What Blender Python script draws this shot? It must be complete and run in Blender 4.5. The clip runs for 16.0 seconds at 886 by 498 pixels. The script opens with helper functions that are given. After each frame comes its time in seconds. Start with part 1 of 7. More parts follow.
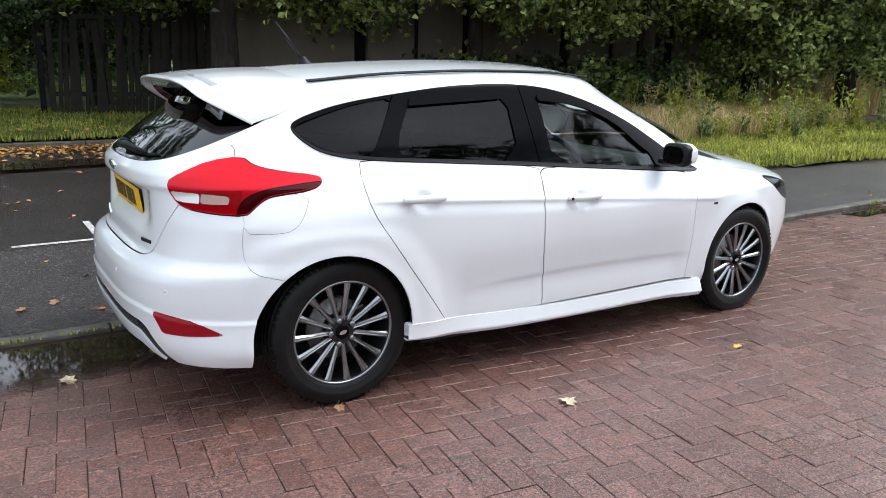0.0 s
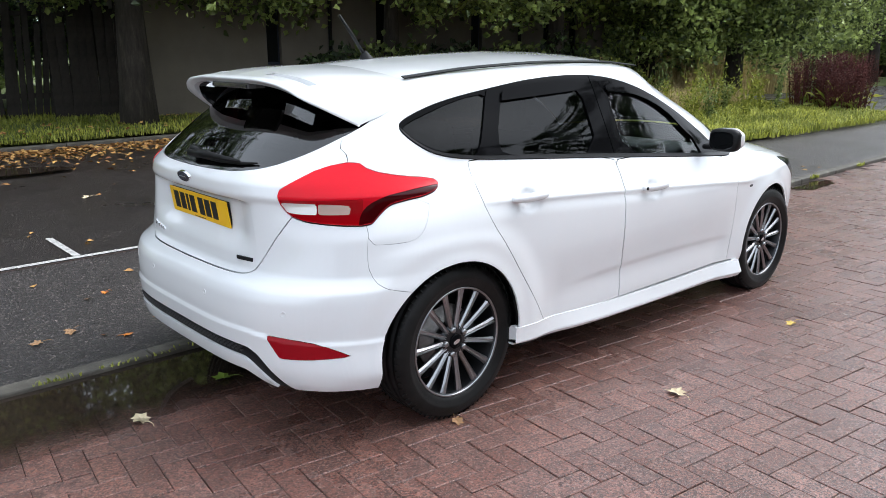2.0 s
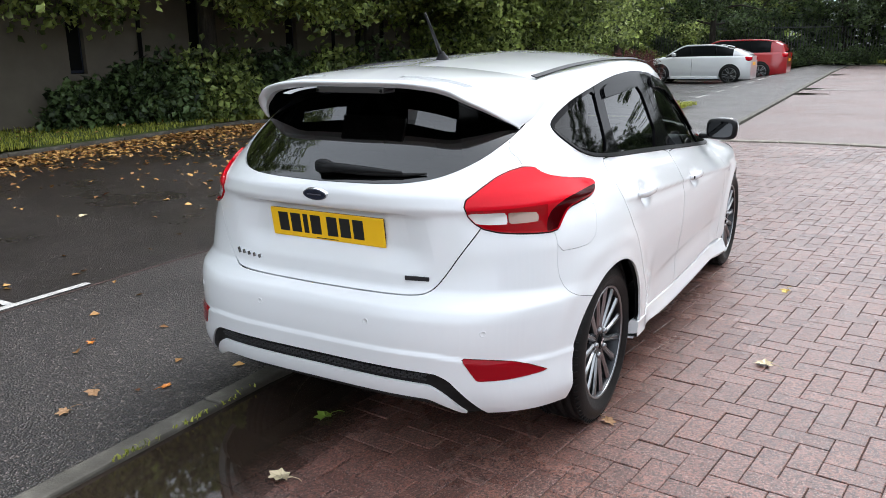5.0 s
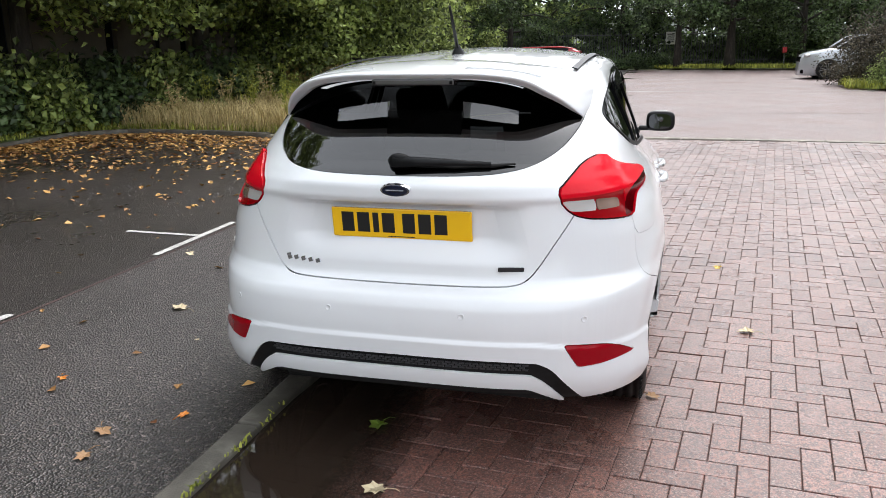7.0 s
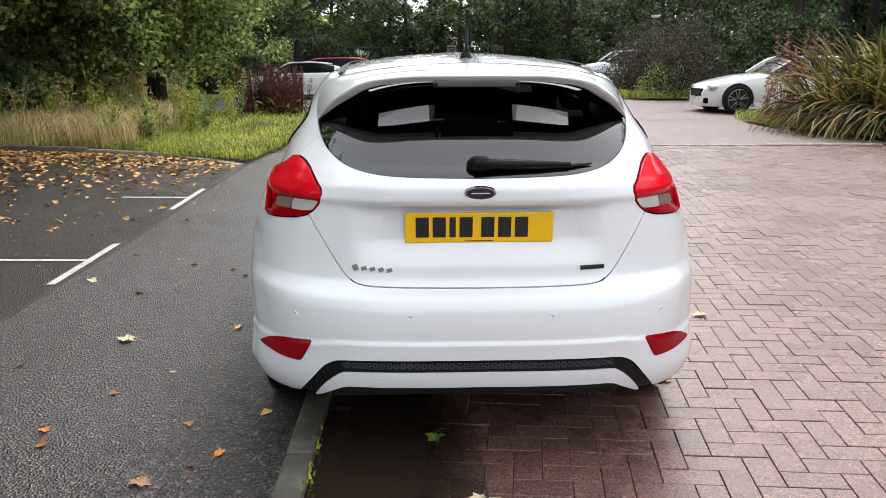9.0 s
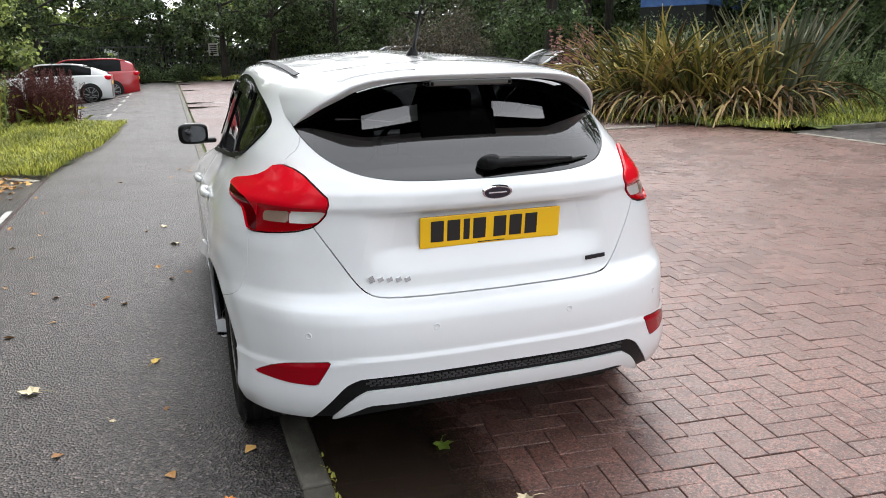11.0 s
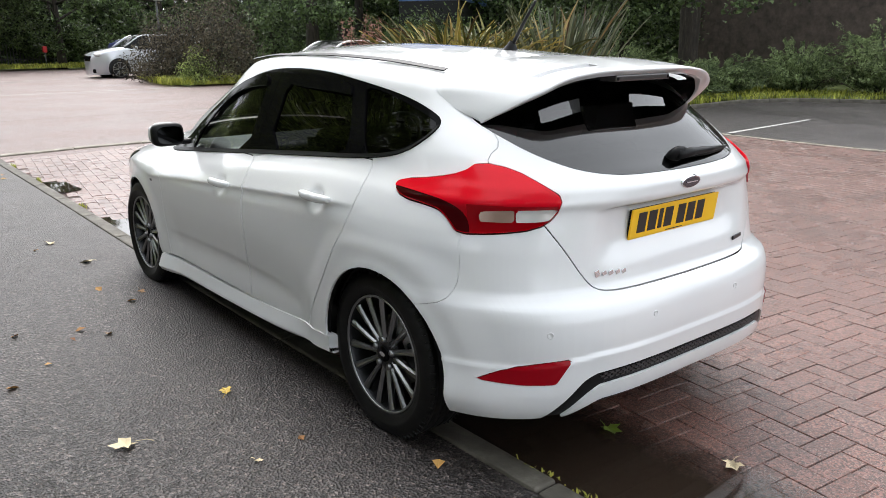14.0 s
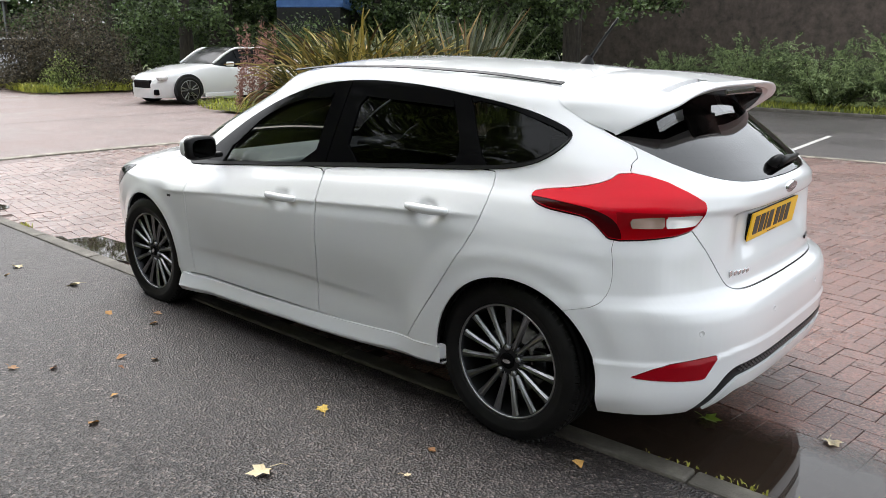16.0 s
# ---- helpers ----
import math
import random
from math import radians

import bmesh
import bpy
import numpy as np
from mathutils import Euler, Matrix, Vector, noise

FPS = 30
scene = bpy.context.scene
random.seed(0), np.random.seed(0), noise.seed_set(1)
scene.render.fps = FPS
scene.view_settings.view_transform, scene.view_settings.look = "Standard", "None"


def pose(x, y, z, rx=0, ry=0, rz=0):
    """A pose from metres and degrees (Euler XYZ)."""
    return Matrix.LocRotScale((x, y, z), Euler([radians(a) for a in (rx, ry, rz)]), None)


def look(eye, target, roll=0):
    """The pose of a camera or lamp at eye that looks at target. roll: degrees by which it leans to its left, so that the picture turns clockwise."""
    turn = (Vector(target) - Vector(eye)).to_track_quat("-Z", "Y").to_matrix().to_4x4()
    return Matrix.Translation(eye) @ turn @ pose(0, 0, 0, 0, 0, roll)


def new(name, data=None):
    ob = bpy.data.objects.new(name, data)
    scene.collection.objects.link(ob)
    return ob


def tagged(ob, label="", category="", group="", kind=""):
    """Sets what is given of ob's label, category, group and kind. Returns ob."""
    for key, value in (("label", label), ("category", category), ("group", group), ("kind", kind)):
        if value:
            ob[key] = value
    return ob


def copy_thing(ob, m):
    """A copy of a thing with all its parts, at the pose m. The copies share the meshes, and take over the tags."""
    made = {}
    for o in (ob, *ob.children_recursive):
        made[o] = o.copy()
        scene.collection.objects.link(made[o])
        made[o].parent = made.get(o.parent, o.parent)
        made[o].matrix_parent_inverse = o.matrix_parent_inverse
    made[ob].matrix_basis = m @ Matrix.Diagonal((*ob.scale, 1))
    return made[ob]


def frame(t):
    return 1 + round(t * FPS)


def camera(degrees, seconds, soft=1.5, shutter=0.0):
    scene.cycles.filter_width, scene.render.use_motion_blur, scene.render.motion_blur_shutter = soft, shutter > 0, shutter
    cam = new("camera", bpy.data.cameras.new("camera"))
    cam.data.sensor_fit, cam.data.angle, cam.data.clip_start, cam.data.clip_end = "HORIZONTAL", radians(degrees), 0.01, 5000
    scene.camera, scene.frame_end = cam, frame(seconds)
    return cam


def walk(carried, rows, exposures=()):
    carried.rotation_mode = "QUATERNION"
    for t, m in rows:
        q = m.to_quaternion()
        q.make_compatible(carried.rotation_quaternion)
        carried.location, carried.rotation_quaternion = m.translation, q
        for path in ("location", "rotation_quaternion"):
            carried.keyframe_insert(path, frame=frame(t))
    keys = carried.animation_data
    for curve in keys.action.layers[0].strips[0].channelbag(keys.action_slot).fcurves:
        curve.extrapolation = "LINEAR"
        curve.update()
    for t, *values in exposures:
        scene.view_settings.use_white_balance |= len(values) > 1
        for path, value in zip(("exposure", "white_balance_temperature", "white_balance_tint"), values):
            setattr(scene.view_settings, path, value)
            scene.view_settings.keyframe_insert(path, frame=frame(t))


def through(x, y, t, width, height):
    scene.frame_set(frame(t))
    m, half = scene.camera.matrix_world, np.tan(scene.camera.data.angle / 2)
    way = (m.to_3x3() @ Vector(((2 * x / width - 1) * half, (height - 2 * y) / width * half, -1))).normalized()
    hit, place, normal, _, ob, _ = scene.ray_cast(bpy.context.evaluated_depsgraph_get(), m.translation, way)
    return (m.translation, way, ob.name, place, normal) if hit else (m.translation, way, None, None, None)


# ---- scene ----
cam = camera(59.2, 16.0, .75)
PATH = [
    (0, (-1.388, -3.75, 1.483), (-0.33, -2.123, 0.999), 1.4),
    (0.5, (-1.549, -3.559, 1.49), (-0.428, -1.978, 0.997), 1.3),
    (1, (-1.771, -3.403, 1.5), (-0.59, -1.868, 1.0), 0.9),
    (1.5, (-1.931, -3.253, 1.488), (-0.689, -1.768, 0.985), 0.5),
    (2, (-2.072, -3.035, 1.484), (-0.77, -1.603, 0.979), 0.2),
    (2.5, (-2.254, -2.841, 1.484), (-0.891, -1.468, 0.974), 0.0),
    (3, (-2.44, -2.678, 1.49), (-1.017, -1.368, 0.979), -0.2),
    (3.5, (-2.535, -2.457, 1.467), (-1.045, -1.225, 0.955), -0.3),
    (4, (-2.628, -2.212, 1.48), (-1.073, -1.064, 0.968), -0.4),
    (6.5, (-3.237, -1.122, 1.44), (-1.403, -0.487, 0.954), -1.0),
    (7, (-3.267, -0.849, 1.423), (-1.394, -0.345, 0.937), -0.8),
    (7.5, (-3.351, -0.559, 1.392), (-1.442, -0.188, 0.924), -0.2),
    (8, (-3.36, -0.299, 1.384), (-1.429, -0.07, 0.917), -0.1),
    (8.5, (-3.329, -0.056, 1.388), (-1.386, 0.028, 0.924), -0.0),
    (9, (-3.351, 0.194, 1.396), (-1.406, 0.145, 0.933), -0.2),
    (9.5, (-3.332, 0.386, 1.399), (-1.398, 0.195, 0.927), -0.8),
    (12, (-2.899, 1.525, 1.422), (-1.162, 0.656, 0.943), -1.0),
    (12.5, (-2.770, 1.804, 1.426), (-1.089, 0.832, 0.940), -0.8),
    (13, (-2.640, 2.011, 1.437), (-1.017, 0.954, 0.939), -0.8),
    (13.5, (-2.461, 2.186, 1.451), (-0.895, 1.052, 0.943), -0.7),
    (14, (-2.329, 2.399, 1.454), (-0.818, 1.194, 0.943), -0.7),
    (14.5, (-2.199, 2.619, 1.464), (-0.742, 1.349, 0.952), -0.6),
    (15, (-2.007, 2.769, 1.455), (-0.609, 1.431, 0.948), -0.5),
    (15.5, (-1.830, 2.917, 1.472), (-0.494, 1.515, 0.973), -0.3),
    (16, (-1.681, 3.155, 1.487), (-0.411, 1.692, 0.990), -0.1),
]
walk(cam, [(t, look(eye, target, roll)) for t, eye, target, roll in PATH], [(0, .81, 6050, 10), (4, .87, 6100, 10), (8, .98, 6500, 12), (16, 1.1, 6550, 11)])

# ---- sky and sun: an overcast late-summer day ----
SUN_HEIGHT, SUN_TURN = 54, 110
world = bpy.data.worlds.new("overcast")
scene.world = world
world.use_nodes = True
wn = world.node_tree
sky = wn.nodes.new("ShaderNodeTexSky")
sky.sky_type, sky.sun_disc = "NISHITA", False
sky.sun_elevation, sky.sun_rotation = radians(SUN_HEIGHT), radians(SUN_TURN)
sky.air_density, sky.dust_density, sky.ozone_density = 1.0, 5.0, 1.0
grey = wn.nodes.new("ShaderNodeHueSaturation")
grey.inputs["Saturation"].default_value = 0.22
wn.links.new(sky.outputs[0], grey.inputs["Color"])
cloud = wn.nodes.new("ShaderNodeMix")
cloud.data_type, cloud.inputs[0].default_value = "RGBA", .62
cloud.inputs[7].default_value = (7.0, 7.5, 8.0, 1)
wn.links.new(grey.outputs[0], cloud.inputs[6])
wn.links.new(cloud.outputs[2], wn.nodes["Background"].inputs[0])
wn.nodes["Background"].inputs[1].default_value = 0.157
sun = new("sun", bpy.data.lights.new("sun", "SUN"))
sun.data.energy, sun.data.angle, sun.data.color = 1.05, radians(30), (1, .97, .93)
sun.matrix_world = look((0, 0, 30), Vector((0, 0, 30)) - Vector((math.sin(radians(SUN_TURN)) * math.cos(radians(SUN_HEIGHT)), math.cos(radians(SUN_TURN)) * math.cos(radians(SUN_HEIGHT)), math.sin(radians(SUN_HEIGHT)))))

# ---- curves and shapes ----
def smooth(a, b, x):
    t = np.clip((np.asarray(x, float) - a) / (b - a), 0, 1)
    return t * t * (3 - 2 * t)


def curve(knots, x):
    """A smooth monotone curve through (x, value) knots."""
    k = np.array(knots, float)
    kx, ky = k[:, 0], k[:, 1]
    h = np.diff(kx)
    d = np.diff(ky) / h
    m = np.zeros(len(kx))
    m[0], m[-1] = d[0], d[-1]
    for i in range(1, len(kx) - 1):
        if d[i - 1] * d[i] > 0:
            w1, w2 = 2 * h[i] + h[i - 1], h[i] + 2 * h[i - 1]
            m[i] = (w1 + w2) / (w1 / d[i - 1] + w2 / d[i])
    x = np.clip(np.asarray(x, float), kx[0], kx[-1])
    i = np.clip(np.searchsorted(kx, x) - 1, 0, len(h) - 1)
    t = (x - kx[i]) / h[i]
    return ((2 * t ** 3 - 3 * t ** 2 + 1) * ky[i] + (t ** 3 - 2 * t ** 2 + t) * h[i] * m[i]
            + (3 * t ** 2 - 2 * t ** 3) * ky[i + 1] + (t ** 3 - t ** 2) * h[i] * m[i + 1])


# The hatchback's shape: half width, tail and nose by level, and the fall of the roof.
HALF = [(.15, .87), (.25, .89), (.4, .897), (.55, .902), (.68, .907), (.745, .905), (.79, .893), (.84, .872), (.89, .845), (.93, .815), (.965, .793), (1.05, .762), (1.2, .705), (1.3, .665), (1.35, .64), (1.385, .605), (1.405, .53), (1.425, .41), (1.443, .23), (1.45, .1), (1.455, .001)]
TAIL = [(.15, -.66), (.2, -.72), (.26, -.768), (.33, -.79), (.4, -.797), (.5, -.805), (.56, -.802), (.605, -.785), (.632, -.745), (.66, -.718), (.75, -.712), (.87, -.716), (.915, -.722), (.94, -.736), (.975, -.735), (1.01, -.71), (1.06, -.655), (1.1, -.62), (1.2, -.545), (1.3, -.45), (1.35, -.4), (1.41, -.34), (1.455, -.3)]
NOSE = [(.15, 3.4), (.3, 3.5), (.5, 3.55), (.65, 3.52), (.75, 3.45), (.8, 3.36), (.85, 3.2), (.9, 2.95), (.95, 2.74), (1.0, 2.65), (1.1, 2.45), (1.2, 2.22), (1.3, 2.0), (1.41, 1.78), (1.455, 1.7)]
FALL = [(-.8, .2), (-.6, .13), (-.3, .078), (0, .048), (.2, .032), (.6, .011), (1.0, 0), (1.3, .004), (1.6, .022), (1.75, .04), (2, .05)]
WAIST = [(-.8, .04), (0, .052), (.2, .055), (1.1, 0), (2.3, -.075), (2.6, -.05), (3.5, 0)]
POWER = [(.15, 3.7), (.6, 3.6), (.85, 3.2), (1.1, 3.0), (1.455, 2.8)]


def half_width(x, z):
    lift = curve(WAIST, x) * smooth(.62, .85, z) * (1 - smooth(1.05, 1.3, z))
    w = curve(HALF, z - lift)
    doors = smooth(.42, .6, x) * (1 - smooth(2.0, 2.2, x))
    fold = .40 + .02 * np.sin((x - .55) * 2.0)
    w = w - doors * (.022 * (1 - smooth(.36, .62, z)) + .005 * smooth(.55, 1.0, x) * (1 - smooth(fold - .004, fold + .032, z)) * smooth(fold - .13, fold - .01, z))
    crease = curve([(-.3, .9), (.1, .875), (1.3, .795), (2.3, .72), (2.8, .68)], x)
    run = smooth(.0, .3, x) * (1 - smooth(2.25, 2.45, x))
    w = w + run * .012 * np.where(z > crease, np.exp(-np.abs(z - crease) / .06), np.exp(-np.abs(z - crease) / .009))
    for cx in (0, 2.648):
        r = np.hypot(x - cx + (.055 if cx < 1 else 0), z - .307)
        if cx < 1:
            w = w + (.014 * (1 - smooth(.44, .56, r)) + .006 * np.exp(-((r - .36) / .03) ** 2)) * smooth(.2, .3, z) * (1 - smooth(.72, .82, z))
        else:
            w = w + .016 * np.exp(-((r - .36) / .05) ** 2) * smooth(.2, .3, z) * (1 - smooth(.7, .78, z))
    return w


XC = .3


def shell(theta, level):
    """A point of the left half: theta runs from the tail's middle (0) by the flank (1 to 2) to the nose's middle (3)."""
    n = curve(POWER, level)
    xr, xf = curve(TAIL, level), curve(NOSE, level)
    a = np.clip(theta, 0, 1) * math.pi / 2
    nf = 4.2 - 1.2 * smooth(.74, .86, level)
    u = np.clip(theta - 2, 0, 1)
    s = u * (2 - u)
    x = np.where(theta <= 1, XC - (XC - xr) * np.cos(a) ** (2 / n), np.where(theta <= 2, XC + (theta - 1) * .7, 1 + (xf - 1) * s))
    taper = np.where(theta <= 1, np.sin(a) ** (2 / n), np.where(theta <= 2, 1, np.maximum(1 - s ** nf, 0) ** (1 / nf)))
    z = level - curve(FALL, x) * smooth(1.02, 1.4, level)
    y = half_width(x, level) * taper
    # the recess round the number plate
    dent = smooth(.70, .80, z) * (1 - smooth(.903, .922, z)) * (1 - smooth(.30, .47, y)) * (x < -.3)
    lip = (1 - smooth(.448, .458, z + .03 * smooth(.45, .75, y))) * (x < -.3)
    flare = .02 * smooth(.42, .27, z) * smooth(.45, .75, y) * (x < -.3)
    return x + .04 * dent - .008 * lip, y + .004 * lip * (y > .3) + flare, z


def ground_z(x, y):
    """Height of the ground: the site rises gently ahead of the car and towards the trees."""
    x, y = np.asarray(x, float), np.asarray(y, float)
    dip = 1 - .92 * smooth(13, 24, x) * smooth(1.5, 4.5, y)
    return dip * (.011 * np.clip(x, -2, 34) * smooth(-.5, 6, np.abs(x)) + .012 * np.clip(y - .7, 0, 12))


def paving_z(x, y):
    return ground_z(x, y) - .045 * smooth(-2.2, .55, y)


def asphalt_z(x, y):
    return ground_z(x, y) - .016 + .046 * smooth(.7, 2.2, y)

# ---- materials ----
def material(name, colour=(.5, .5, .5), rough=.5, metal=0, coat=0, spec=.5):
    m = bpy.data.materials.new(name)
    m.use_nodes = True
    p = m.node_tree.nodes["Principled BSDF"]
    p.inputs["Base Color"].default_value = (*colour, 1)
    p.inputs["Roughness"].default_value = rough
    p.inputs["Metallic"].default_value = metal
    p.inputs["Coat Weight"].default_value = coat
    p.inputs["Coat Roughness"].default_value = .04
    p.inputs["Specular IOR Level"].default_value = spec
    return m


def node(m, kind, **values):
    n = m.node_tree.nodes.new(kind)
    for key, value in values.items():
        n.inputs[key.replace("_", " ")].default_value = value
    return n


def link(m, a, b):
    m.node_tree.links.new(a, b)


def principled(m):
    return m.node_tree.nodes["Principled BSDF"]


def coords(m, space="Object"):
    return m.node_tree.nodes.new("ShaderNodeTexCoord").outputs[space]


def noise_of(m, scale, detail=4, rough=.55, space="Object", vector=None):
    n = node(m, "ShaderNodeTexNoise", Scale=scale, Detail=detail, Roughness=rough)
    link(m, vector or coords(m, space), n.inputs["Vector"])
    return n.outputs["Fac"]


def ramp(m, value, *stops):
    r = m.node_tree.nodes.new("ShaderNodeValToRGB")
    e = r.color_ramp.elements
    while len(e) < len(stops):
        e.new(.5)
    for el, (at, c) in zip(e, stops):
        el.position, el.color = at, (*c, 1)
    link(m, value, r.inputs["Fac"])
    return r.outputs["Color"]


def grey_ramp(m, value, a, va, b, vb):
    return ramp(m, value, (a, (va,) * 3), (b, (vb,) * 3))


def mixed(m, fac, a, b, mode="MIX"):
    n = m.node_tree.nodes.new("ShaderNodeMix")
    n.data_type, n.blend_type = "RGBA", mode
    for sock, v in ((n.inputs[0], fac), (n.inputs[6], a), (n.inputs[7], b)):
        if isinstance(v, (int, float)):
            sock.default_value = v
        elif isinstance(v, tuple):
            sock.default_value = (*v, 1)
        else:
            link(m, v, sock)
    return n.outputs[2]


def bump(m, height, strength=.3, distance=.01):
    b = node(m, "ShaderNodeBump", Strength=strength, Distance=distance)
    link(m, height, b.inputs["Height"])
    link(m, b.outputs[0], principled(m).inputs["Normal"])


def colour_in(m, out):
    link(m, out, principled(m).inputs["Base Color"])


def rough_in(m, out):
    link(m, out, principled(m).inputs["Roughness"])


def random_of(m):
    return m.node_tree.nodes.new("ShaderNodeObjectInfo").outputs["Random"]


def island_of(m):
    return m.node_tree.nodes.new("ShaderNodeNewGeometry").outputs["Random Per Island"]


def glass(name, tint, rough=.01, ior=1.36):
    """A tinted pane: see-through by its tint, with a mirror gloss that grows at grazing angles."""
    m = bpy.data.materials.new(name)
    m.use_nodes = True
    t = m.node_tree
    t.nodes.remove(t.nodes["Principled BSDF"])
    clear = node(m, "ShaderNodeBsdfTransparent", Color=(*tint, 1))
    gloss = node(m, "ShaderNodeBsdfGlossy", Color=(1, 1, 1, 1), Roughness=rough)
    fres = node(m, "ShaderNodeFresnel", IOR=ior)
    mix = t.nodes.new("ShaderNodeMixShader")
    link(m, fres.outputs[0], mix.inputs[0])
    link(m, clear.outputs[0], mix.inputs[1])
    link(m, gloss.outputs[0], mix.inputs[2])
    link(m, mix.outputs[0], t.nodes["Material Output"].inputs["Surface"])
    return m


def make_paint():
    m = material("white_car_paint", (.76, .77, .78), .32, 0, 1.0)
    n = noise_of(m, 3.0, 3)
    colour_in(m, mixed(m, n, (.735, .75, .765), (.785, .79, .795)))
    rough_in(m, grey_ramp(m, noise_of(m, 40, 2), .3, .29, .7, .34))
    return m


def make_paver(pick):
    m = material("wet_block_paving", (.2, .1, .09), .5, 0, 0, .4)
    at = m.node_tree.nodes.new("ShaderNodeNewGeometry").outputs["Position"]
    tone = ramp(m, pick(m), (0, (.175, .07, .05)), (.3, (.235, .098, .072)), (.6, (.285, .124, .092)), (.85, (.215, .102, .08)), (1, (.33, .156, .12)))
    grain = noise_of(m, 85, 5, .8, vector=at)
    tone = mixed(m, grey_ramp(m, grain, .465, 0, .54, .92), tone, (.026, .013, .011))
    blotch = noise_of(m, 22, 4, .7, vector=at)
    tone = mixed(m, grey_ramp(m, blotch, .44, 0, .66, .6), tone, (.055, .03, .026))
    fleck = noise_of(m, 125, 3, .6, vector=at)
    tone = mixed(m, grey_ramp(m, fleck, .575, 0, .63, .7), tone, (.38, .26, .22))
    stain = noise_of(m, 1.1, 6, .62, vector=at)
    tone = mixed(m, grey_ramp(m, stain, .45, 0, .72, .45), tone, (.06, .034, .03))
    colour_in(m, tone)
    bump(m, grain, .7, .005)
    p = principled(m)
    p.inputs["Coat Weight"].default_value = .75
    p.inputs["Coat IOR"].default_value = 1.4
    link(m, grey_ramp(m, stain, .35, .34, .7, .2), p.inputs["Coat Roughness"])
    film = node(m, "ShaderNodeBump", Strength=.8, Distance=.004)
    link(m, noise_of(m, 48, 4, .7, vector=at), film.inputs["Height"])
    link(m, film.outputs[0], p.inputs["Coat Normal"])
    return m


def make_asphalt(name, lo, hi, wet):
    m = material(name, lo, .5, 0, 0, .55)
    at = coords(m)
    grit = node(m, "ShaderNodeTexVoronoi", Scale=100.0)
    link(m, at, grit.inputs["Vector"])
    split = m.node_tree.nodes.new("ShaderNodeSeparateColor")
    link(m, grit.outputs["Color"], split.inputs[0])
    mid = tuple((p + q) / 2 for p, q in zip(lo, hi))
    shade = ramp(m, split.outputs[0], (0, tuple(p * .4 for p in lo)), (.5, lo), (.74, mid), (.92, hi), (1, tuple(q * 2.6 for q in hi)))
    shade = mixed(m, .2, shade, ramp(m, noise_of(m, 240, 2, .6), (.35, lo), (.7, hi)))
    patch = noise_of(m, .7, 5, .6)
    shade = mixed(m, grey_ramp(m, patch, .4, 0, .7, .4), shade, tuple(c * .6 for c in lo))
    colour_in(m, shade)
    rough_in(m, grey_ramp(m, patch, .35, wet + .2, .68, wet))
    bump(m, grit.outputs["Distance"], .9, .008)
    return m


def make_kerb(light=1.0):
    m = material("worn_concrete", (.2, .18, .15), .7)
    a = ramp(m, noise_of(m, 6, 6, .65), (.3, (.045 * light, .04 * light, .032 * light)), (.55, (.1 * light, .09 * light, .073 * light)), (.75, (.19 * light, .175 * light, .145 * light)))
    colour_in(m, mixed(m, grey_ramp(m, noise_of(m, 120, 2), .5, 0, .7, .4), a, (.09, .085, .07)))
    bump(m, noise_of(m, 90, 4, .7), .5, .006)
    return m


def make_leafy(name, dark, light, rough=.45, through=.25, clump=0.0):
    """Leaves that differ one by one and, with clump, spray by spray; dark clumps put shade between sprays into the
    colour.
    """
    m = material(name, dark, rough, 0, 0, .3)
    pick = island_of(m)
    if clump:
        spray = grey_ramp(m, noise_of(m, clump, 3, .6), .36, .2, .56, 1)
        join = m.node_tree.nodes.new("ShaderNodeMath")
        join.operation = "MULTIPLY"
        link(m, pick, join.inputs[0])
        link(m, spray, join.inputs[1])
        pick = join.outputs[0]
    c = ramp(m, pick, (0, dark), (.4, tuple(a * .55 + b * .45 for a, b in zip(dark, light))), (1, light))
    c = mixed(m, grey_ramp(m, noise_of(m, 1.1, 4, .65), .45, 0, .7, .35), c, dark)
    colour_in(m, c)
    t = m.node_tree
    tr = node(m, "ShaderNodeBsdfTranslucent")
    link(m, c, tr.inputs["Color"])
    mix = node(m, "ShaderNodeMixShader", Fac=through)
    link(m, principled(m).outputs[0], mix.inputs[1])
    link(m, tr.outputs[0], mix.inputs[2])
    link(m, mix.outputs[0], t.nodes["Material Output"].inputs["Surface"])
    return m


def make_bark():
    m = material("tree_bark", (.09, .07, .055), .9)
    n = node(m, "ShaderNodeTexNoise", Scale=9.0, Detail=6.0, Roughness=.7)
    mp = node(m, "ShaderNodeMapping", Scale=(1.6, 1.6, .35))
    link(m, coords(m), mp.inputs["Vector"])
    link(m, mp.outputs[0], n.inputs["Vector"])
    colour_in(m, ramp(m, n.outputs["Fac"], (.3, (.012, .010, .008)), (.55, (.04, .032, .025)), (.75, (.085, .072, .056))))
    bump(m, n.outputs["Fac"], .9, .03)
    return m


def make_grime(name, lo, hi, scale, rough, depth=.004, strength=.4, spec=.5):
    m = material(name, lo, rough, 0, 0, spec)
    colour_in(m, ramp(m, noise_of(m, scale, 6, .62), (.3, lo), (.72, hi)))
    bump(m, noise_of(m, scale * 14, 4, .6), strength, depth)
    return m


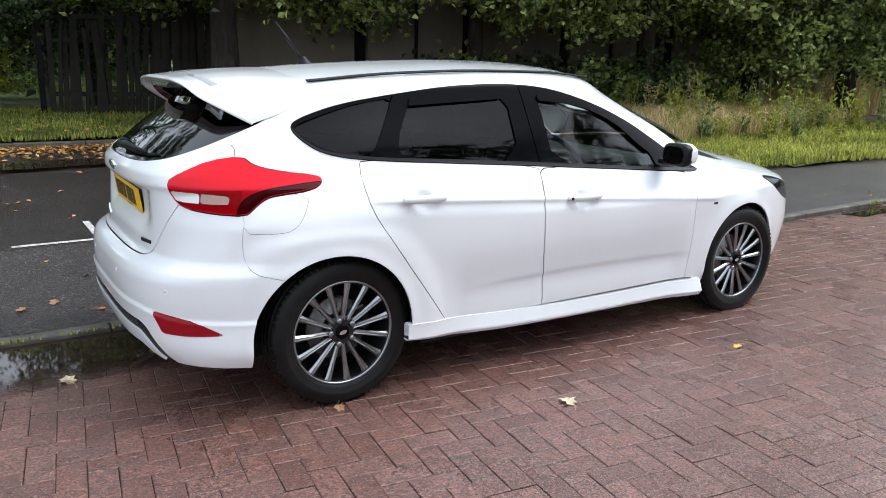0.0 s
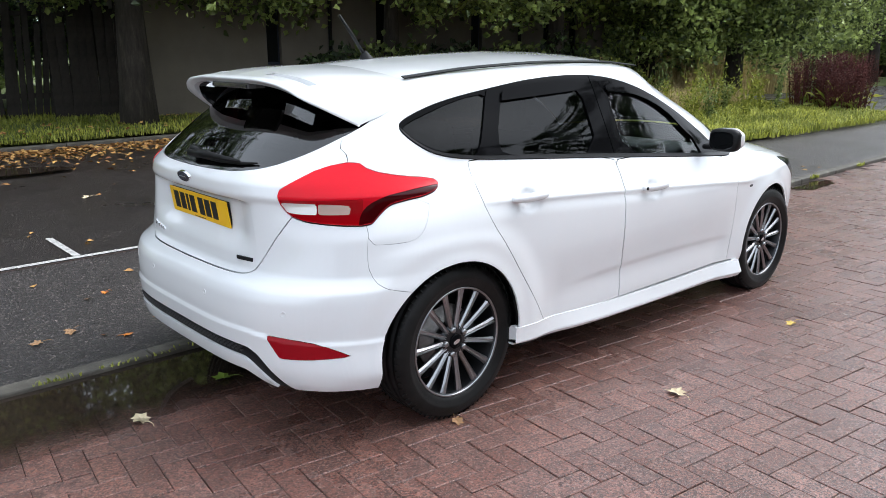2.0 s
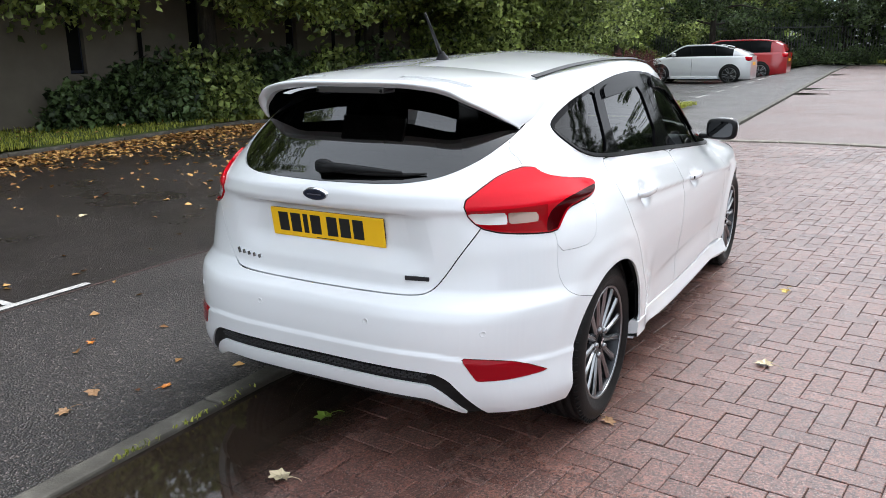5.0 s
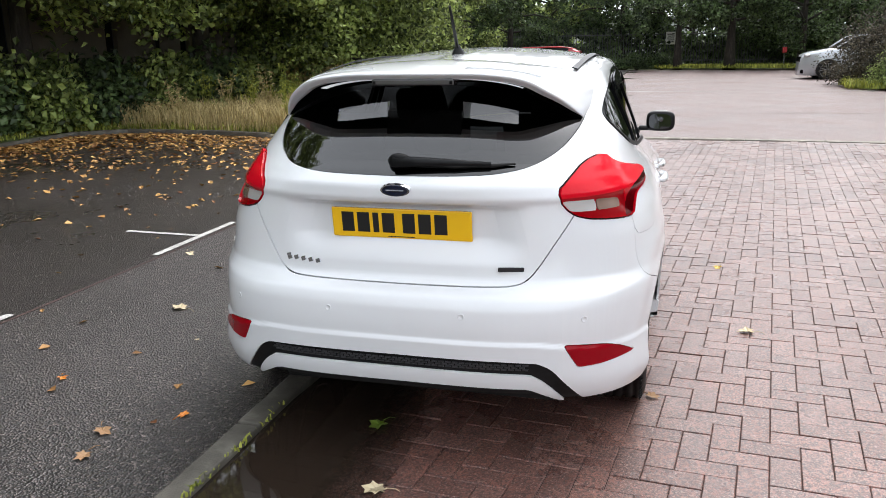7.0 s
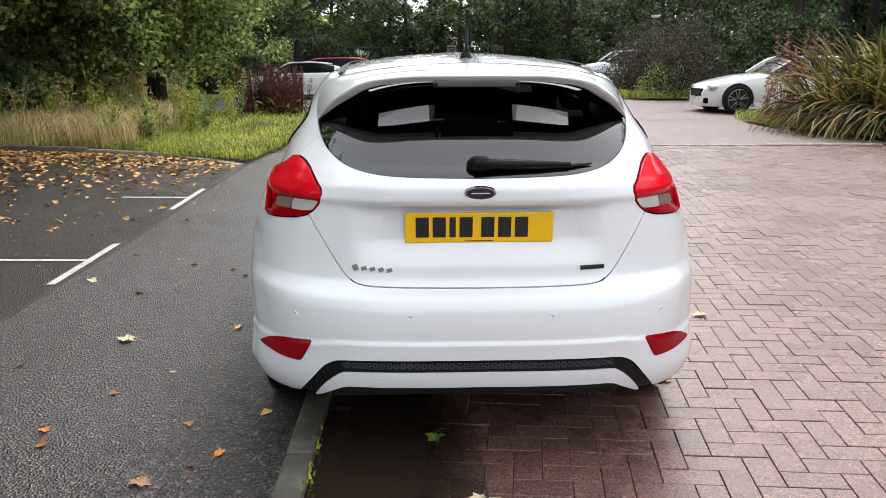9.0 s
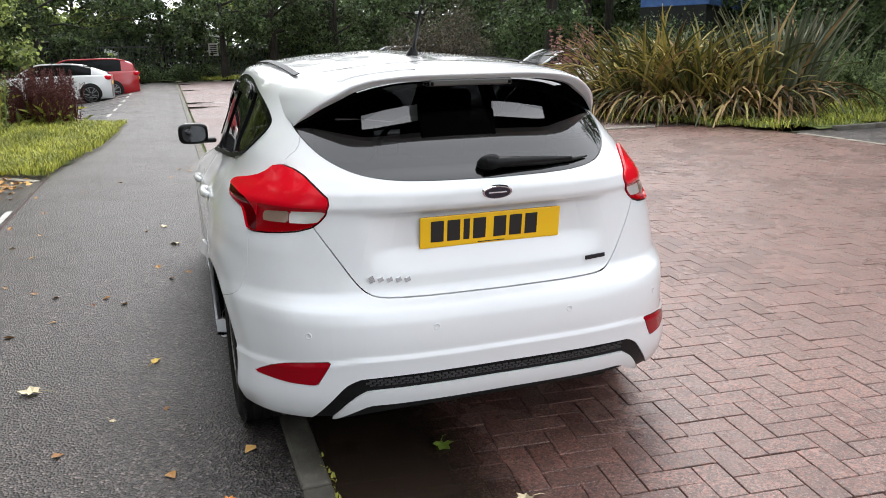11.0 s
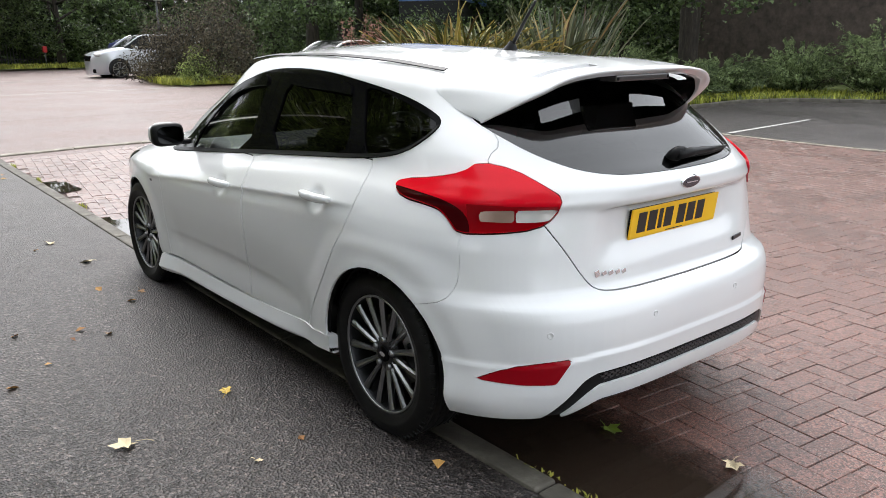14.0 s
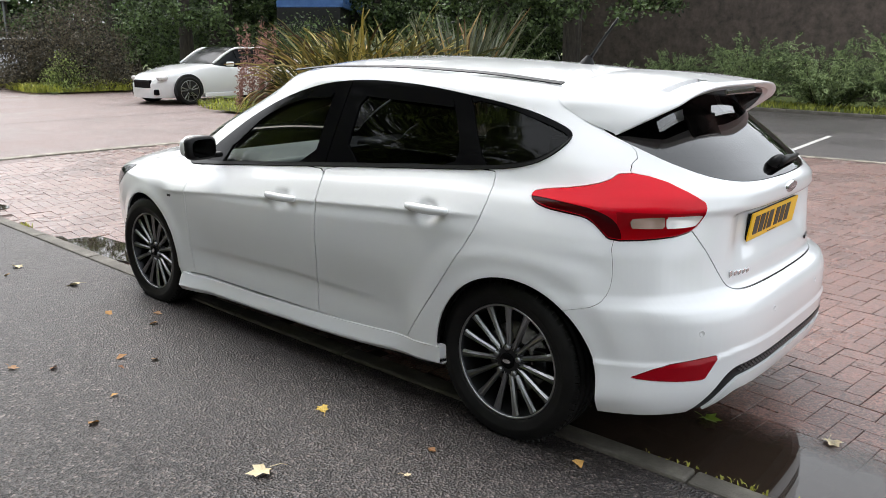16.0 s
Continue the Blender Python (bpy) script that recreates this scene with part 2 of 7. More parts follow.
PAINT = make_paint()
GLOSS_BLACK = material("gloss_black_trim", (.004, .004, .0045), .06, 0, 0, .04)
TRIM_BLACK = make_grime("black_plastic", (.004, .004, .0045), (.011, .011, .0115), 30, .4, .001, .2, .2)
GRILLE = material("satin_black_mesh", (.035, .035, .037), .3)
SEAM = material("dark_cavity", (.006, .006, .006), .8)
RUBBER = make_grime("tyre_rubber", (.005, .005, .005), (.013, .0125, .012), 14, .5, .002, .3, .2)
ALLOY_DARK = material("dark_grey_alloy", (.04, .041, .044), .35, .8)
ALLOY_FACE = material("polished_alloy", (.33, .335, .345), .3, 1)
STEEL = make_grime("brake_steel", (.2, .19, .18), (.4, .38, .36), 20, .4)
STEEL.node_tree.nodes["Principled BSDF"].inputs["Metallic"].default_value = .8
CHROME = material("chrome", (.75, .76, .78), .1, 1)
RED_LENS = material("red_lamp_lens", (.66, .003, .015), .12, 0, .0, .25)
# darker copy of the red lens: painted shade low down, and the rim
RED_MID = material("dark_red_lens", (.42, .002, .008), .1, 0, .0, .3)
RED_DARK = material("deep_red_lens", (.045, .0006, .002), .1, 0, .0, .3)
AMBER_LENS = material("smoky_amber_lamp_lens", (.3, .2, .16), .16, .3, .4)
CLEAR_LENS = material("clear_lamp_lens", (.62, .6, .58), .18, .3, .6)
REFLECTOR = material("dark_red_reflector", (.27, .0015, .007), .1, 0, 0, .2)
PLATE_YELLOW = material("yellow_reflective_plate", (.92, .53, .006), .4, 0, .15)
PLATE_INK = material("black_plate_ink", (.012, .012, .012), .4)
BADGE_BLUE = material("dark_blue_badge", (.004, .01, .03), .1, 0, 1.0)
GLASS_REAR = glass("privacy_glass", (.06, .064, .068), .01, 1.28)
GLASS_TAIL = glass("dark_rear_glass", (.06, .064, .068), .01, 1.75)
GLASS_FRONT = glass("clear_glass", (.6, .68, .66), .01, 1.36)
GLASS_SCREEN = glass("windscreen_glass", (.82, .88, .86))
CABIN = make_grime("charcoal_cabin_fabric", (.018, .018, .02), (.04, .04, .043), 25, .85)
CABIN_HARD = material("dark_dashboard_plastic", (.02, .02, .022), .45)
PAVER_PART = make_paver(random_of)
PAVER = make_paver(island_of)
JOINT = make_grime("dark_joint_sand", (.034, .019, .016), (.085, .05, .042), 40, .9)
ASPHALT = make_asphalt("wet_asphalt", (.014, .0115, .011), (.095, .078, .072), .3)
ASPHALT_BAYS = make_asphalt("black_wet_asphalt", (.012, .0098, .0092), (.062, .05, .045), .22)
principled(ASPHALT_BAYS).inputs["Specular IOR Level"].default_value = .3
ASPHALT_FAR = make_asphalt("red_brown_wet_tarmac", (.142, .095, .087), (.285, .2, .186), .36)
KERB = make_kerb()
KERB_PALE = make_kerb(2.6)
def make_water():
    """Murky standing water: clear over the shallow rim, opaque where it deepens towards the kerb."""
    m = material("puddle_water", (.026, .018, .013), .03, 0, 0, .5)
    at = m.node_tree.nodes.new("ShaderNodeNewGeometry").outputs["Position"]
    split = m.node_tree.nodes.new("ShaderNodeSeparateXYZ")
    link(m, at, split.inputs[0])
    wave = m.node_tree.nodes.new("ShaderNodeMath")
    wave.operation = "MULTIPLY_ADD"
    link(m, noise_of(m, 7, 4, .6, vector=at), wave.inputs[0])
    wave.inputs[1].default_value = .22
    link(m, split.outputs[1], wave.inputs[2])
    link(m, grey_ramp(m, wave.outputs[0], .13, .3, .34, .97), principled(m).inputs["Alpha"])
    return m


WATER = make_water()
LINE = make_grime("worn_white_road_paint", (.28, .27, .26), (.62, .61, .58), 22, .6)
BARK = make_bark()
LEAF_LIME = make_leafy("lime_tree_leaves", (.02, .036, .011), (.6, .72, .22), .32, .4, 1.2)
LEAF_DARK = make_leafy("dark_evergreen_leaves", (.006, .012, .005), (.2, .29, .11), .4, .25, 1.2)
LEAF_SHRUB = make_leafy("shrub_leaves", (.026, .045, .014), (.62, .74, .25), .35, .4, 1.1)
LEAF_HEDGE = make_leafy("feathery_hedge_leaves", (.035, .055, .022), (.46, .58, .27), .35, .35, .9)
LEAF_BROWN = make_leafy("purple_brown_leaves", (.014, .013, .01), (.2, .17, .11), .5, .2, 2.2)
LEAF_FALL = make_leafy("fallen_leaves", (.16, .06, .022), (.68, .4, .13), .6, .05)
LEAF_AUTUMN = make_leafy("autumn_leaves", (.2, .08, .02), (.4, .2, .06), .6, .2)
def make_strap(name, stops):
    """Strap leaves, each of its own tone, a little streaked along."""
    m = material(name, stops[0][1], .38, 0, 0, .4)
    c = ramp(m, random_of(m), *stops)
    c = mixed(m, grey_ramp(m, noise_of(m, 9, 4, .6), .42, 0, .7, .55), c, (.05, .035, .016))
    colour_in(m, c)
    return m


FLAX = make_strap("flax_blades", ((0, (.035, .05, .014)), (.3, (.09, .105, .03)), (.55, (.22, .2, .06)), (.8, (.5, .4, .1)), (1, (.62, .57, .28))))
FLAX_GREY = make_strap("grey_green_flax_blades", ((0, (.045, .06, .036)), (.5, (.11, .135, .085)), (1, (.27, .28, .18))))
FLAX_DRY = make_strap("dry_flax_blades", ((0, (.06, .034, .018)), (.4, (.18, .1, .05)), (.7, (.42, .28, .12)), (1, (.66, .5, .25))))
GRASS = make_leafy("grass_blades", (.11, .14, .02), (.68, .68, .13), .45, .35, 1.6)
GRASS_DRY = make_leafy("dry_grass_blades", (0.297, 0.223, 0.089), (0.750, 0.607, 0.305), .6, .2)
DOCK = make_leafy("rusty_dock_stems", (.035, .010, .010), (.16, .05, .04), .7, .1)
HERB = make_leafy("pink_seed_heads", (.25, .12, .1), (.42, .25, .2), .7, .2)
TURF = make_grime("mown_turf", (.035, .06, .012), (.13, .16, .035), 5, .9, .02, .7)
WALL_BEIGE = make_grime("beige_render_wall", (.12, .102, .08), (.165, .142, .11), 1.3, .9, .003, .3)
DARK_FRAME = material("dark_blue_window_frame", (.015, .018, .035), .3)
FENCE_WOOD = make_grime("weathered_dark_boards", (.01, .008, .006), (.035, .028, .022), 6, .9)
STEEL_FENCE = make_grime("galvanised_fence_steel", (.05, .055, .053), (.13, .135, .13), 8, .6)
STONE = make_grime("dark_wall_stone", (.045, .035, .03), (.13, .1, .085), 5, .9, .02, .7)
CONTAINER = make_grime("blue_container_steel", (.03, .09, .26), (.07, .16, .38), 3, .5)
CAR_SILVER = material("silver_car_paint", (.55, .57, .6), .3, .5, 1.0)
CAR_RED = material("red_car_paint", (.42, .01, .015), .3, 0, 1.0)
CAR_BLUE = material("dark_blue_car_paint", (.02, .03, .12), .3, .2, 1.0)
CAR_WHITE = material("bright_white_car_paint", (.78, .78, .78), .3, 0, 1.0)
GLASS_FAR = material("dark_car_windows", (.008, .009, .010), .12, 0, 0, .12)
SHED = make_grime("pale_metal_cladding", (.5, .52, .53), (.66, .67, .68), 2, .6)
SIGN_WHITE = material("white_sign_face", (.7, .7, .68), .5)
SMOKED = material("smoked_lamp_cover", (.05, .045, .046), .25, 0, .6)
ROOF_DARK = material("dark_carbon_roof", (.012, .012, .014), .15, 0, .6)
RED_BIN = material("red_plastic_bin", (.4, .012, .015), .4)


# ---- small builders ----
def part(name, bm, mat, parent=None, label="", smooth_angle=None):
    me = bpy.data.meshes.new(name)
    bm.to_mesh(me)
    bm.free()
    me.materials.append(mat)
    ob = new(name, me)
    if smooth_angle is not None:
        me.shade_smooth() if smooth_angle >= 180 else me.set_sharp_from_angle(angle=radians(smooth_angle))
    if parent:
        ob.parent = parent
    if label:
        tagged(ob, label)
    return ob


def sheet(name, verts, faces, mat, parent=None, label="", smooth_it=True, normals=None):
    """A mesh object from arrays of points and faces."""
    me = bpy.data.meshes.new(name)
    v = np.asarray(verts, np.float32).reshape(-1, 3)
    if isinstance(faces, np.ndarray):
        f = np.asarray(faces, np.int32)
        k = f.shape[1]
        me.vertices.add(len(v))
        me.vertices.foreach_set("co", v.ravel())
        me.loops.add(f.size)
        me.loops.foreach_set("vertex_index", f.ravel())
        me.polygons.add(len(f))
        me.polygons.foreach_set("loop_start", np.arange(0, f.size, k, dtype=np.int32))
        me.update(calc_edges=True)
    else:
        me.from_pydata(v.tolist(), [], faces)
        me.update()
    me.materials.append(mat)
    if smooth_it:
        me.shade_smooth()
    else:
        me.shade_flat()
    if normals is not None:
        me.normals_split_custom_set_from_vertices(np.asarray(normals, float).reshape(-1, 3).tolist())
    ob = new(name, me)
    if parent:
        ob.parent = parent
    if label:
        tagged(ob, label)
    return ob


def empty(name, at=(0, 0, 0), turn=0):
    e = new(name)
    e.matrix_world = pose(*at, 0, 0, turn)
    return e


def box(bm, lo, hi, bevel=0.0, segments=2, m=None):
    made = bmesh.ops.create_cube(bm, size=1)["verts"]
    c, s = (Vector(lo) + Vector(hi)) / 2, Vector(hi) - Vector(lo)
    for v in made:
        v.co = Vector((v.co.x * s.x, v.co.y * s.y, v.co.z * s.z)) + c
    if bevel:
        edges = list({e for v in made for e in v.link_edges})
        made = list({v for f in bmesh.ops.bevel(bm, geom=edges, offset=bevel, segments=segments, affect="EDGES", profile=.5)["faces"] for v in f.verts} | {v for v in made if v.is_valid})
    if m is not None:
        bmesh.ops.transform(bm, matrix=m, verts=[v for v in made if v.is_valid])
    return made


def box_bm(lo, hi, bevel=0.0, segments=2, m=None):
    bm = bmesh.new()
    box(bm, lo, hi, bevel, segments, m)
    return bm


def lathe(profile, steps=48, axis="Y"):
    """A turned body: (radius, offset along the axis) pairs."""
    bm = bmesh.new()
    rings = []
    for r, h in profile:
        ring = []
        for i in range(steps):
            a = 2 * math.pi * i / steps
            p = (r * math.cos(a), h, r * math.sin(a)) if axis == "Y" else (r * math.cos(a), r * math.sin(a), h)
            ring.append(bm.verts.new(p))
        rings.append(ring)
    for a, b in zip(rings, rings[1:]):
        for i in range(steps):
            bm.faces.new((a[i], a[(i + 1) % steps], b[(i + 1) % steps], b[i]))
    bmesh.ops.remove_doubles(bm, verts=bm.verts, dist=1e-5)
    bmesh.ops.recalc_face_normals(bm, faces=bm.faces)
    for f in bm.faces:
        f.smooth = True
    return bm


def tube(points, radii, sides=8):
    """A tapered tube along points."""
    bm = bmesh.new()
    pts = [Vector(p) for p in points]
    rings = []
    for i, p in enumerate(pts):
        d = (pts[min(i + 1, len(pts) - 1)] - pts[max(i - 1, 0)]).normalized()
        side = d.orthogonal().normalized() if abs(d.z) > .95 else d.cross(Vector((0, 0, 1))).normalized()
        up = side.cross(d)
        rings.append([bm.verts.new(p + float(radii[i]) * (math.cos(2 * math.pi * k / sides) * side + math.sin(2 * math.pi * k / sides) * up)) for k in range(sides)])
    for a, b in zip(rings, rings[1:]):
        for k in range(sides):
            bm.faces.new((a[k], a[(k + 1) % sides], b[(k + 1) % sides], b[k]))
    for ring in (rings[0], rings[-1]):
        bm.faces.new(ring)
    bmesh.ops.recalc_face_normals(bm, faces=bm.faces)
    for f in bm.faces:
        f.smooth = True
    return bm

# ---- the ground ----
def grid_sheet(name, xs, ys, height, mat, label, category, thick=.0):
    gx, gy = np.meshgrid(xs, ys, indexing="ij")
    v = np.stack([gx, gy, height(gx, gy)], -1).reshape(-1, 3)
    ny = len(ys)
    i, j = np.meshgrid(np.arange(len(xs) - 1), np.arange(ny - 1), indexing="ij")
    a = (i * ny + j).ravel()
    f = np.stack([a, a + ny, a + ny + 1, a + 1], -1)
    ob = sheet(name, v, f, mat)
    return tagged(ob, label, category, "", "structure")


def spread(lo, hi, step):
    return np.linspace(lo, hi, max(2, int(round((hi - lo) / step)) + 1))


grid_sheet("ground", np.concatenate([spread(-900, -40, 60), spread(-38, 60, 1), spread(64, 900, 60)]), np.concatenate([spread(-900, -40, 60), spread(-38, 40, 1), spread(64, 900, 60)]),
           lambda x, y: ground_z(x, y) - .075, TURF, "uneven green turf round the car park", "ground")
grid_sheet("road", spread(-25, 44, .25), spread(.708, 2.478, .25), asphalt_z, ASPHALT, "wet grey-brown asphalt lane", "road")
grid_sheet("road_bays", spread(-25, 44, .25), spread(2.478, 8.1, .4), asphalt_z, ASPHALT_BAYS, "old near-black wet asphalt of the parking bays", "road")
grid_sheet("road_far", spread(8.9, 44, .5), spread(-9.5, .56, .5), lambda x, y: ground_z(x, y) - .03 * smooth(-.9, .55, y) - .03 * smooth(9.3, 9.0, x), ASPHALT_FAR, "wet reddish tarmac forecourt beyond the paving", "road")
grid_sheet("road_side", spread(-25, 7.3, .5), spread(-16, -8.62, .5), lambda x, y: ground_z(x, y) + .0 * x, ASPHALT, "dark asphalt parking bays beside the paving", "road")
grid_sheet("paving_bed", spread(-9, 9.2, .2), spread(-8.5, .615, .15), lambda x, y: paving_z(x, y) - .006, JOINT, "dark sand bed in the paving joints", "ground")


def paver_mesh(length, width):
    """One chamfered block, top at z = 0."""
    c, h = .0022, .03
    x, y = length / 2, width / 2
    v = [(sx * (x - k), sy * (y - k), z) for k, z in ((c, 0), (0, -c), (0, -h)) for sx, sy in ((-1, -1), (1, -1), (1, 1), (-1, 1))]
    f = [(0, 1, 2, 3)]
    for r in (0, 4):
        f += [(r + i, r + 4 + i, r + 4 + (i + 1) % 4, r + (i + 1) % 4) for i in range(4)]
    return np.array(v), np.array(f)


def herringbone(x0, x1, y0, y1, w=.104, turn=-7.6):
    """Centres and turns of 200 x 100 mm blocks in a right-angled herringbone, laid slightly askew to the kerb."""
    c, s = math.cos(radians(turn)), math.sin(radians(turn))
    out = []
    r = int(max(abs(x0), x1, abs(y0)) / w * 1.3)
    for a in range(-r, r):
        for b in range(-r, r):
            k = (a + b) % 4
            if k == 0:
                u, v, t = (a + 1) * w - .519, (b + .5) * w - .644, 0
            elif k == 2:
                u, v, t = (a + .5) * w - .519, (b + 1) * w - .644, 1
            else:
                continue
            x, y = u * c - v * s, u * s + v * c
            if x0 < x < x1 and y0 < y < y1:
                out.append((x, y, t))
    return out


def lay_paving():
    rng = np.random.default_rng(4)
    pv, pf = paver_mesh(.2045, .1008)
    near, verts, faces, n = [], [], [], 0
    turn = Matrix.Rotation(radians(-7.6), 3, "Z")
    rot = np.array(turn)
    for x, y, t in herringbone(-9, 9.5, -8.42, .555):
        if x > 9.24 + .05 * y:
            continue
        if -1.1 < x < 1.1 and -3.0 < y < -.6 and len(near) < 290 and (x + 3 * y) > -8:
            near.append((x, y, t))
            continue
        p = pv if t == 0 else pv[:, [1, 0, 2]] * (1, -1, 1)
        q = p @ rot.T + (x, y, 0)
        q[:, 2] += paving_z(q[:, 0], q[:, 1]) + rng.normal(0, .0011) + (p[:, 0] * rng.normal(0, .005) + p[:, 1] * rng.normal(0, .008))
        verts.append(q)
        faces.append(pf + n)
        n += len(q)
    pave = sheet("paving", np.concatenate(verts), np.concatenate(faces), PAVER, smooth_it=False)
    tagged(pave, "wet red-brown block paving laid in herringbone", "paving", "", "structure")
    me = bpy.data.meshes.new("paver")
    me.from_pydata(pv.tolist(), [], pf.tolist())
    me.materials.append(PAVER_PART)
    for x, y, t in near:
        ob = new("paver", me)
        slope = math.degrees(math.atan(float(paving_z(x, y + .05) - paving_z(x, y - .05)) / .1))
        ob.matrix_world = Matrix.Translation((x, y, float(paving_z(x, y)) + rng.normal(0, .0012))) @ pose(0, 0, 0, slope + rng.normal(0, .25), rng.normal(0, .25), 0) @ pose(0, 0, 0, 0, 0, 90 * t - 7.6)
        ob.parent = pave


def kerb_run(name, points, width, height_of, top, label, depth=.15, length=.91, mat=None):
    """A run of separate kerb stones along a line of points."""
    pts = [Vector((*p, 0)) for p in points]
    run = empty(name)
    tagged(run, label, "kerb", "", "structure")
    rng = random.Random(len(points) * 7 + 1)
    for a, b in zip(pts, pts[1:]):
        d = b - a
        n = max(1, round(d.length / length))
        for i in range(n):
            p = a + d * ((i + .5) / n)
            bm = box_bm((-d.length / n / 2 + .004, -width / 2, -depth), (d.length / n / 2 - .004, width / 2, 0), .012, 2)
            ob = part("kerb_stone", bm, mat or KERB, run)
            z0, z1 = (float(height_of(*(a + d * (k / n)).xy)) for k in (i, i + 1))
            ob.matrix_world = pose(p.x, p.y, (z0 + z1) / 2 + top + rng.uniform(-.003, .003), rng.uniform(-.6, .6), -math.degrees(math.atan2(z1 - z0, d.length / n)), math.degrees(math.atan2(d.y, d.x)))
    return run


kerb_run("kerb_lane", [(-8, .662), (44, .662)], .106, lambda x, y: ground_z(x, y), -.004, "worn low concrete kerb between lane and paving")
kerb_run("kerb_flush", [(9.40, .55), (9.30, -2.2), (9.16, -4.4), (9.12, -7.2)], .17, lambda x, y: ground_z(x, y) - .03 * smooth(-.9, .55, y), .012, "pale flush concrete kerb across the forecourt", mat=KERB_PALE)
kerb_run("kerb_bays", [(-14, 8.2), (7.5, 8.15), (8.05, 7.6), (8.15, 6.2), (8.0, 5.0)], .12, asphalt_z, .075, "mossy concrete kerb round the parking bays")
kerb_run("kerb_bays", [(8.0, 5.0), (7.6, 3.7)], .12, asphalt_z, .05, "mossy concrete kerb sinking into the verge", mat=KERB_PALE)
kerb_run("kerb_bays", [(7.6, 3.7), (7.15, 3.0), (6.75, 2.55)], .11, asphalt_z, .02, "mossy concrete kerb sinking into the verge", mat=KERB_PALE)
kerb_run("kerb_side", [(-14, -15.9), (5.2, -15.9), (6.6, -15.0), (7.25, -13.6), (7.05, -9.3)], .12, ground_z, .08, "mossy concrete kerb before the hedge")
kerb_run("kerb_edging", [(-14, -8.52), (7.0, -8.52)], .09, ground_z, .008, "pale concrete edging between paving and asphalt", mat=KERB_PALE)


def flat_patch(name, outline, height, mat, label, category="road marking", lift=.006):
    """A thin flat piece that follows the ground."""
    pts = []
    for (ax, ay), (bx, by) in zip(outline, outline[1:] + outline[:1]):
        k = max(1, int(math.hypot(bx - ax, by - ay) / .5))
        pts += [(ax + (bx - ax) * i / k, ay + (by - ay) * i / k) for i in range(k)]
    bm = bmesh.new()
    vs = [bm.verts.new((x, y, float(height(x, y)) + lift)) for x, y in pts]
    f = bm.faces.new(vs)
    bmesh.ops.triangulate(bm, faces=[f])
    return tagged(part(name, bm, mat), label, category, "", "structure")


def bar(x0, y0, x1, y1, w):
    d = Vector((x1 - x0, y1 - y0)).normalized() * (w / 2)
    return [(x0 + d.y, y0 - d.x), (x1 + d.y, y1 - d.x), (x1 - d.y, y1 + d.x), (x0 - d.y, y0 + d.x)]


for i in range(-5, 4):
    x = -.43 + 2.43 * i
    if x < 6.6:
        flat_patch("bay_marking", bar(x, 2.56, x, 3.2, .05), asphalt_z, LINE, "short worn white bay divider on asphalt")
        flat_patch("bay_marking", bar(x - .6, 2.53, x + .5, 2.53, .055), asphalt_z, LINE, "worn white bay edge line on asphalt")
for i in range(9):
    x = 14.9 + 2.4 * i
    flat_patch("bay_marking", bar(x, 2.5, x, 3.9, .08), asphalt_z, LINE, "worn white bay divider on asphalt")
    flat_patch("bay_marking", bar(x - .5, 2.45, x + .6, 2.45, .08), asphalt_z, LINE, "worn white bay edge line on asphalt")
flat_patch("asphalt_seam", bar(-14, 2.47, 7.1, 2.47, .02), asphalt_z, JOINT, "dark joint along the bay edge", "seam", .004)
for x in (13.9,):
    flat_patch("tarmac_seam", bar(x, .4, x + .1, -7.0, .03), ground_z, JOINT, "dark joint across the tarmac", "seam", .005)
flat_patch("tarmac_line", bar(21.3, .3, 21.5, -7.0, .1), ground_z, LINE, "faint white line across the tarmac", "road marking", .006)
flat_patch("tarmac_line", bar(29.0, -1.5, 29.2, -7.0, .1), ground_z, LINE, "faint white line across the tarmac", "road marking", .006)
for x in (2.0, 4.4, -.4, -2.8):
    flat_patch("bay_marking", bar(x, -8.7, x + .15, -11.5, .08), ground_z, LINE, "worn white bay line on asphalt")


def puddle(name, cx, cy, rx, ry, z, seed, label, y_max=.607):
    """Standing water with an uneven outline, held by the kerb."""
    rng = random.Random(seed)
    ph = [rng.uniform(0, 6.28) for _ in range(4)]
    pts = []
    for k in range(72):
        a = 2 * math.pi * k / 72
        r = 1 + .07 * math.sin(3 * a + ph[0]) + .05 * math.sin(5 * a + ph[1]) + .03 * math.sin(9 * a + ph[2])
        c, s = math.cos(a), math.sin(a)
        x = cx + rx * r * math.copysign(abs(c) ** .6, c)
        y = min(cy + ry * r * math.copysign(abs(s) ** .6, s), y_max)
        pts.append((x, y))
    bm = bmesh.new()
    f = bm.faces.new([bm.verts.new((x, y, z)) for x, y in pts])
    bmesh.ops.triangulate(bm, faces=[f])
    return tagged(part(name, bm, WATER), label, "puddle", "", "structure")


puddle("puddle", -1.7, .31, 1.75, .36, -.0315, 1, "dark still puddle in the gutter by the kerb")
puddle("puddle", 4.4, .46, .8, .19, .0, 5, "small puddle in the gutter ahead of the car")
puddle("puddle", 6.6, .46, .45, .12, .031, 8, "small puddle in the gutter on the paving")
for x, rx, ry, seed in ((19.8, .35, .45, 21), (21.9, .3, .4, 22), (30.6, .4, .35, 23), (38.6, .5, .4, 24)):
    puddle("puddle", x, .2, rx, ry, float(ground_z(x, .2)) - .012, seed, "shallow dark puddle by the lane kerb")
puddle("puddle", -.9, 6.35, 1.5, .32, .135, 3, "shallow puddle on the asphalt bays", 9)

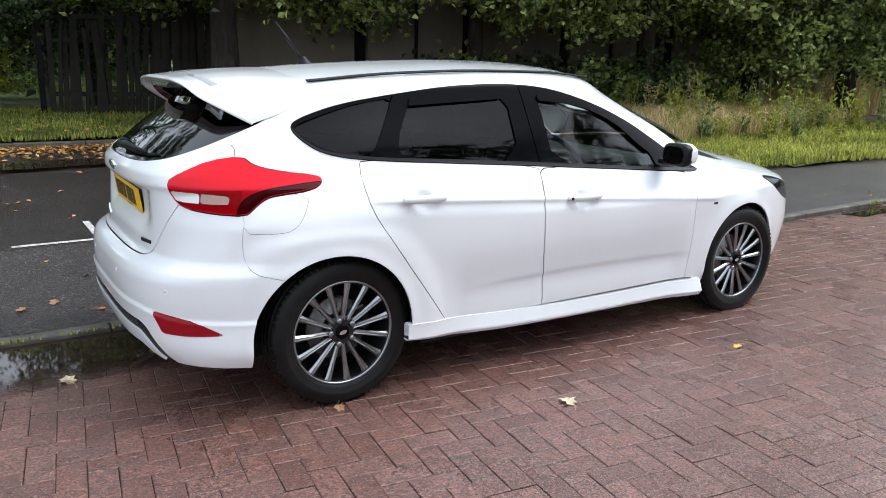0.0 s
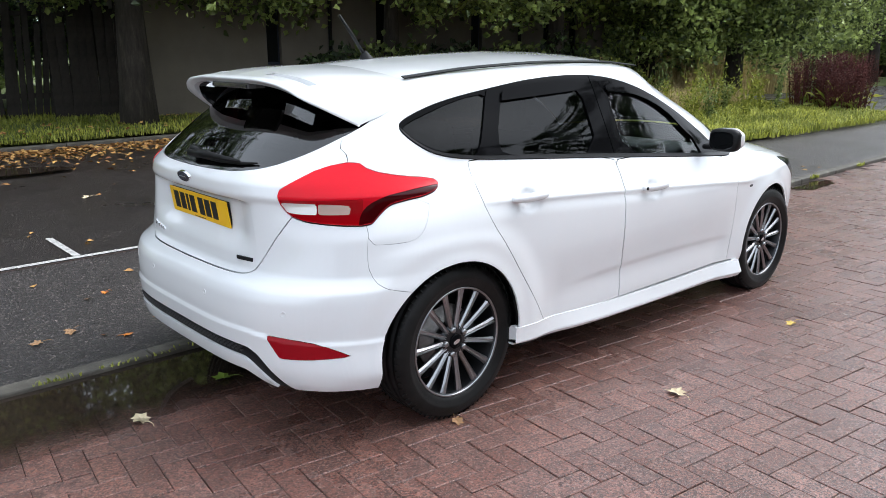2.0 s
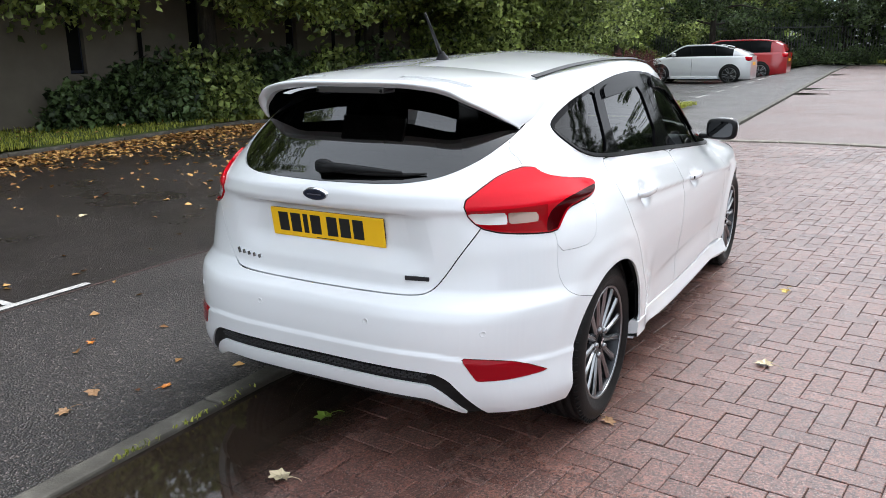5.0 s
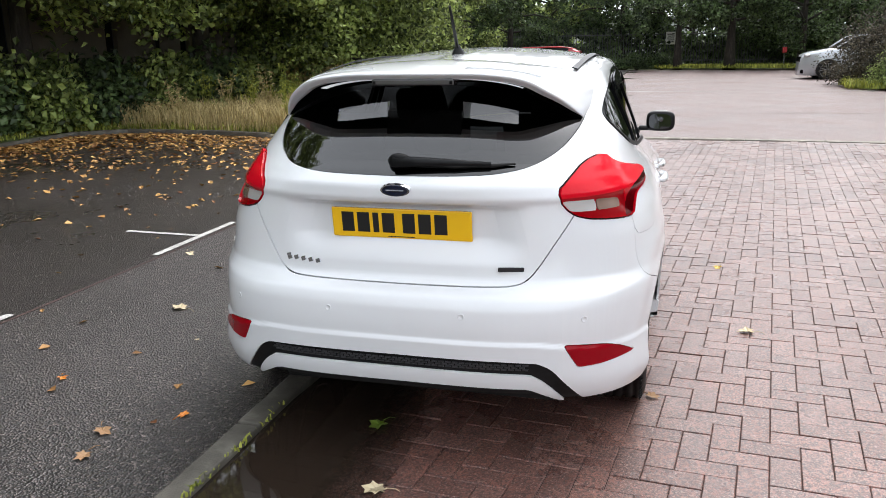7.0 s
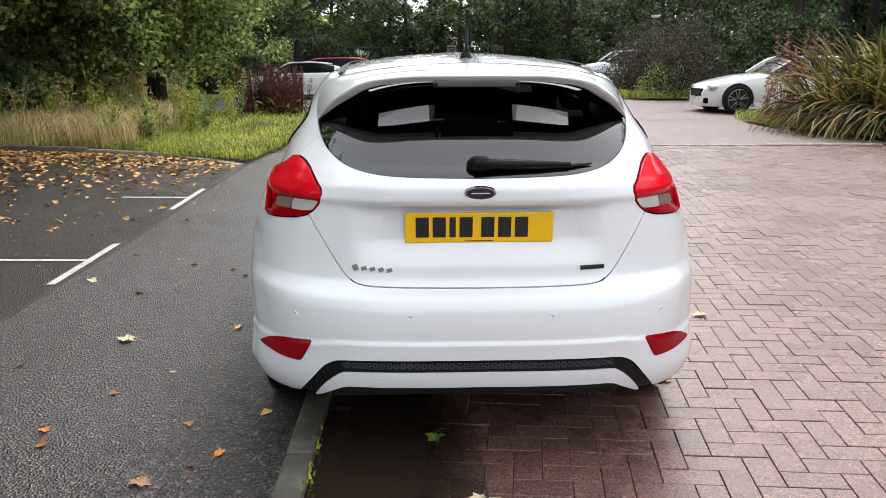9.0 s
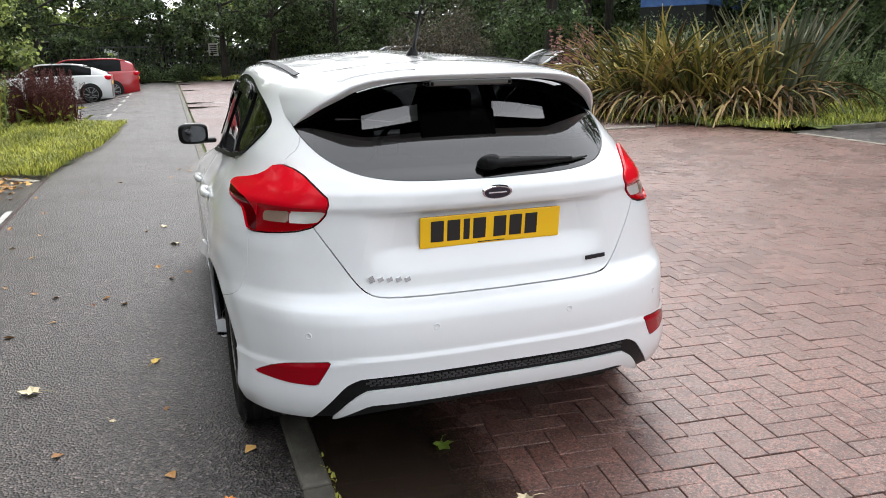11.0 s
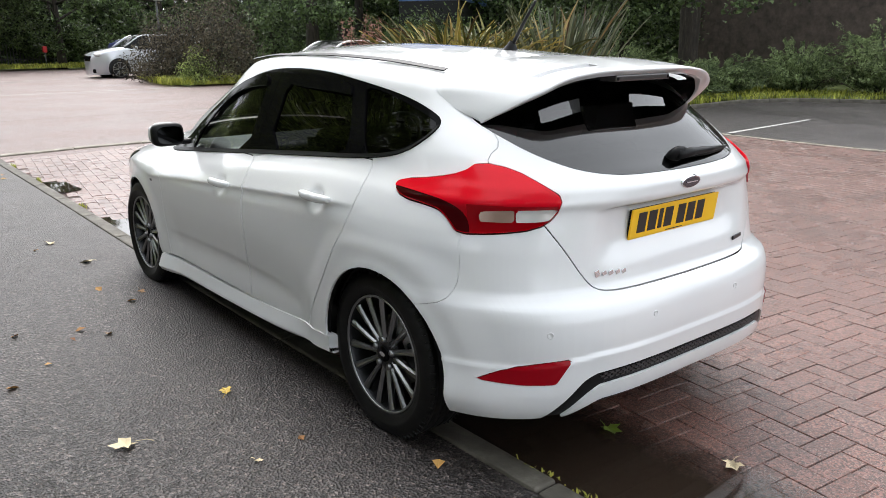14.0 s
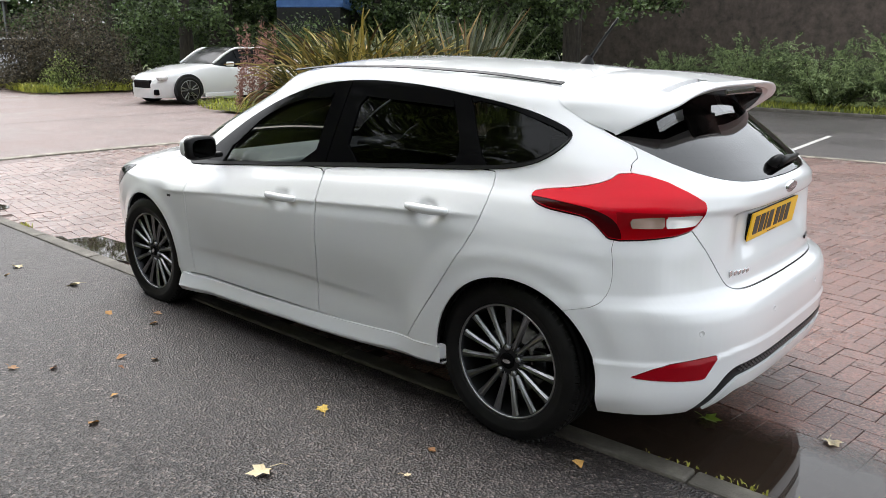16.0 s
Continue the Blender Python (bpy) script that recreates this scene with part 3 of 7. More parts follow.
# ---- the white hatchback ----
def keep(mesh, f):
    """The piece of a triangle mesh (points, normals, triangles) where f >= 0, cut clean along f = 0."""
    V, N, T = mesh
    s = f(V)
    inside = s[T] >= 0
    k = inside.sum(1)
    tris = [tuple(t) for t in T[k == 3]]
    extra_v, extra_n, cache = [], [], {}

    def cut(a, b):
        key = (a, b) if a < b else (b, a)
        if key not in cache:
            w = s[a] / (s[a] - s[b])
            extra_v.append(V[a] + (V[b] - V[a]) * w)
            n = N[a] + (N[b] - N[a]) * w
            extra_n.append(n / (np.linalg.norm(n) + 1e-12))
            cache[key] = len(V) + len(extra_v) - 1
        return cache[key]

    for t, ins in zip(T[(k == 1) | (k == 2)], inside[(k == 1) | (k == 2)]):
        poly = []
        for i in range(3):
            a, b = t[i], t[(i + 1) % 3]
            if s[a] >= 0:
                poly.append(a)
            if (s[a] >= 0) != (s[b] >= 0):
                poly.append(cut(a, b))
        for i in range(1, len(poly) - 1):
            tris.append((poly[0], poly[i], poly[i + 1]))
    if not tris:
        return np.zeros((0, 3)), np.zeros((0, 3)), np.zeros((0, 3), int)
    VV = np.concatenate([V, np.array(extra_v).reshape(-1, 3)])
    NN = np.concatenate([N, np.array(extra_n).reshape(-1, 3)])
    T2 = np.array(tris, int)
    used = np.unique(T2)
    back = np.zeros(len(VV), int)
    back[used] = np.arange(len(used))
    return VV[used], NN[used], back[T2]


def rounded(poly, rounds=2):
    p = [np.array(q, float) for q in poly]
    for _ in range(rounds):
        p = [c for a, b in zip(p, p[1:] + p[:1]) for c in (a * .75 + b * .25, a * .25 + b * .75)]
    return np.array(p)


def inside_of(P, poly):
    """Signed distance of points to a closed outline in a plane: positive inside."""
    A, B = poly, np.roll(poly, -1, 0)
    d = np.full(len(P), 1e9)
    odd = np.zeros(len(P), bool)
    for a, b in zip(A, B):
        e = b - a
        t = np.clip(((P - a) @ e) / (e @ e + 1e-12), 0, 1)
        d = np.minimum(d, np.linalg.norm(P - a - t[:, None] * e, axis=1))
        cross = (a[1] > P[:, 1]) != (b[1] > P[:, 1])
        with np.errstate(divide="ignore", invalid="ignore"):
            odd ^= cross & (P[:, 0] < (b[0] - a[0]) * (P[:, 1] - a[1]) / (b[1] - a[1]) + a[0])
    return np.where(odd, d, -d)


def side_region(poly, y_min=.5, rounds=2):
    p = rounded(poly, rounds)
    return lambda V: np.minimum(inside_of(V[:, [0, 2]], p), V[:, 1] - y_min)


def tail_region(poly, x_max=-.2, rounds=2):
    half = [(y, z) for y, z in poly]
    p = rounded(half + [(-y, z) for y, z in reversed(half)], rounds)
    return lambda V: np.minimum(inside_of(V[:, [1, 2]], p), x_max - V[:, 0])


def corner_region(poly, rounds=2, x_max=.4):
    """A region round the rear corner, drawn over (x + y, z)."""
    p = rounded(poly, rounds)
    return lambda V: np.minimum(inside_of(np.stack([V[:, 0] + V[:, 1], V[:, 2]], -1), p), x_max - V[:, 0])


GAP = .002


def carve(mesh, f, gap=GAP):
    """Splits a mesh in the piece inside f and the rest, with a shut line between."""
    return keep(mesh, lambda V: f(V) - gap), keep(mesh, lambda V: -f(V) - gap)


def moved(mesh, by):
    V, N, T = mesh
    return V + N * by, N, T


def mirrored(mesh):
    V, N, T = mesh
    return V * (1, -1, 1), N * (1, -1, 1), T[:, ::-1]


def joined(a, b):
    return np.concatenate([a[0], b[0]]), np.concatenate([a[1], b[1]]), np.concatenate([a[2], b[2] + len(a[0])])


def panel(name, mesh, mat, parent, label="", lip=.009, sides="both", keep_middle=True):
    """A sheet-metal or glass panel with turned-in edges. sides: both halves in one, or left / right alone."""
    V, N, T = mesh
    e = np.concatenate([T[:, [0, 1]], T[:, [1, 2]], T[:, [2, 0]]])
    key = np.sort(e, 1)
    _, first, count = np.unique(key, axis=0, return_index=True, return_counts=True)
    rim = e[first[count == 1]]
    on_mid = (np.abs(V[rim][:, :, 1]) < 1e-3).all(1)
    rim = rim[~on_mid]
    a, b = V[rim[:, 0]], V[rim[:, 1]]
    na, nb = N[rim[:, 0]], N[rim[:, 1]]
    out = np.cross(b - a, na + nb)
    out /= np.linalg.norm(out, axis=1)[:, None] + 1e-12
    n0, m = len(V), len(rim)
    SV = np.concatenate([a, b, b - nb * lip, a - na * lip])
    SN = np.concatenate([out] * 4)
    q = np.arange(m)
    ST = np.concatenate([np.stack([q + m, q, q + 3 * m], -1), np.stack([q + m, q + 3 * m, q + 2 * m], -1)]) + n0
    whole = (np.concatenate([V, SV]), np.concatenate([N, SN]), np.concatenate([T, ST]))
    if sides == "both":
        whole = joined(whole, mirrored(whole))
    elif sides == "right":
        whole = mirrored(whole)
    return sheet(name, whole[0], np.ascontiguousarray(whole[2]), mat, parent, label, True, whole[1])


def car_half():
    th = np.unique(np.concatenate([np.linspace(0, 1, 64), np.arccos(np.linspace(0, .985, 56) ** 1.65) / (math.pi / 2), np.linspace(1, 2, 40), np.linspace(2, 3, 90)]).round(6))
    lv = np.concatenate([np.linspace(.15, 1.38, 158), np.linspace(1.38, 1.455, 26)[1:]])
    Tm, L = np.meshgrid(th, lv, indexing="ij")
    x, y, z = shell(Tm, L)
    for hx, hz in ((.37, .862), (1.31, .797)):
        y = y - .022 * np.exp(-((((x - hx) / .055) ** 2 + ((z - hz + .006) / .042) ** 2)) ** 2) * (y > .5)
    y[0], y[-1] = 0, 0
    y[:, -1] = 0
    P = np.stack([x, y, z], -1)
    n = np.cross(np.gradient(P, axis=1), np.gradient(P, axis=0))
    n /= np.linalg.norm(n, axis=-1)[..., None] + 1e-12
    if n[110, 80, 1] < 0:
        n = -n
    n[0, :, 1] = n[-1, :, 1] = 0
    n[:, -1] = (0, 0, 1)
    n /= np.linalg.norm(n, axis=-1)[..., None] + 1e-12
    nl = len(lv)
    i, j = np.meshgrid(np.arange(len(th) - 1), np.arange(nl - 1), indexing="ij")
    a = (i * nl + j).ravel()
    tri = np.concatenate([np.stack([a, a + 1, a + nl + 1], -1), np.stack([a, a + nl + 1, a + nl], -1)])
    V, N = P.reshape(-1, 3), n.reshape(-1, 3)
    face = np.cross(V[tri[:, 1]] - V[tri[:, 0]], V[tri[:, 2]] - V[tri[:, 0]])
    if (face * N[tri[:, 0]]).sum() < 0:
        tri = tri[:, ::-1]
    area = np.linalg.norm(face, axis=1)
    return V, N, tri[area > 1e-9]


BELT = [(-.165, 1.177), (-.122, 1.115), (-.04, 1.065), (.14, 1.035), (.6, 1.0), (1.1, .96), (1.66, .912), (2.0, .881), (2.40, .848)]
ROOFSIDE = [(2.2, .935), (2.08, 1.012), (1.78, 1.178), (1.35, 1.312), (1.04, 1.355), (.66, 1.345), (.324, 1.305), (.07, 1.268), (-.106, 1.214)]
QUARTER = [(-.15, 1.17), (-.10, 1.196), (.07, 1.248), (.20, 1.276), (.325, 1.289), (.295, 1.23), (.17, 1.05), (.13, 1.052), (-.03, 1.08), (-.115, 1.132)]
REAR_DOOR_GLASS = [(.315, 1.035), (.305, 1.11), (.40, 1.25), (.425, 1.297), (.68, 1.32), (.952, 1.327), (.975, .985), (.6, 1.013)]
FRONT_DOOR_GLASS = [(1.185, .972), (1.16, 1.2), (1.14, 1.315), (1.3, 1.3), (1.45, 1.268), (1.68, 1.183), (1.9, 1.035), (1.97, .93), (1.96, .898), (1.6, .93)]
LAMP = [(-.091, .963), (-.009, .996), (.136, 1.046), (.308, 1.066), (.382, 1.030), (.53, 1.006), (.704, .989), (.742, .965), (.707, .934), (.533, .918), (.482, .907), (.433, .871), (.402, .843), (.224, .848), (.029, .863), (-.055, .901)]
REAR_GLASS = [(0, 1.013), (.219, 1.016), (.32, 1.02), (.40, 1.03), (.46, 1.045), (.51, 1.07), (.55, 1.10), (.577, 1.135), (.594, 1.165), (.604, 1.195), (.59, 1.25), (.55, 1.32), (.47, 1.42), (0, 1.42)]


def hub_cut(V):
    d = np.full(len(V), 1.0)
    for cx in (0, 2.648):
        d = np.minimum(d, np.hypot(V[:, 0] - cx + (.055 if cx < 1 else 0), np.maximum(V[:, 2] - .307, 0)) - (.36 if cx < 1 else .358))
    return np.where(V[:, 1] > .4, d, 1.0)


def belt_z(x):
    return curve(BELT, x)


def build_body(car):
    S = keep(car_half(), hub_cut)
    # lower edge: bumper corners, sills, nose
    S = keep(S, lambda V: V[:, 2] - np.where(V[:, 0] < -.3, .228, np.where(V[:, 0] < 2.2, .27, .17)))
    dlo, S = carve(S, side_region(BELT + ROOFSIDE, .4, 2), .001)
    glass_rear, S = carve(S, tail_region(REAR_GLASS, -.2), .0015)
    screen_low = lambda V: np.minimum(V[:, 2] - (.985 - .05 * (V[:, 1] / .7) ** 2 - .2 * np.maximum(2.3 - V[:, 0], 0)), V[:, 0] - (1.66 - .1 * (V[:, 1] / .5) ** 2 + .0 * V[:, 2]))
    pillar = lambda V: -(V[:, 1] - (.60 - .30 * (V[:, 2] - 1.0)))
    screen, S = carve(S, lambda V: np.minimum(np.minimum(screen_low(V), pillar(V)), np.minimum(V[:, 0] - 1.62, V[:, 2] - .93)), .002)
    panel("inner_shell", moved(S, -.024), SEAM, car, "dark inner body shell", 0)
    rear_top = rounded([(-.285, .61), (-.17, .618), (-.076, .618), (-.035, .59), (-.026, .50), (-.042, .36), (-.05, 0), (-.05, -.3), (-.9, -.3), (-.9, .61)], 1)
    over = lambda V: np.minimum(np.minimum(inside_of(V[:, [0, 1]], rear_top), V[:, 2] - 1.188), -V[:, 0])
    S = keep(S, lambda V: .014 - over(V))
    lamp, S = carve(S, corner_region(LAMP, 1), .0025)
    gate_f = tail_region([(0, .634), (.32, .636), (.425, .641), (.462, .66), (.50, .71), (.54, .775), (.60, .868), (.64, .95), (.675, 1.063), (.572, 1.136), (.62, 1.3), (0, 1.5)], -.2, 2)
    gate, S = carve(S, lambda V: gate_f(V) * (1 + 2.2 * smooth(.93, 1.05, V[:, 2])))
    bump_poly = [(-.9, .95), (.30, .95), (.395, .84), (.385, .74), (.40, .67), (.46, .62), (.60, .59), (.72, .575), (.9, .565), (.9, -.6), (-1.6, -.6), (-1.6, .95)]
    bumper, S = carve(S, corner_region(bump_poly, 1, .1), .0009)
    front_door, S = carve(S, side_region([(1.095, .98), (1.06, .86), (1.05, .75), (1.06, .55), (1.088, .40), (1.09, .12), (2.125, .12), (2.165, .5), (2.155, .72), (2.185, .84), (2.2, .87)], .5, 1))
    rear_door, S = carve(S, side_region([(.112, 1.06), (.092, .955), (.112, .84), (.186, .72), (.376, .455), (.48, .315), (.53, .25), (.60, .12), (1.087, .12), (1.085, .40), (1.056, .55), (1.046, .75), (1.056, .86), (1.091, .98)], .5, 1))
    FLAP = side_region([(-.43, .776), (-.385, .92), (-.14, .925), (-.185, .83), (-.225, .785), (-.29, .772)], .5, 1)
    flap, _ = carve(S, FLAP, .0007)
    cowl, S = carve(S, lambda V: np.minimum(np.minimum(V[:, 0] - 2.36, 2.74 - V[:, 0]), np.minimum(.60 - V[:, 1], V[:, 2] - .8)), .001)
    bonnet, S = carve(S, lambda V: np.minimum(np.minimum(V[:, 0] - 2.42, (.70 - .05 * (V[:, 0] - 2.4)) - V[:, 1]), V[:, 2] - .70))
    head, S = carve(S, side_region([(2.9, .80), (3.1, .775), (3.28, .72), (3.42, .64), (3.36, .60), (3.18, .635), (3.02, .72)], .3, 1))
    _, S3 = carve(S, FLAP, .0007)
    # the rear bumper's dark band and white lower lip
    band_top = [(0, .389), (.3, .388), (.495, .383), (.54, .365), (.605, .293), (.66, .222)]
    band_low = [(0, .342), (.3, .341), (.475, .338), (.51, .322), (.57, .262), (.615, .19)]
    below_top = lambda V: curve(band_top, np.abs(V[:, 1])) - V[:, 2]
    above_low = lambda V: V[:, 2] - curve(band_low, np.abs(V[:, 1]))
    tail = lambda V: np.minimum(-.3 - V[:, 0], .66 - V[:, 1])
    band, bumper = carve(bumper, lambda V: np.minimum(np.minimum(below_top(V), above_low(V)), tail(V)), .0005)
    lower, bumper = carve(bumper, lambda V: np.minimum(-above_low(V), tail(V)), .0005)
    lower = keep(lower, lambda V: V[:, 2] - curve([(0, .285), (.46, .283), (.53, .255), (.58, .228), (.7, .2)], np.abs(V[:, 1])))
    reflect, bumper = carve(bumper, corner_region([(-.15, .447), (-.148, .446), (.0, .437), (.15, .421), (.305, .376), (.31, .373), (.12, .362), (-.068, .361), (-.072, .362)], 1), .001)
    panel("body_side", S, PAINT, car, "white painted roof, pillar and wing", .009, "left")
    panel("body_side", S3, PAINT, car, "white painted roof, pillar and wing", .009, "right")
    panel("tailgate", gate, PAINT, car, "white painted tailgate with a recess for the plate", .012)
    panel("rear_bumper", bumper, PAINT, car, "white painted rear bumper", .02)
    panel("bumper_grille", moved(band, -.006), TRIM_BLACK, car, "black honeycomb band in the bumper", .0)
    panel("bumper_lip", moved(lower, .004), PAINT, car, "white lower lip of the bumper", .05)
    panel("rear_window", moved(glass_rear, -.003), GLASS_TAIL, car, "dark tinted rear window", .0).visible_shadow = False
    panel("windscreen", moved(screen, -.003), GLASS_SCREEN, car, "clear windscreen", 0).visible_shadow = False
    panel("cowl", moved(cowl, -.01), TRIM_BLACK, car, "black plastic cowl below the windscreen")
    panel("bonnet", bonnet, PAINT, car, "white painted bonnet")
    frames = keep(dlo, lambda V: np.minimum(-side_region(QUARTER, .3, 1)(V), np.minimum(-side_region(REAR_DOOR_GLASS, .3, 1)(V), -side_region(FRONT_DOOR_GLASS, .3, 1)(V))))
    c_line = lambda V: (V[:, 0] - (.14 + (V[:, 2] - 1.03) * .72))
    b_line = lambda V: (V[:, 0] - (1.098 - (V[:, 2] - .955) * .14))
    trims = [("quarter_trim", lambda V: -c_line(V) - .003, "gloss black quarter window surround"), ("rear_door_frame", lambda V: np.minimum(c_line(V) - .003, -b_line(V) - .003), "gloss black rear door window frame"), ("front_door_frame", lambda V: b_line(V) - .003, "gloss black front door window frame")]
    sash = lambda f: keep(f, lambda V: .017 - (V[:, 2] - belt_z(V[:, 0])) * 1.0)
    strip_top = lambda poly, d: (lambda V: np.minimum(side_region(poly, .3, 1)(V) + .004, V[:, 2] - d(V[:, 0])))
    for side in ("left", "right"):
        for name, f, label in trims:
            panel(name, moved(keep(frames, f), .0015), GLOSS_BLACK, car, label, .012, side)
        for name, poly, mat, label in (("quarter_window", QUARTER, GLASS_REAR, "dark tinted quarter window"), ("rear_door_window", REAR_DOOR_GLASS, GLASS_REAR, "dark tinted rear door window"), ("front_door_window", FRONT_DOOR_GLASS, GLASS_FRONT, "clear front door window")):
            panel(name, moved(keep(dlo, side_region(poly, .3, 1)), -.006), mat, car, label, 0, side).visible_shadow = False
        panel("inner_sash", moved(keep(sash(dlo), lambda V: 2.1 - V[:, 0]), -.022), SEAM, car, "dark inner window ledge", .012, side)
        panel("belt_strip", moved(sash(dlo), .006), TRIM_BLACK, car, "matt black waist strip", .006, side)
        panel("wind_deflector", moved(keep(dlo, strip_top(REAR_DOOR_GLASS, lambda x: 1.252 + .05 * (x - .4))), .012), GLOSS_BLACK, car, "smoked plastic wind deflector", .008, side)
        panel("wind_deflector", moved(keep(dlo, strip_top(FRONT_DOOR_GLASS, lambda x: curve([(1.1, 1.27), (1.3, 1.255), (1.45, 1.225), (1.68, 1.14), (1.85, 1.02), (1.95, .96)], x))), .012), GLOSS_BLACK, car, "smoked plastic wind deflector", .008, side)
        panel("inner_door", moved(front_door, -.026), SEAM, car, "dark inner door", 0, side)
        panel("inner_door", moved(rear_door, -.026), SEAM, car, "dark inner door", 0, side)
        panel("front_door", front_door, PAINT, car, "white painted front door", .012, side)
        panel("rear_door", rear_door, PAINT, car, "white painted rear door", .012, side)
        clear_f = corner_region([(-.066, .924), (-.06, .926), (.122, .924), (.126, .922), (.128, .887), (.124, .885), (.0, .887), (-.045, .897)], 1)
        amber_f = corner_region([(.134, .922), (.138, .924), (.29, .917), (.297, .914), (.30, .889), (.296, .885), (.14, .885), (.135, .888)], 1)
        # below z .936 a darker red paints in the shade of the downward face
        low_f = lambda V: np.minimum(.936 - V[:, 2], .36 - V[:, 0] - V[:, 1])
        deep_f = corner_region([(.75, .962), (.70, .963), (.56, .951), (.46, .940), (.385, .918), (.348, .885), (.342, .838), (.405, .835), (.44, .865), (.485, .90), (.54, .911), (.715, .928)], 1)
        whole_f = corner_region(LAMP, 1)
        turn_in = lambda q: (q[0] - q[1] * (.012 * (1 - smooth(.90, .975, q[0][:, 2])))[:, None], (q[1] + np.outer(1 - smooth(.92, .965, q[0][:, 2]), (0, 0, -.75))) / np.linalg.norm(q[1] + np.outer(1 - smooth(.92, .965, q[0][:, 2]), (0, 0, -.75)), axis=1)[:, None], q[2])
        rim, rest = carve(lamp, lambda V: .0042 - whole_f(V), 0)
        deep, rest = carve(rest, deep_f, 0)
        clear, rest = carve(rest, clear_f, 0)
        amber, rest = carve(rest, amber_f, 0)
        low, rest = carve(rest, low_f, 0)
        unit = panel("tail_lamp", turn_in(moved(rest, .011)), RED_LENS, car, "glossy red tail lamp wrapping the corner", .02, side)
        panel("lamp_rim", moved(rim, .006), RED_MID, unit, "dark red rim of the lamp", .012, side)
        panel("lamp_side", turn_in(moved(deep, .008)), RED_DARK, unit, "deep red inset of the lamp", .01, side)
        panel("lamp_base", turn_in(moved(low, .009)), RED_MID, unit, "lower lens, its shade put into a darker red", .01, side)
        panel("lamp_lens", moved(clear, .002), CLEAR_LENS, unit, "clear reversing lamp lens", .01, side)
        panel("lamp_lens", moved(amber, .002), AMBER_LENS, unit, "smoky amber indicator lens", .01, side)
        panel("rear_reflector", moved(reflect, .002), REFLECTOR, car, "long red bumper reflector", .01, side)
        panel("headlamp", moved(head, .002), GLASS_FAR, car, "dark headlamp glass", .01, side)
    panel("fuel_flap", moved(flap, .0004), PAINT, car, "white fuel filler flap", .004, "right")


def along(points, count):
    """Points resampled on a smooth curve through the given ones."""
    p = np.array(points, float)
    t = np.concatenate([[0], np.cumsum(np.linalg.norm(np.diff(p, axis=0), axis=1))])
    s = np.linspace(0, t[-1], count)
    return np.stack([curve(list(zip(t, p[:, k])), s) for k in range(3)], -1)


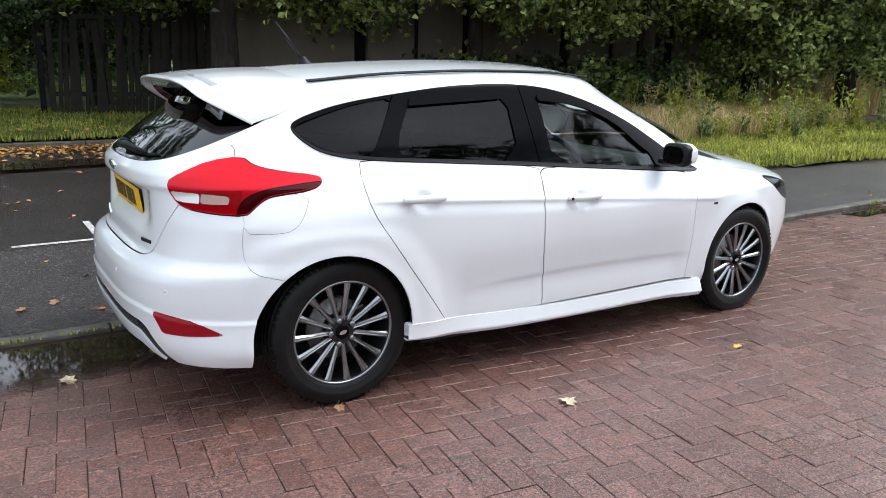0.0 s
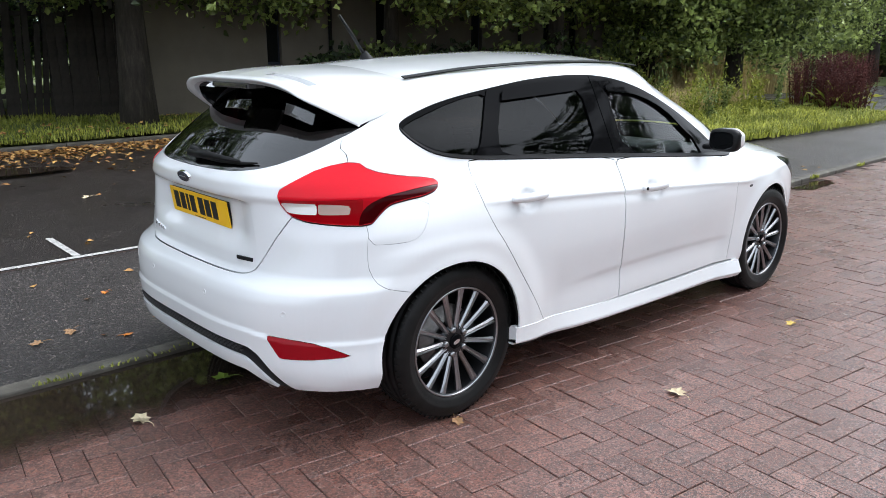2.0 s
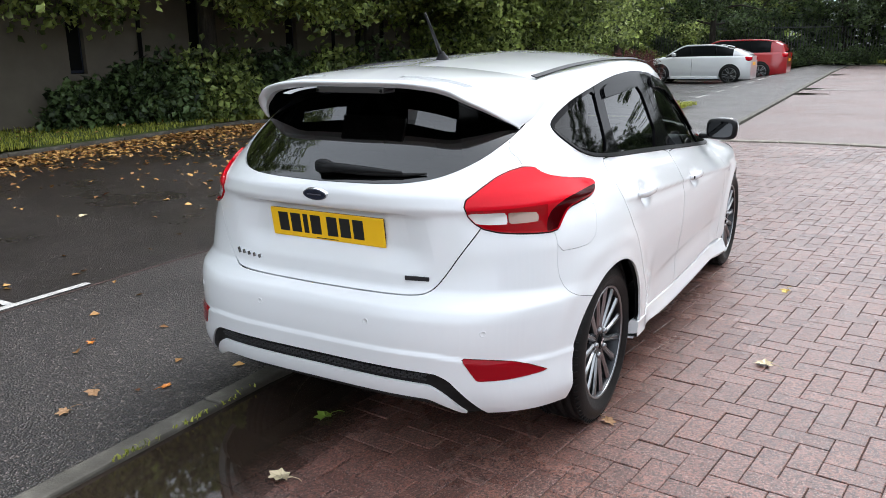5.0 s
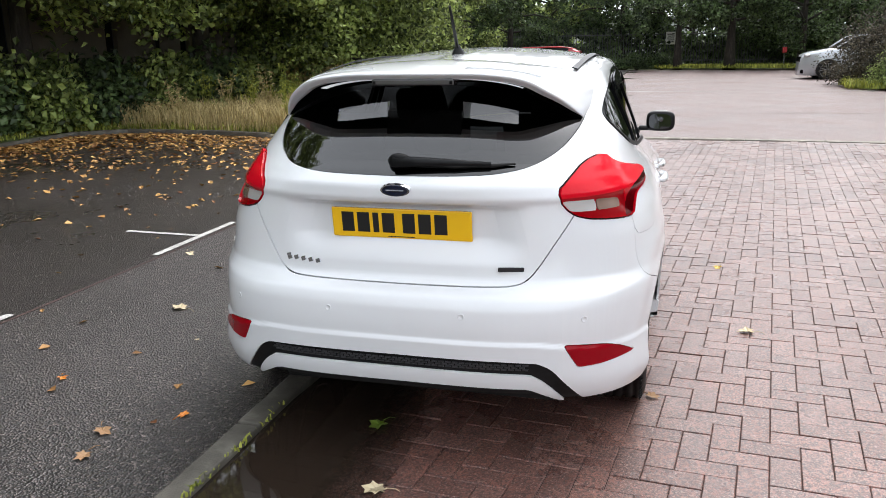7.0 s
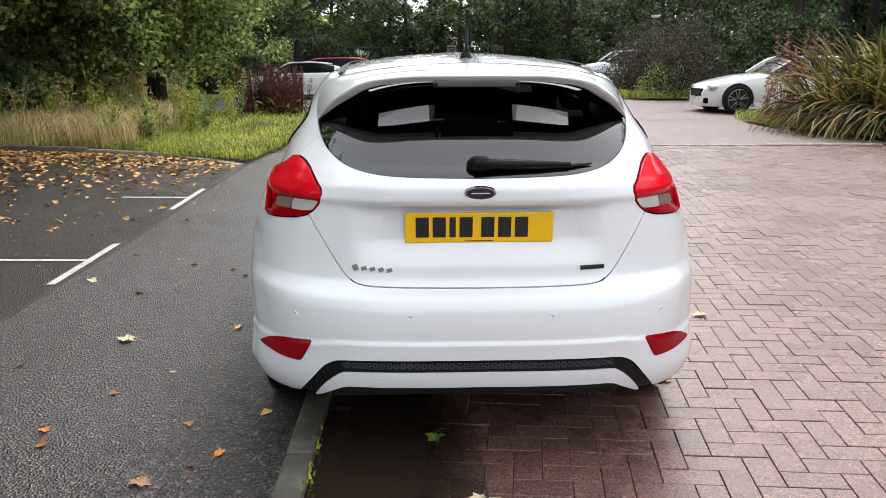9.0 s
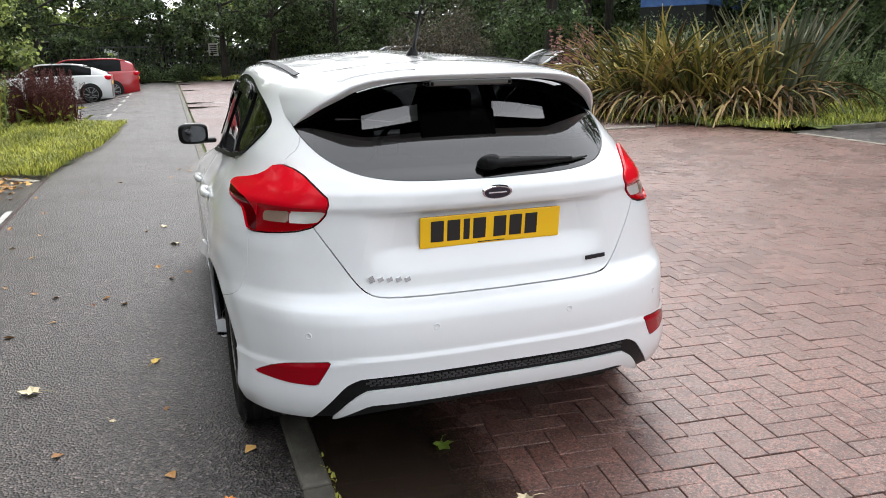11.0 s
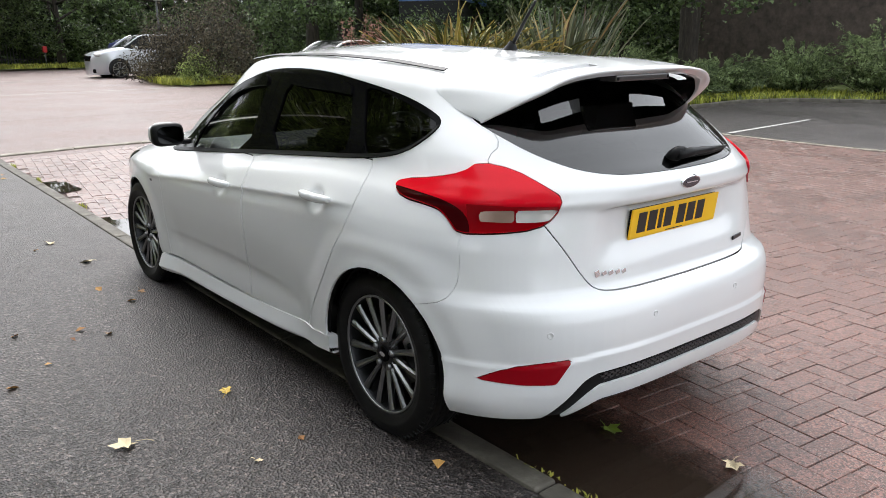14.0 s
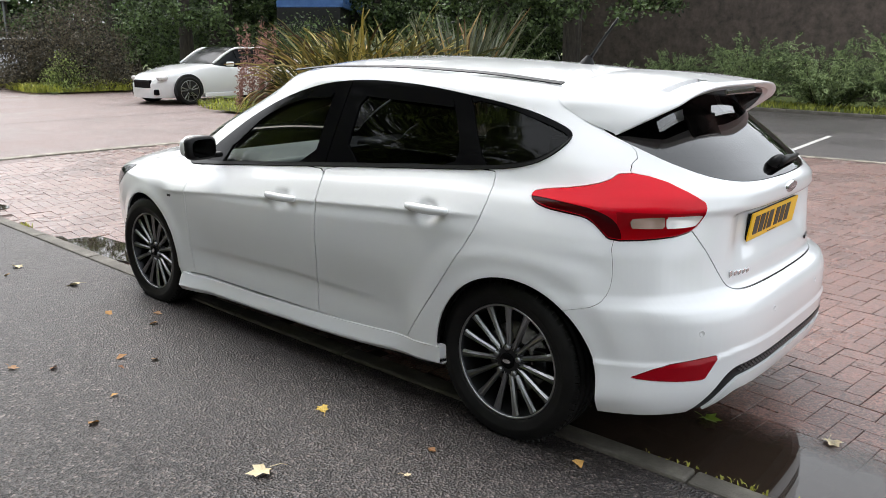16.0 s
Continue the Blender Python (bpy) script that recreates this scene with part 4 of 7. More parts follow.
def build_spoiler(car):
    A = along([(-.052, 0, 1.403), (-.047, .2, 1.394), (-.042, .36, 1.379), (-.027, .50, 1.357), (-.034, .588, 1.326), (-.076, .617, 1.282), (-.17, .616, 1.231), (-.285, .600, 1.19)], 40)
    B = along([(-.525, 0, 1.357), (-.522, .2, 1.356), (-.515, .34, 1.346), (-.50, .42, 1.328), (-.475, .475, 1.298), (-.42, .53, 1.262), (-.355, .57, 1.224), (-.289, .601, 1.188)], 40)
    C = along([(-.505, 0, 1.334), (-.50, .2, 1.333), (-.49, .335, 1.322), (-.475, .405, 1.305), (-.445, .455, 1.278), (-.40, .512, 1.247), (-.345, .558, 1.214), (-.288, .598, 1.186)], 40)
    D = along([(-.35, 0, 1.322), (-.35, .2, 1.317), (-.345, .33, 1.296), (-.34, .405, 1.272), (-.335, .455, 1.248), (-.325, .505, 1.226), (-.305, .555, 1.204), (-.286, .596, 1.185)], 40)
    k = np.linspace(0, 1, 40)[:, None]
    rows = []
    for t in np.linspace(0, 1, 13):
        p = A * (1 - t) + B * t
        p[:, 2] += (.012 * math.sin(math.pi * t)) * (1 - k[:, 0] ** 3)
        rows.append(p)
    rows += [B + (-.004, 0, -.006), B * .5 + C * .5 + (-.006, 0, 0), C]
    top = np.array(rows)
    lo_c, hi_c = 9, 23
    below = np.array([C * (1 - u) + D * u + (0, 0, .004 * math.sin(math.pi * u)) for u in (0, .15, .37, .63, 1)])

    def strips(grid, rows_used, hole_rows):
        out = []
        for i in rows_used:
            for j in range(39):
                if not (i in hole_rows and lo_c <= j < hi_c):
                    out.append([grid[i, j], grid[i, j + 1], grid[i + 1, j + 1], grid[i + 1, j]])
        return out

    # two slots through the blade, one each side of the brake lamp
    ring_top = [top[9, j] for j in range(lo_c, hi_c + 1)] + [top[10, j] for j in range(hi_c, lo_c - 1, -1)]
    ring_low = [below[3, j] for j in range(lo_c, hi_c + 1)] + [below[2, j] for j in range(hi_c, lo_c - 1, -1)]
    walls = [[ring_top[i], ring_top[(i + 1) % len(ring_top)], ring_low[(i + 1) % len(ring_top)], ring_low[i]] for i in range(len(ring_top))]
    for name, quads, mat, label, soft_it in (("roof_spoiler", strips(top, range(len(top) - 1), (9,)), PAINT, "white roof spoiler over the rear window", True), ("spoiler_lip", strips(below, (0,), ()), PAINT, "white underside edge of the spoiler", True),
                                    ("spoiler_underside", strips(below, (1, 2, 3), (2,)), GLOSS_BLACK, "black underside of the spoiler", True), ("spoiler_slot", walls, PAINT, "slot through the spoiler", False), ("spoiler_slot", walls, PAINT, "slot through the spoiler", None)):
        bm = bmesh.new()
        for flip in {True: (1, -1), False: (1,), None: (-1,)}[soft_it]:
            for q in quads:
                vs = [bm.verts.new((p[0], p[1] * flip, p[2])) for p in q]
                bm.faces.new(vs if flip > 0 else vs[::-1])
        bmesh.ops.remove_doubles(bm, verts=bm.verts, dist=2e-4)
        bmesh.ops.dissolve_degenerate(bm, edges=bm.edges, dist=1e-5)
        bmesh.ops.recalc_face_normals(bm, faces=bm.faces)
        for q in bm.faces:
            q.smooth = bool(soft_it)
        part(name, bm, mat, car, label)
    lamp = part("brake_lamp", box_bm((-.512, -.155, 1.312), (-.43, .155, 1.336), .006), SMOKED, car, "slim smoked high-level brake lamp")
    for s in (1, -1):
        part("lamp_end", box_bm((-.514, s * .145 - .006, 1.316), (-.50, s * .145 + .006, 1.328), .003), GLOSS_BLACK, lamp)


def wheel_kit():
    """One wheel about the origin, face towards +y."""
    w = empty("wheel")
    groove = []
    for h in (.06, .02, -.02, -.06):
        groove += [(.3195, h + .0075), (.3125, h + .006), (.3125, h - .006), (.3195, h - .0075)]
    prof = [(.225, .086), (.231, .094), (.245, .1), (.262, .1055), (.266, .1075), (.272, .1072), (.290, .1035), (.304, .096), (.312, .089), (.3165, .08)] + groove + [(.3165, -.08), (.30, -.1), (.27, -.1075), (.235, -.098), (.22, -.09)]
    tyre = part("tyre", lathe(prof, 96), RUBBER, w, "black road tyre")
    bm = bmesh.new()
    for i in range(72):
        a = 2 * math.pi * i / 72
        for sgn in (1, -1):
            m = pose(0, 0, 0, 0, math.degrees(a), 0) @ pose(.3150, sgn * .088, 0, 0, 0, sgn * 62)
            box(bm, (-.003, -.009, -.0022), (.003, .009, .0022), 0, 1, m)
    part("tread_pattern", bm, RUBBER, tyre)["kind"] = "stuff"
    part("rim", lathe([(.2275, .086), (.2285, .0905), (.2255, .0925), (.219, .089), (.2155, .08), (.213, .05), (.2, .0), (.2, -.07), (.215, -.095)], 72), ALLOY_DARK, w, "dark alloy rim barrel")
    part("rim_lip", lathe([(.2285, .0905), (.2275, .094), (.2225, .094), (.2195, .0905), (.219, .0885)], 72), ALLOY_FACE, w, "bright machined rim edge")
    sp = bmesh.new()
    rows = []
    for r, half, top, deep in ((.045, .0105, .072, .03), (.075, .0104, .075, .03), (.12, .0108, .079, .026), (.17, .0126, .083, .022), (.205, .0154, .085, .02), (.2185, .0178, .0855, .02)):
        rows.append([sp.verts.new((r, h, s)) for h, s in ((top - deep, -half * .75), (top - .008, -half), (top, -half * .45), (top - .0025, 0), (top, half * .45), (top - .008, half), (top - deep, half * .75))])
    for a, b in zip(rows, rows[1:]):
        for i in range(6):
            sp.faces.new((a[i], a[i + 1], b[i + 1], b[i]))
        sp.faces.new((a[6], a[0], b[0], b[6]))
    bmesh.ops.recalc_face_normals(sp, faces=sp.faces)
    first = part("spoke", sp, ALLOY_FACE, w, "machined alloy spoke")
    for i in range(15):
        ob = first if i == 0 else new("spoke", first.data)
        ob.parent = w
        ob.matrix_basis = pose(0, 0, 0, 0, 24 * i + 6, 0)
    part("hub", lathe([(.0, .03), (.078, .03), (.074, .06), (.062, .071), (.045, .073), (.0, .073)], 48), ALLOY_DARK, w)
    part("hub_cap", lathe([(.0315, .070), (.031, .0785), (.028, .081), (.0, .0825)], 32), GLOSS_BLACK, w, "dark hub cap with a small oval mark")
    bm = bmesh.new()
    bmesh.ops.create_circle(bm, cap_ends=True, segments=24, radius=.014, matrix=pose(0, .0832, 0, -90, 0, 0) @ Matrix.Diagonal((1.3, .62, 1, 1)))
    part("hub_mark", bm, CHROME, w, "small oval mark")
    nut = lathe([(.013, .062), (.0128, .079), (.009, .085), (.0, .0855)], 12)
    first = part("wheel_nut", nut, ALLOY_FACE, w)
    for i in range(5):
        ob = first if i == 0 else new("wheel_nut", first.data)
        ob.parent = w
        a = radians(72 * i + 18)
        ob.matrix_basis = pose(.054 * math.cos(a), 0, .054 * math.sin(a))
    part("brake_disc", lathe([(.0, -.005), (.138, -.005), (.138, .01), (.07, .01), (.065, .03), (.0, .03)], 48), STEEL, w, "steel brake disc")
    part("brake_calliper", box_bm((-.15, -.045, -.06), (-.085, .035, .06), .012), ALLOY_DARK, w)
    part("wheel_back", lathe([(.0, -.09), (.205, -.09)], 48), SEAM, w)
    return w


def build_wheels(car):
    first = wheel_kit()
    spots = [(-.006, .767, 0, 0), (-.006, -.767, 180, 17), (2.648, .767, 0, 41), (2.648, -.767, 180, 9)]
    for i, (x, y, turn, roll) in enumerate(spots):
        ob = first if i == 0 else copy_thing(first, Matrix())
        ob.parent = car
        ob.matrix_basis = pose(x, y, .306, 0, 0, turn) @ pose(0, 0, 0, 0, roll, 0) @ Matrix.Diagonal((1.022, 1, 1.022, 1))
    for x in (0, 2.648):
        for s in (1, -1):
            bm = bmesh.new()
            for h0, h1, r0, r1 in ((.905, .55, .366, .366), (.55, .55, .366, .02)):
                ring = [[bm.verts.new((x - (.055 if x < 1 else 0) + r * math.cos(radians(a)), s * h, .307 + r * math.sin(radians(a)))) for a in range(-10, 191, 10)] for r, h in ((r0, h0), (r1, h1))]
                for i in range(20):
                    bm.faces.new((ring[0][i], ring[0][i + 1], ring[1][i + 1], ring[1][i]))
            for v in bm.verts:
                if abs(v.co.y) > .9:
                    v.co.y = s * (.86 if x < 1 else .8)
            part("arch_liner", bm, SEAM, car)


def build_details(car):
    part("underbody", box_bm((-.56, -.56, .145), (3.3, .56, .30), .03), SEAM, car, "dark underbody")
    part("underbody", box_bm((.40, -.83, .165), (2.26, .83, .28), .02), SEAM, car, "dark floor pan")
    # sills
    for s in (1, -1):
        bm = bmesh.new()
        rows = []
        for x in np.linspace(.285, 2.25, 40):
            top = float(curve([(.28, .31), (.54, .291), (1.1, .263), (1.6, .256), (2.25, .256)], x))
            flare = float(smooth(.85, .4, x))
            low = float(curve([(.28, .228), (.5, .205), (1.0, .178), (2.25, .16)], x))
            y0 = float(half_width(np.array([x]), np.array([top]))[0])
            out = .001 + .019 * float(smooth(.34, .8, x)) + .012 * float(smooth(1.9, 2.25, x))
            pts = [(y0 - .03, top + .004), (y0 + .004, top), (y0 + out * .6, top - .035), (y0 + out, top - .07), (y0 + out, low + .03), (y0 + out - .02, low), (y0 - .10, low + .005)]
            rows.append([bm.verts.new((x, s * y, z)) for y, z in pts])
        for a, b in zip(rows, rows[1:]):
            for i in range(len(a) - 1):
                bm.faces.new((a[i], a[i + 1], b[i + 1], b[i]))
        for e in (rows[0], rows[-1]):
            bm.faces.new(e)
        bmesh.ops.recalc_face_normals(bm, faces=bm.faces)
        for f in bm.faces:
            f.smooth = True
        part("side_skirt", bm, PAINT, car, "white side skirt along the sill", 40)
    # handles
    for x, z in ((.37, .872), (1.31, .807)):
        for s in (1, -1):
            y = float(half_width(np.array([x]), np.array([z]))[0])
            bm = bmesh.new()
            pts = []
            for u in np.linspace(-1, 1, 15):
                out = .036 - .020 * abs(u) ** 3
                pts.append((x + .112 * u, s * (y - .012 + out), z - .004 * u * 0))
            h = tube(pts, [.009 + .007 * (1 - abs(u) ** 4) for u in np.linspace(-1, 1, 15)], 10)
            for v in h.verts:
                v.co.z = z + (v.co.z - z) * 1.15
            part("door_handle", h, PAINT, car, "white door pull handle")
            bm.free()
            if x > 1 and s < 0:
                part("door_lock", lathe([(.008, -.002), (.008, .003), (.0, .0035)], 16), TRIM_BLACK, car).matrix_basis = pose(1.215, -y - .024, z, 0, 0, 180)
    # mirrors
    for s in (1, -1):
        m = empty("door_mirror")
        m.parent = car
        bm = bmesh.new()
        bmesh.ops.create_uvsphere(bm, u_segments=32, v_segments=18, radius=1)
        for v in bm.verts:
            p = v.co
            q = [math.copysign(abs(c) ** .6, c) for c in p]
            v.co = (1.99 + (.062 + .015 * (q[1] < 0)) * q[0] * (1 if q[0] > 0 else .6), s * (.897 + .088 * q[1]), .988 + .062 * q[2] * (1 - .12 * (q[1] > .5)))
        for f in bm.faces:
            f.smooth = True
        part("mirror_housing", bm, PAINT, m, "white mirror housing")
        bm = bmesh.new()
        bmesh.ops.create_uvsphere(bm, u_segments=24, v_segments=12, radius=1)
        for v in bm.verts:
            q = [math.copysign(abs(c) ** .55, c) for c in v.co]
            v.co = (1.968 + .036 * q[0], s * (.896 + .0885 * q[1]), .986 + .0635 * q[2])
        part("mirror_frame", bm, TRIM_BLACK, m, "black mirror edge", 180)
        bm = bmesh.new()
        bmesh.ops.create_circle(bm, cap_ends=True, segments=40, radius=1, matrix=Matrix.Identity(4))
        for v in bm.verts:
            a, b = (math.copysign(abs(c) ** .6, c) for c in v.co.xy)
            v.co = (1.9305, s * (.893 + .068 * a), .986 + .047 * b)
        part("mirror_glass", bm, material("mirror_silver", (.06, .062, .065), .02, 1), m, "mirror glass")
        part("mirror_arm", box_bm((1.96, .76, .925), (2.05, .86, .955), .012, 2, Matrix.Diagonal((1, s, 1, 1))), TRIM_BLACK, m)
    # roof gutter strips
    for s in (1, -1):
        pts = along([(-.022, .535, 1.352), (.4, .545, 1.388), (.9, .54, 1.404), (1.3, .53, 1.40), (1.62, .515, 1.378)], 40)
        lo = []
        bm = bmesh.new()
        for w in (-.011, .011):
            lo.append([bm.verts.new((p[0], s * (p[1] + w), p[2] + .0045 - abs(w) * 0 - w * .35)) for p in pts])
        for i in range(39):
            bm.faces.new((lo[0][i], lo[0][i + 1], lo[1][i + 1], lo[1][i]))
        ex = bmesh.ops.extrude_face_region(bm, geom=list(bm.faces))["geom"]
        bmesh.ops.translate(bm, vec=(0, 0, .004), verts=[g for g in ex if isinstance(g, bmesh.types.BMVert)])
        bmesh.ops.recalc_face_normals(bm, faces=bm.faces)
        part("roof_strip", bm, TRIM_BLACK, car, "black roof gutter strip", 30)
    # aerial
    a = empty("roof_aerial")
    a.parent = car
    bm = bmesh.new()
    bmesh.ops.create_cone(bm, cap_ends=True, segments=24, radius1=.034, radius2=.009, depth=.045, matrix=pose(.20, 0, 1.435))
    for v in bm.verts:
        v.co.x = .20 + (v.co.x - .20) * 1.35 - (v.co.z - 1.42) * .35
    part("aerial_base", bm, TRIM_BLACK, a, "black rubber aerial foot", 40)
    part("aerial_rod", tube([(.185, 0, 1.44), (.12, 0, 1.527), (.05, 0, 1.615)], [.0085, .0072, .0055], 8), TRIM_BLACK, a)
    # number plate: plain bars for its characters
    tilt = Matrix.Translation((-.6825, 0, .837)) @ pose(0, 0, 0, 0, -8, 0)
    plate = part("number_plate", box_bm((-.004, -.26, -.0555), (.003, .26, .0555), .004, 2, tilt), PLATE_YELLOW, car, "yellow rear number plate with plain dark bars")
    y = .222
    for i in range(7):
        w = .022 if i == 2 else .046
        part("character_bar", box_bm((-.0052, y - w, -.034), (-.0038, y, .040), 0, 1, tilt), PLATE_INK, plate)
        y -= w + (.03 if i == 3 else .013)
    part("maker_bar", box_bm((-.0048, -.05, -.0495), (-.004, .05, -.0465), 0, 1, tilt), PLATE_INK, plate)
    part("plate_holder", box_bm((.003, -.255, -.052), (.014, .255, .052), .002, 1, tilt), TRIM_BLACK, plate)
    # marks on the tailgate, as plain shapes
    oval = lambda r, d: Matrix.Translation((-.737, 0, .968)) @ pose(0, 0, 0, 0, -90 - 14, 0) @ Matrix.Diagonal((.024 * r, .057 * r, d, 1))
    for name, r, d, mat in (("badge_rim", 1.0, .010, CHROME), ("badge_face", .88, .013, BADGE_BLUE)):
        bm = bmesh.new()
        bmesh.ops.create_cone(bm, cap_ends=True, segments=40, radius1=1, radius2=.93, depth=1, matrix=oval(r, d))
        part(name, bm, mat, car, "oval badge", 30)
    part("badge_stroke", box_bm((-.7455, -.032, .9655), (-.7445, .032, .9695)), CHROME, car)

    def on_tail(y, z):
        lo, hi = 0.0, 1.0
        for _ in range(40):
            mid = (lo + hi) / 2
            if shell(np.array([mid]), np.array([z]))[1][0] < abs(y):
                lo = mid
            else:
                hi = mid
        return float(shell(np.array([lo]), np.array([z]))[0][0])

    script = empty("tailgate_script")
    script.parent = car
    for i in range(5):
        yy = .435 - .03 * i
        h = .012 if i == 0 else .008
        part("script_bar", box_bm((-.004, -.010, -h), (.002, .010, h), .001, 1, Matrix.Translation((on_tail(yy, .70) - .001, yy, .700 - .002 * i)) @ pose(0, 0, 0, -18, 0, -8)), CHROME, script, "plain chrome bar of a model mark")
    part("trim_badge", box_bm((-.005, -.045, -.0075), (.002, .045, .0075), .001, 1, Matrix.Translation((on_tail(.40, .695), -.40, .695)) @ pose(0, 0, 0, 0, 0, 13)), ALLOY_DARK, car, "small grey bar badge")
    for yy, z in ((.245, .545), (.655, .533)):
        for s in (1, -1):
            bm = lathe([(.0115, -.002), (.0115, .0012), (.0095, .0018), (.0088, .0004), (.0, .0004)], 24)
            ob = part("parking_sensor", bm, PAINT, car, "round white parking sensor")
            yaw = 90 + (math.degrees(math.atan2(on_tail(yy + .02, z) - on_tail(yy - .02, z), .04)) * -1)
            ob.matrix_basis = pose(on_tail(yy, z), s * yy, z, 0, 0, 90 if yy < .3 else 90 - s * 40)
    # honeycomb of the dark band
    comb = bmesh.new()
    for row, z in enumerate((.359, .367, .375)):
        for k in range(-19, 20):
            yy = (k + (row % 2) * .5) * .0245
            if abs(yy) > .48:
                continue
            x = on_tail(yy, z) + .006
            box(comb, (x - .006, yy - .0095, z - .0026), (x + .004, yy + .0095, z + .0026), 0, 1, None)
    part("grille_mesh", comb, GRILLE, car, "honeycomb cells in the band")["kind"] = "stuff"
    # rear wiper
    w = empty("rear_wiper")
    w.parent = car
    bm = bmesh.new()
    bmesh.ops.create_uvsphere(bm, u_segments=24, v_segments=12, radius=1)
    for v in bm.verts:
        v.co = (-.668 + .028 * v.co.x - .6 * .03 * v.co.z, .0 + .045 * v.co.y, 1.056 + .033 * v.co.z)
    part("wiper_motor_cap", bm, TRIM_BLACK, w, "black wiper pivot cover", 180)
    part("wiper_arm", tube([(-.69, .02, 1.06), (-.682, -.08, 1.06), (-.675, -.2, 1.058), (-.655, -.32, 1.054)], [.02, .017, .012, .006], 10), TRIM_BLACK, w)
    part("wiper_blade", tube([(-.685, -.06, 1.048), (-.675, -.2, 1.046), (-.648, -.33, 1.047), (-.622, -.40, 1.052)], [.007, .008, .007, .003], 8), RUBBER, w)
    for s in (1, -1):
        part("wing_badge", box_bm((2.27, .888, .683), (2.355, .892, .697), .001, 1, Matrix.Diagonal((1, s, 1, 1))), ALLOY_DARK, car, "small grey bar badge on the wing")


def build_cabin(car):
    cab = empty("cabin")
    cab.parent = car

    def seat(x, y, wide, high, name):
        bm = bmesh.new()
        box(bm, (x, y - wide / 2, .35), (x + .5, y + wide / 2, .52), .05, 3)
        box(bm, (-.07, -wide / 2, 0), (.07, wide / 2, high), .05, 3, pose(x + .02, y, .48, 0, -16, 0))
        part(name, bm, CABIN, cab, "dark fabric car seat", 60)
        for yy in ((y,) if wide < .7 else (y - .38, y, y + .38)):
            part("headrest", box_bm((-.045, -.12, 0), (.045, .12, .17), .04, 3, pose(x - .17 - (.03 if wide > .7 else 0), yy, .48 + high * .97, 0, -10, 0)), CABIN, cab, "dark headrest", 60)

    seat(.95, .36, .5, .62, "front_seat")
    seat(.95, -.36, .5, .62, "front_seat")
    seat(.12, 0, 1.2, .55, "rear_seat")
    part("parcel_shelf", box_bm((-.58, -.5, .955), (-.06, .5, .975), .006), CABIN, cab, "black parcel shelf")
    part("dashboard", box_bm((1.78, -.68, .62), (2.45, .68, .90), .07, 4, pose(0, 0, 0)), CABIN_HARD, cab, "dark dashboard", 60)
    part("instrument_hood", box_bm((1.70, -.55, .84), (1.95, -.18, .95), .04, 3), CABIN_HARD, cab, "", 60)
    part("centre_screen", box_bm((1.74, -.12, .80), (1.80, .13, .93), .01), CABIN_HARD, cab)
    bm = bmesh.new()
    turn = pose(1.60, -.37, .88, 0, -24, 0)
    rows = []
    for i in range(40):
        a = 2 * math.pi * i / 40
        c = Vector((0, .18 * math.cos(a), .18 * math.sin(a)))
        d = c.normalized()
        rows.append([bm.verts.new(turn @ (c + .017 * (math.cos(b) * d + math.sin(b) * Vector((1, 0, 0))))) for b in (2 * math.pi * k / 10 for k in range(10))])
    for i in range(40):
        for k in range(10):
            bm.faces.new((rows[i][k], rows[i][(k + 1) % 10], rows[(i + 1) % 40][(k + 1) % 10], rows[(i + 1) % 40][k]))
    box(bm, (-.02, -.07, -.06), (.035, .07, .05), .025, 3, turn)
    box(bm, (-.005, -.17, -.018), (.015, .17, .018), .005, 2, turn)
    box(bm, (-.005, -.02, -.17), (.015, .02, 0), .005, 2, turn)
    bmesh.ops.recalc_face_normals(bm, faces=bm.faces)
    part("steering_wheel", bm, CABIN_HARD, cab, "black steering wheel", 40)
    part("rear_view_mirror", box_bm((1.62, -.13, 1.24), (1.65, .13, 1.30), .012), CABIN_HARD, cab)
    for s in (1, -1):
        part("door_card", box_bm((.2, .70, .35), (2.1, .76, .86), .02, 2, Matrix.Diagonal((1, s, 1, 1))), CABIN_HARD, cab)


def build_hatchback():
    car = empty("hatchback_car")
    tagged(car, "white five-door hatchback parked half on the kerb, wet and clean", "car")
    build_body(car)
    build_spoiler(car)
    build_wheels(car)
    build_details(car)
    build_cabin(car)


build_hatchback()


# ---- plants ----
def leaf_mesh(name, centres, length, width, mat, rng, up=.5, parent=None, along_dir=None, label=""):
    """Many small pointed leaves, each a folded blade of four corners."""
    c = np.asarray(centres, float)
    n = len(c)
    nor = rng.normal(size=(n, 3)) + (0, 0, up)
    nor /= np.linalg.norm(nor, axis=1)[:, None]
    t = rng.normal(size=(n, 3)) if along_dir is None else np.asarray(along_dir) + rng.normal(0, .25, (n, 3))
    t -= (t * nor).sum(1)[:, None] * nor
    t /= np.linalg.norm(t, axis=1)[:, None] + 1e-9
    s = np.cross(nor, t)
    k = rng.uniform(.65, 1.25, (n, 1))
    L, W = length * k, width * k
    v = np.stack([c - t * L * .5, c + s * W * .5 + nor * W * .12 - t * L * .08, c + t * L * .5 - nor * L * .12, c - s * W * .5 + nor * W * .12 - t * L * .08], 1).reshape(-1, 3)
    ob = sheet(name, v, np.arange(4 * n).reshape(n, 4), mat, parent, label, False)
    ob["kind"] = "stuff"
    return ob


def clump_points(rng, centres, each, spread, flat=.8):
    c = np.asarray(centres, float)
    p = np.repeat(c, each, 0) + rng.normal(size=(len(c) * each, 3)) * (spread, spread, spread * flat)
    return p


def ground_at(x, y, lift=0.0):
    return float(asphalt_z(x, y)) + lift


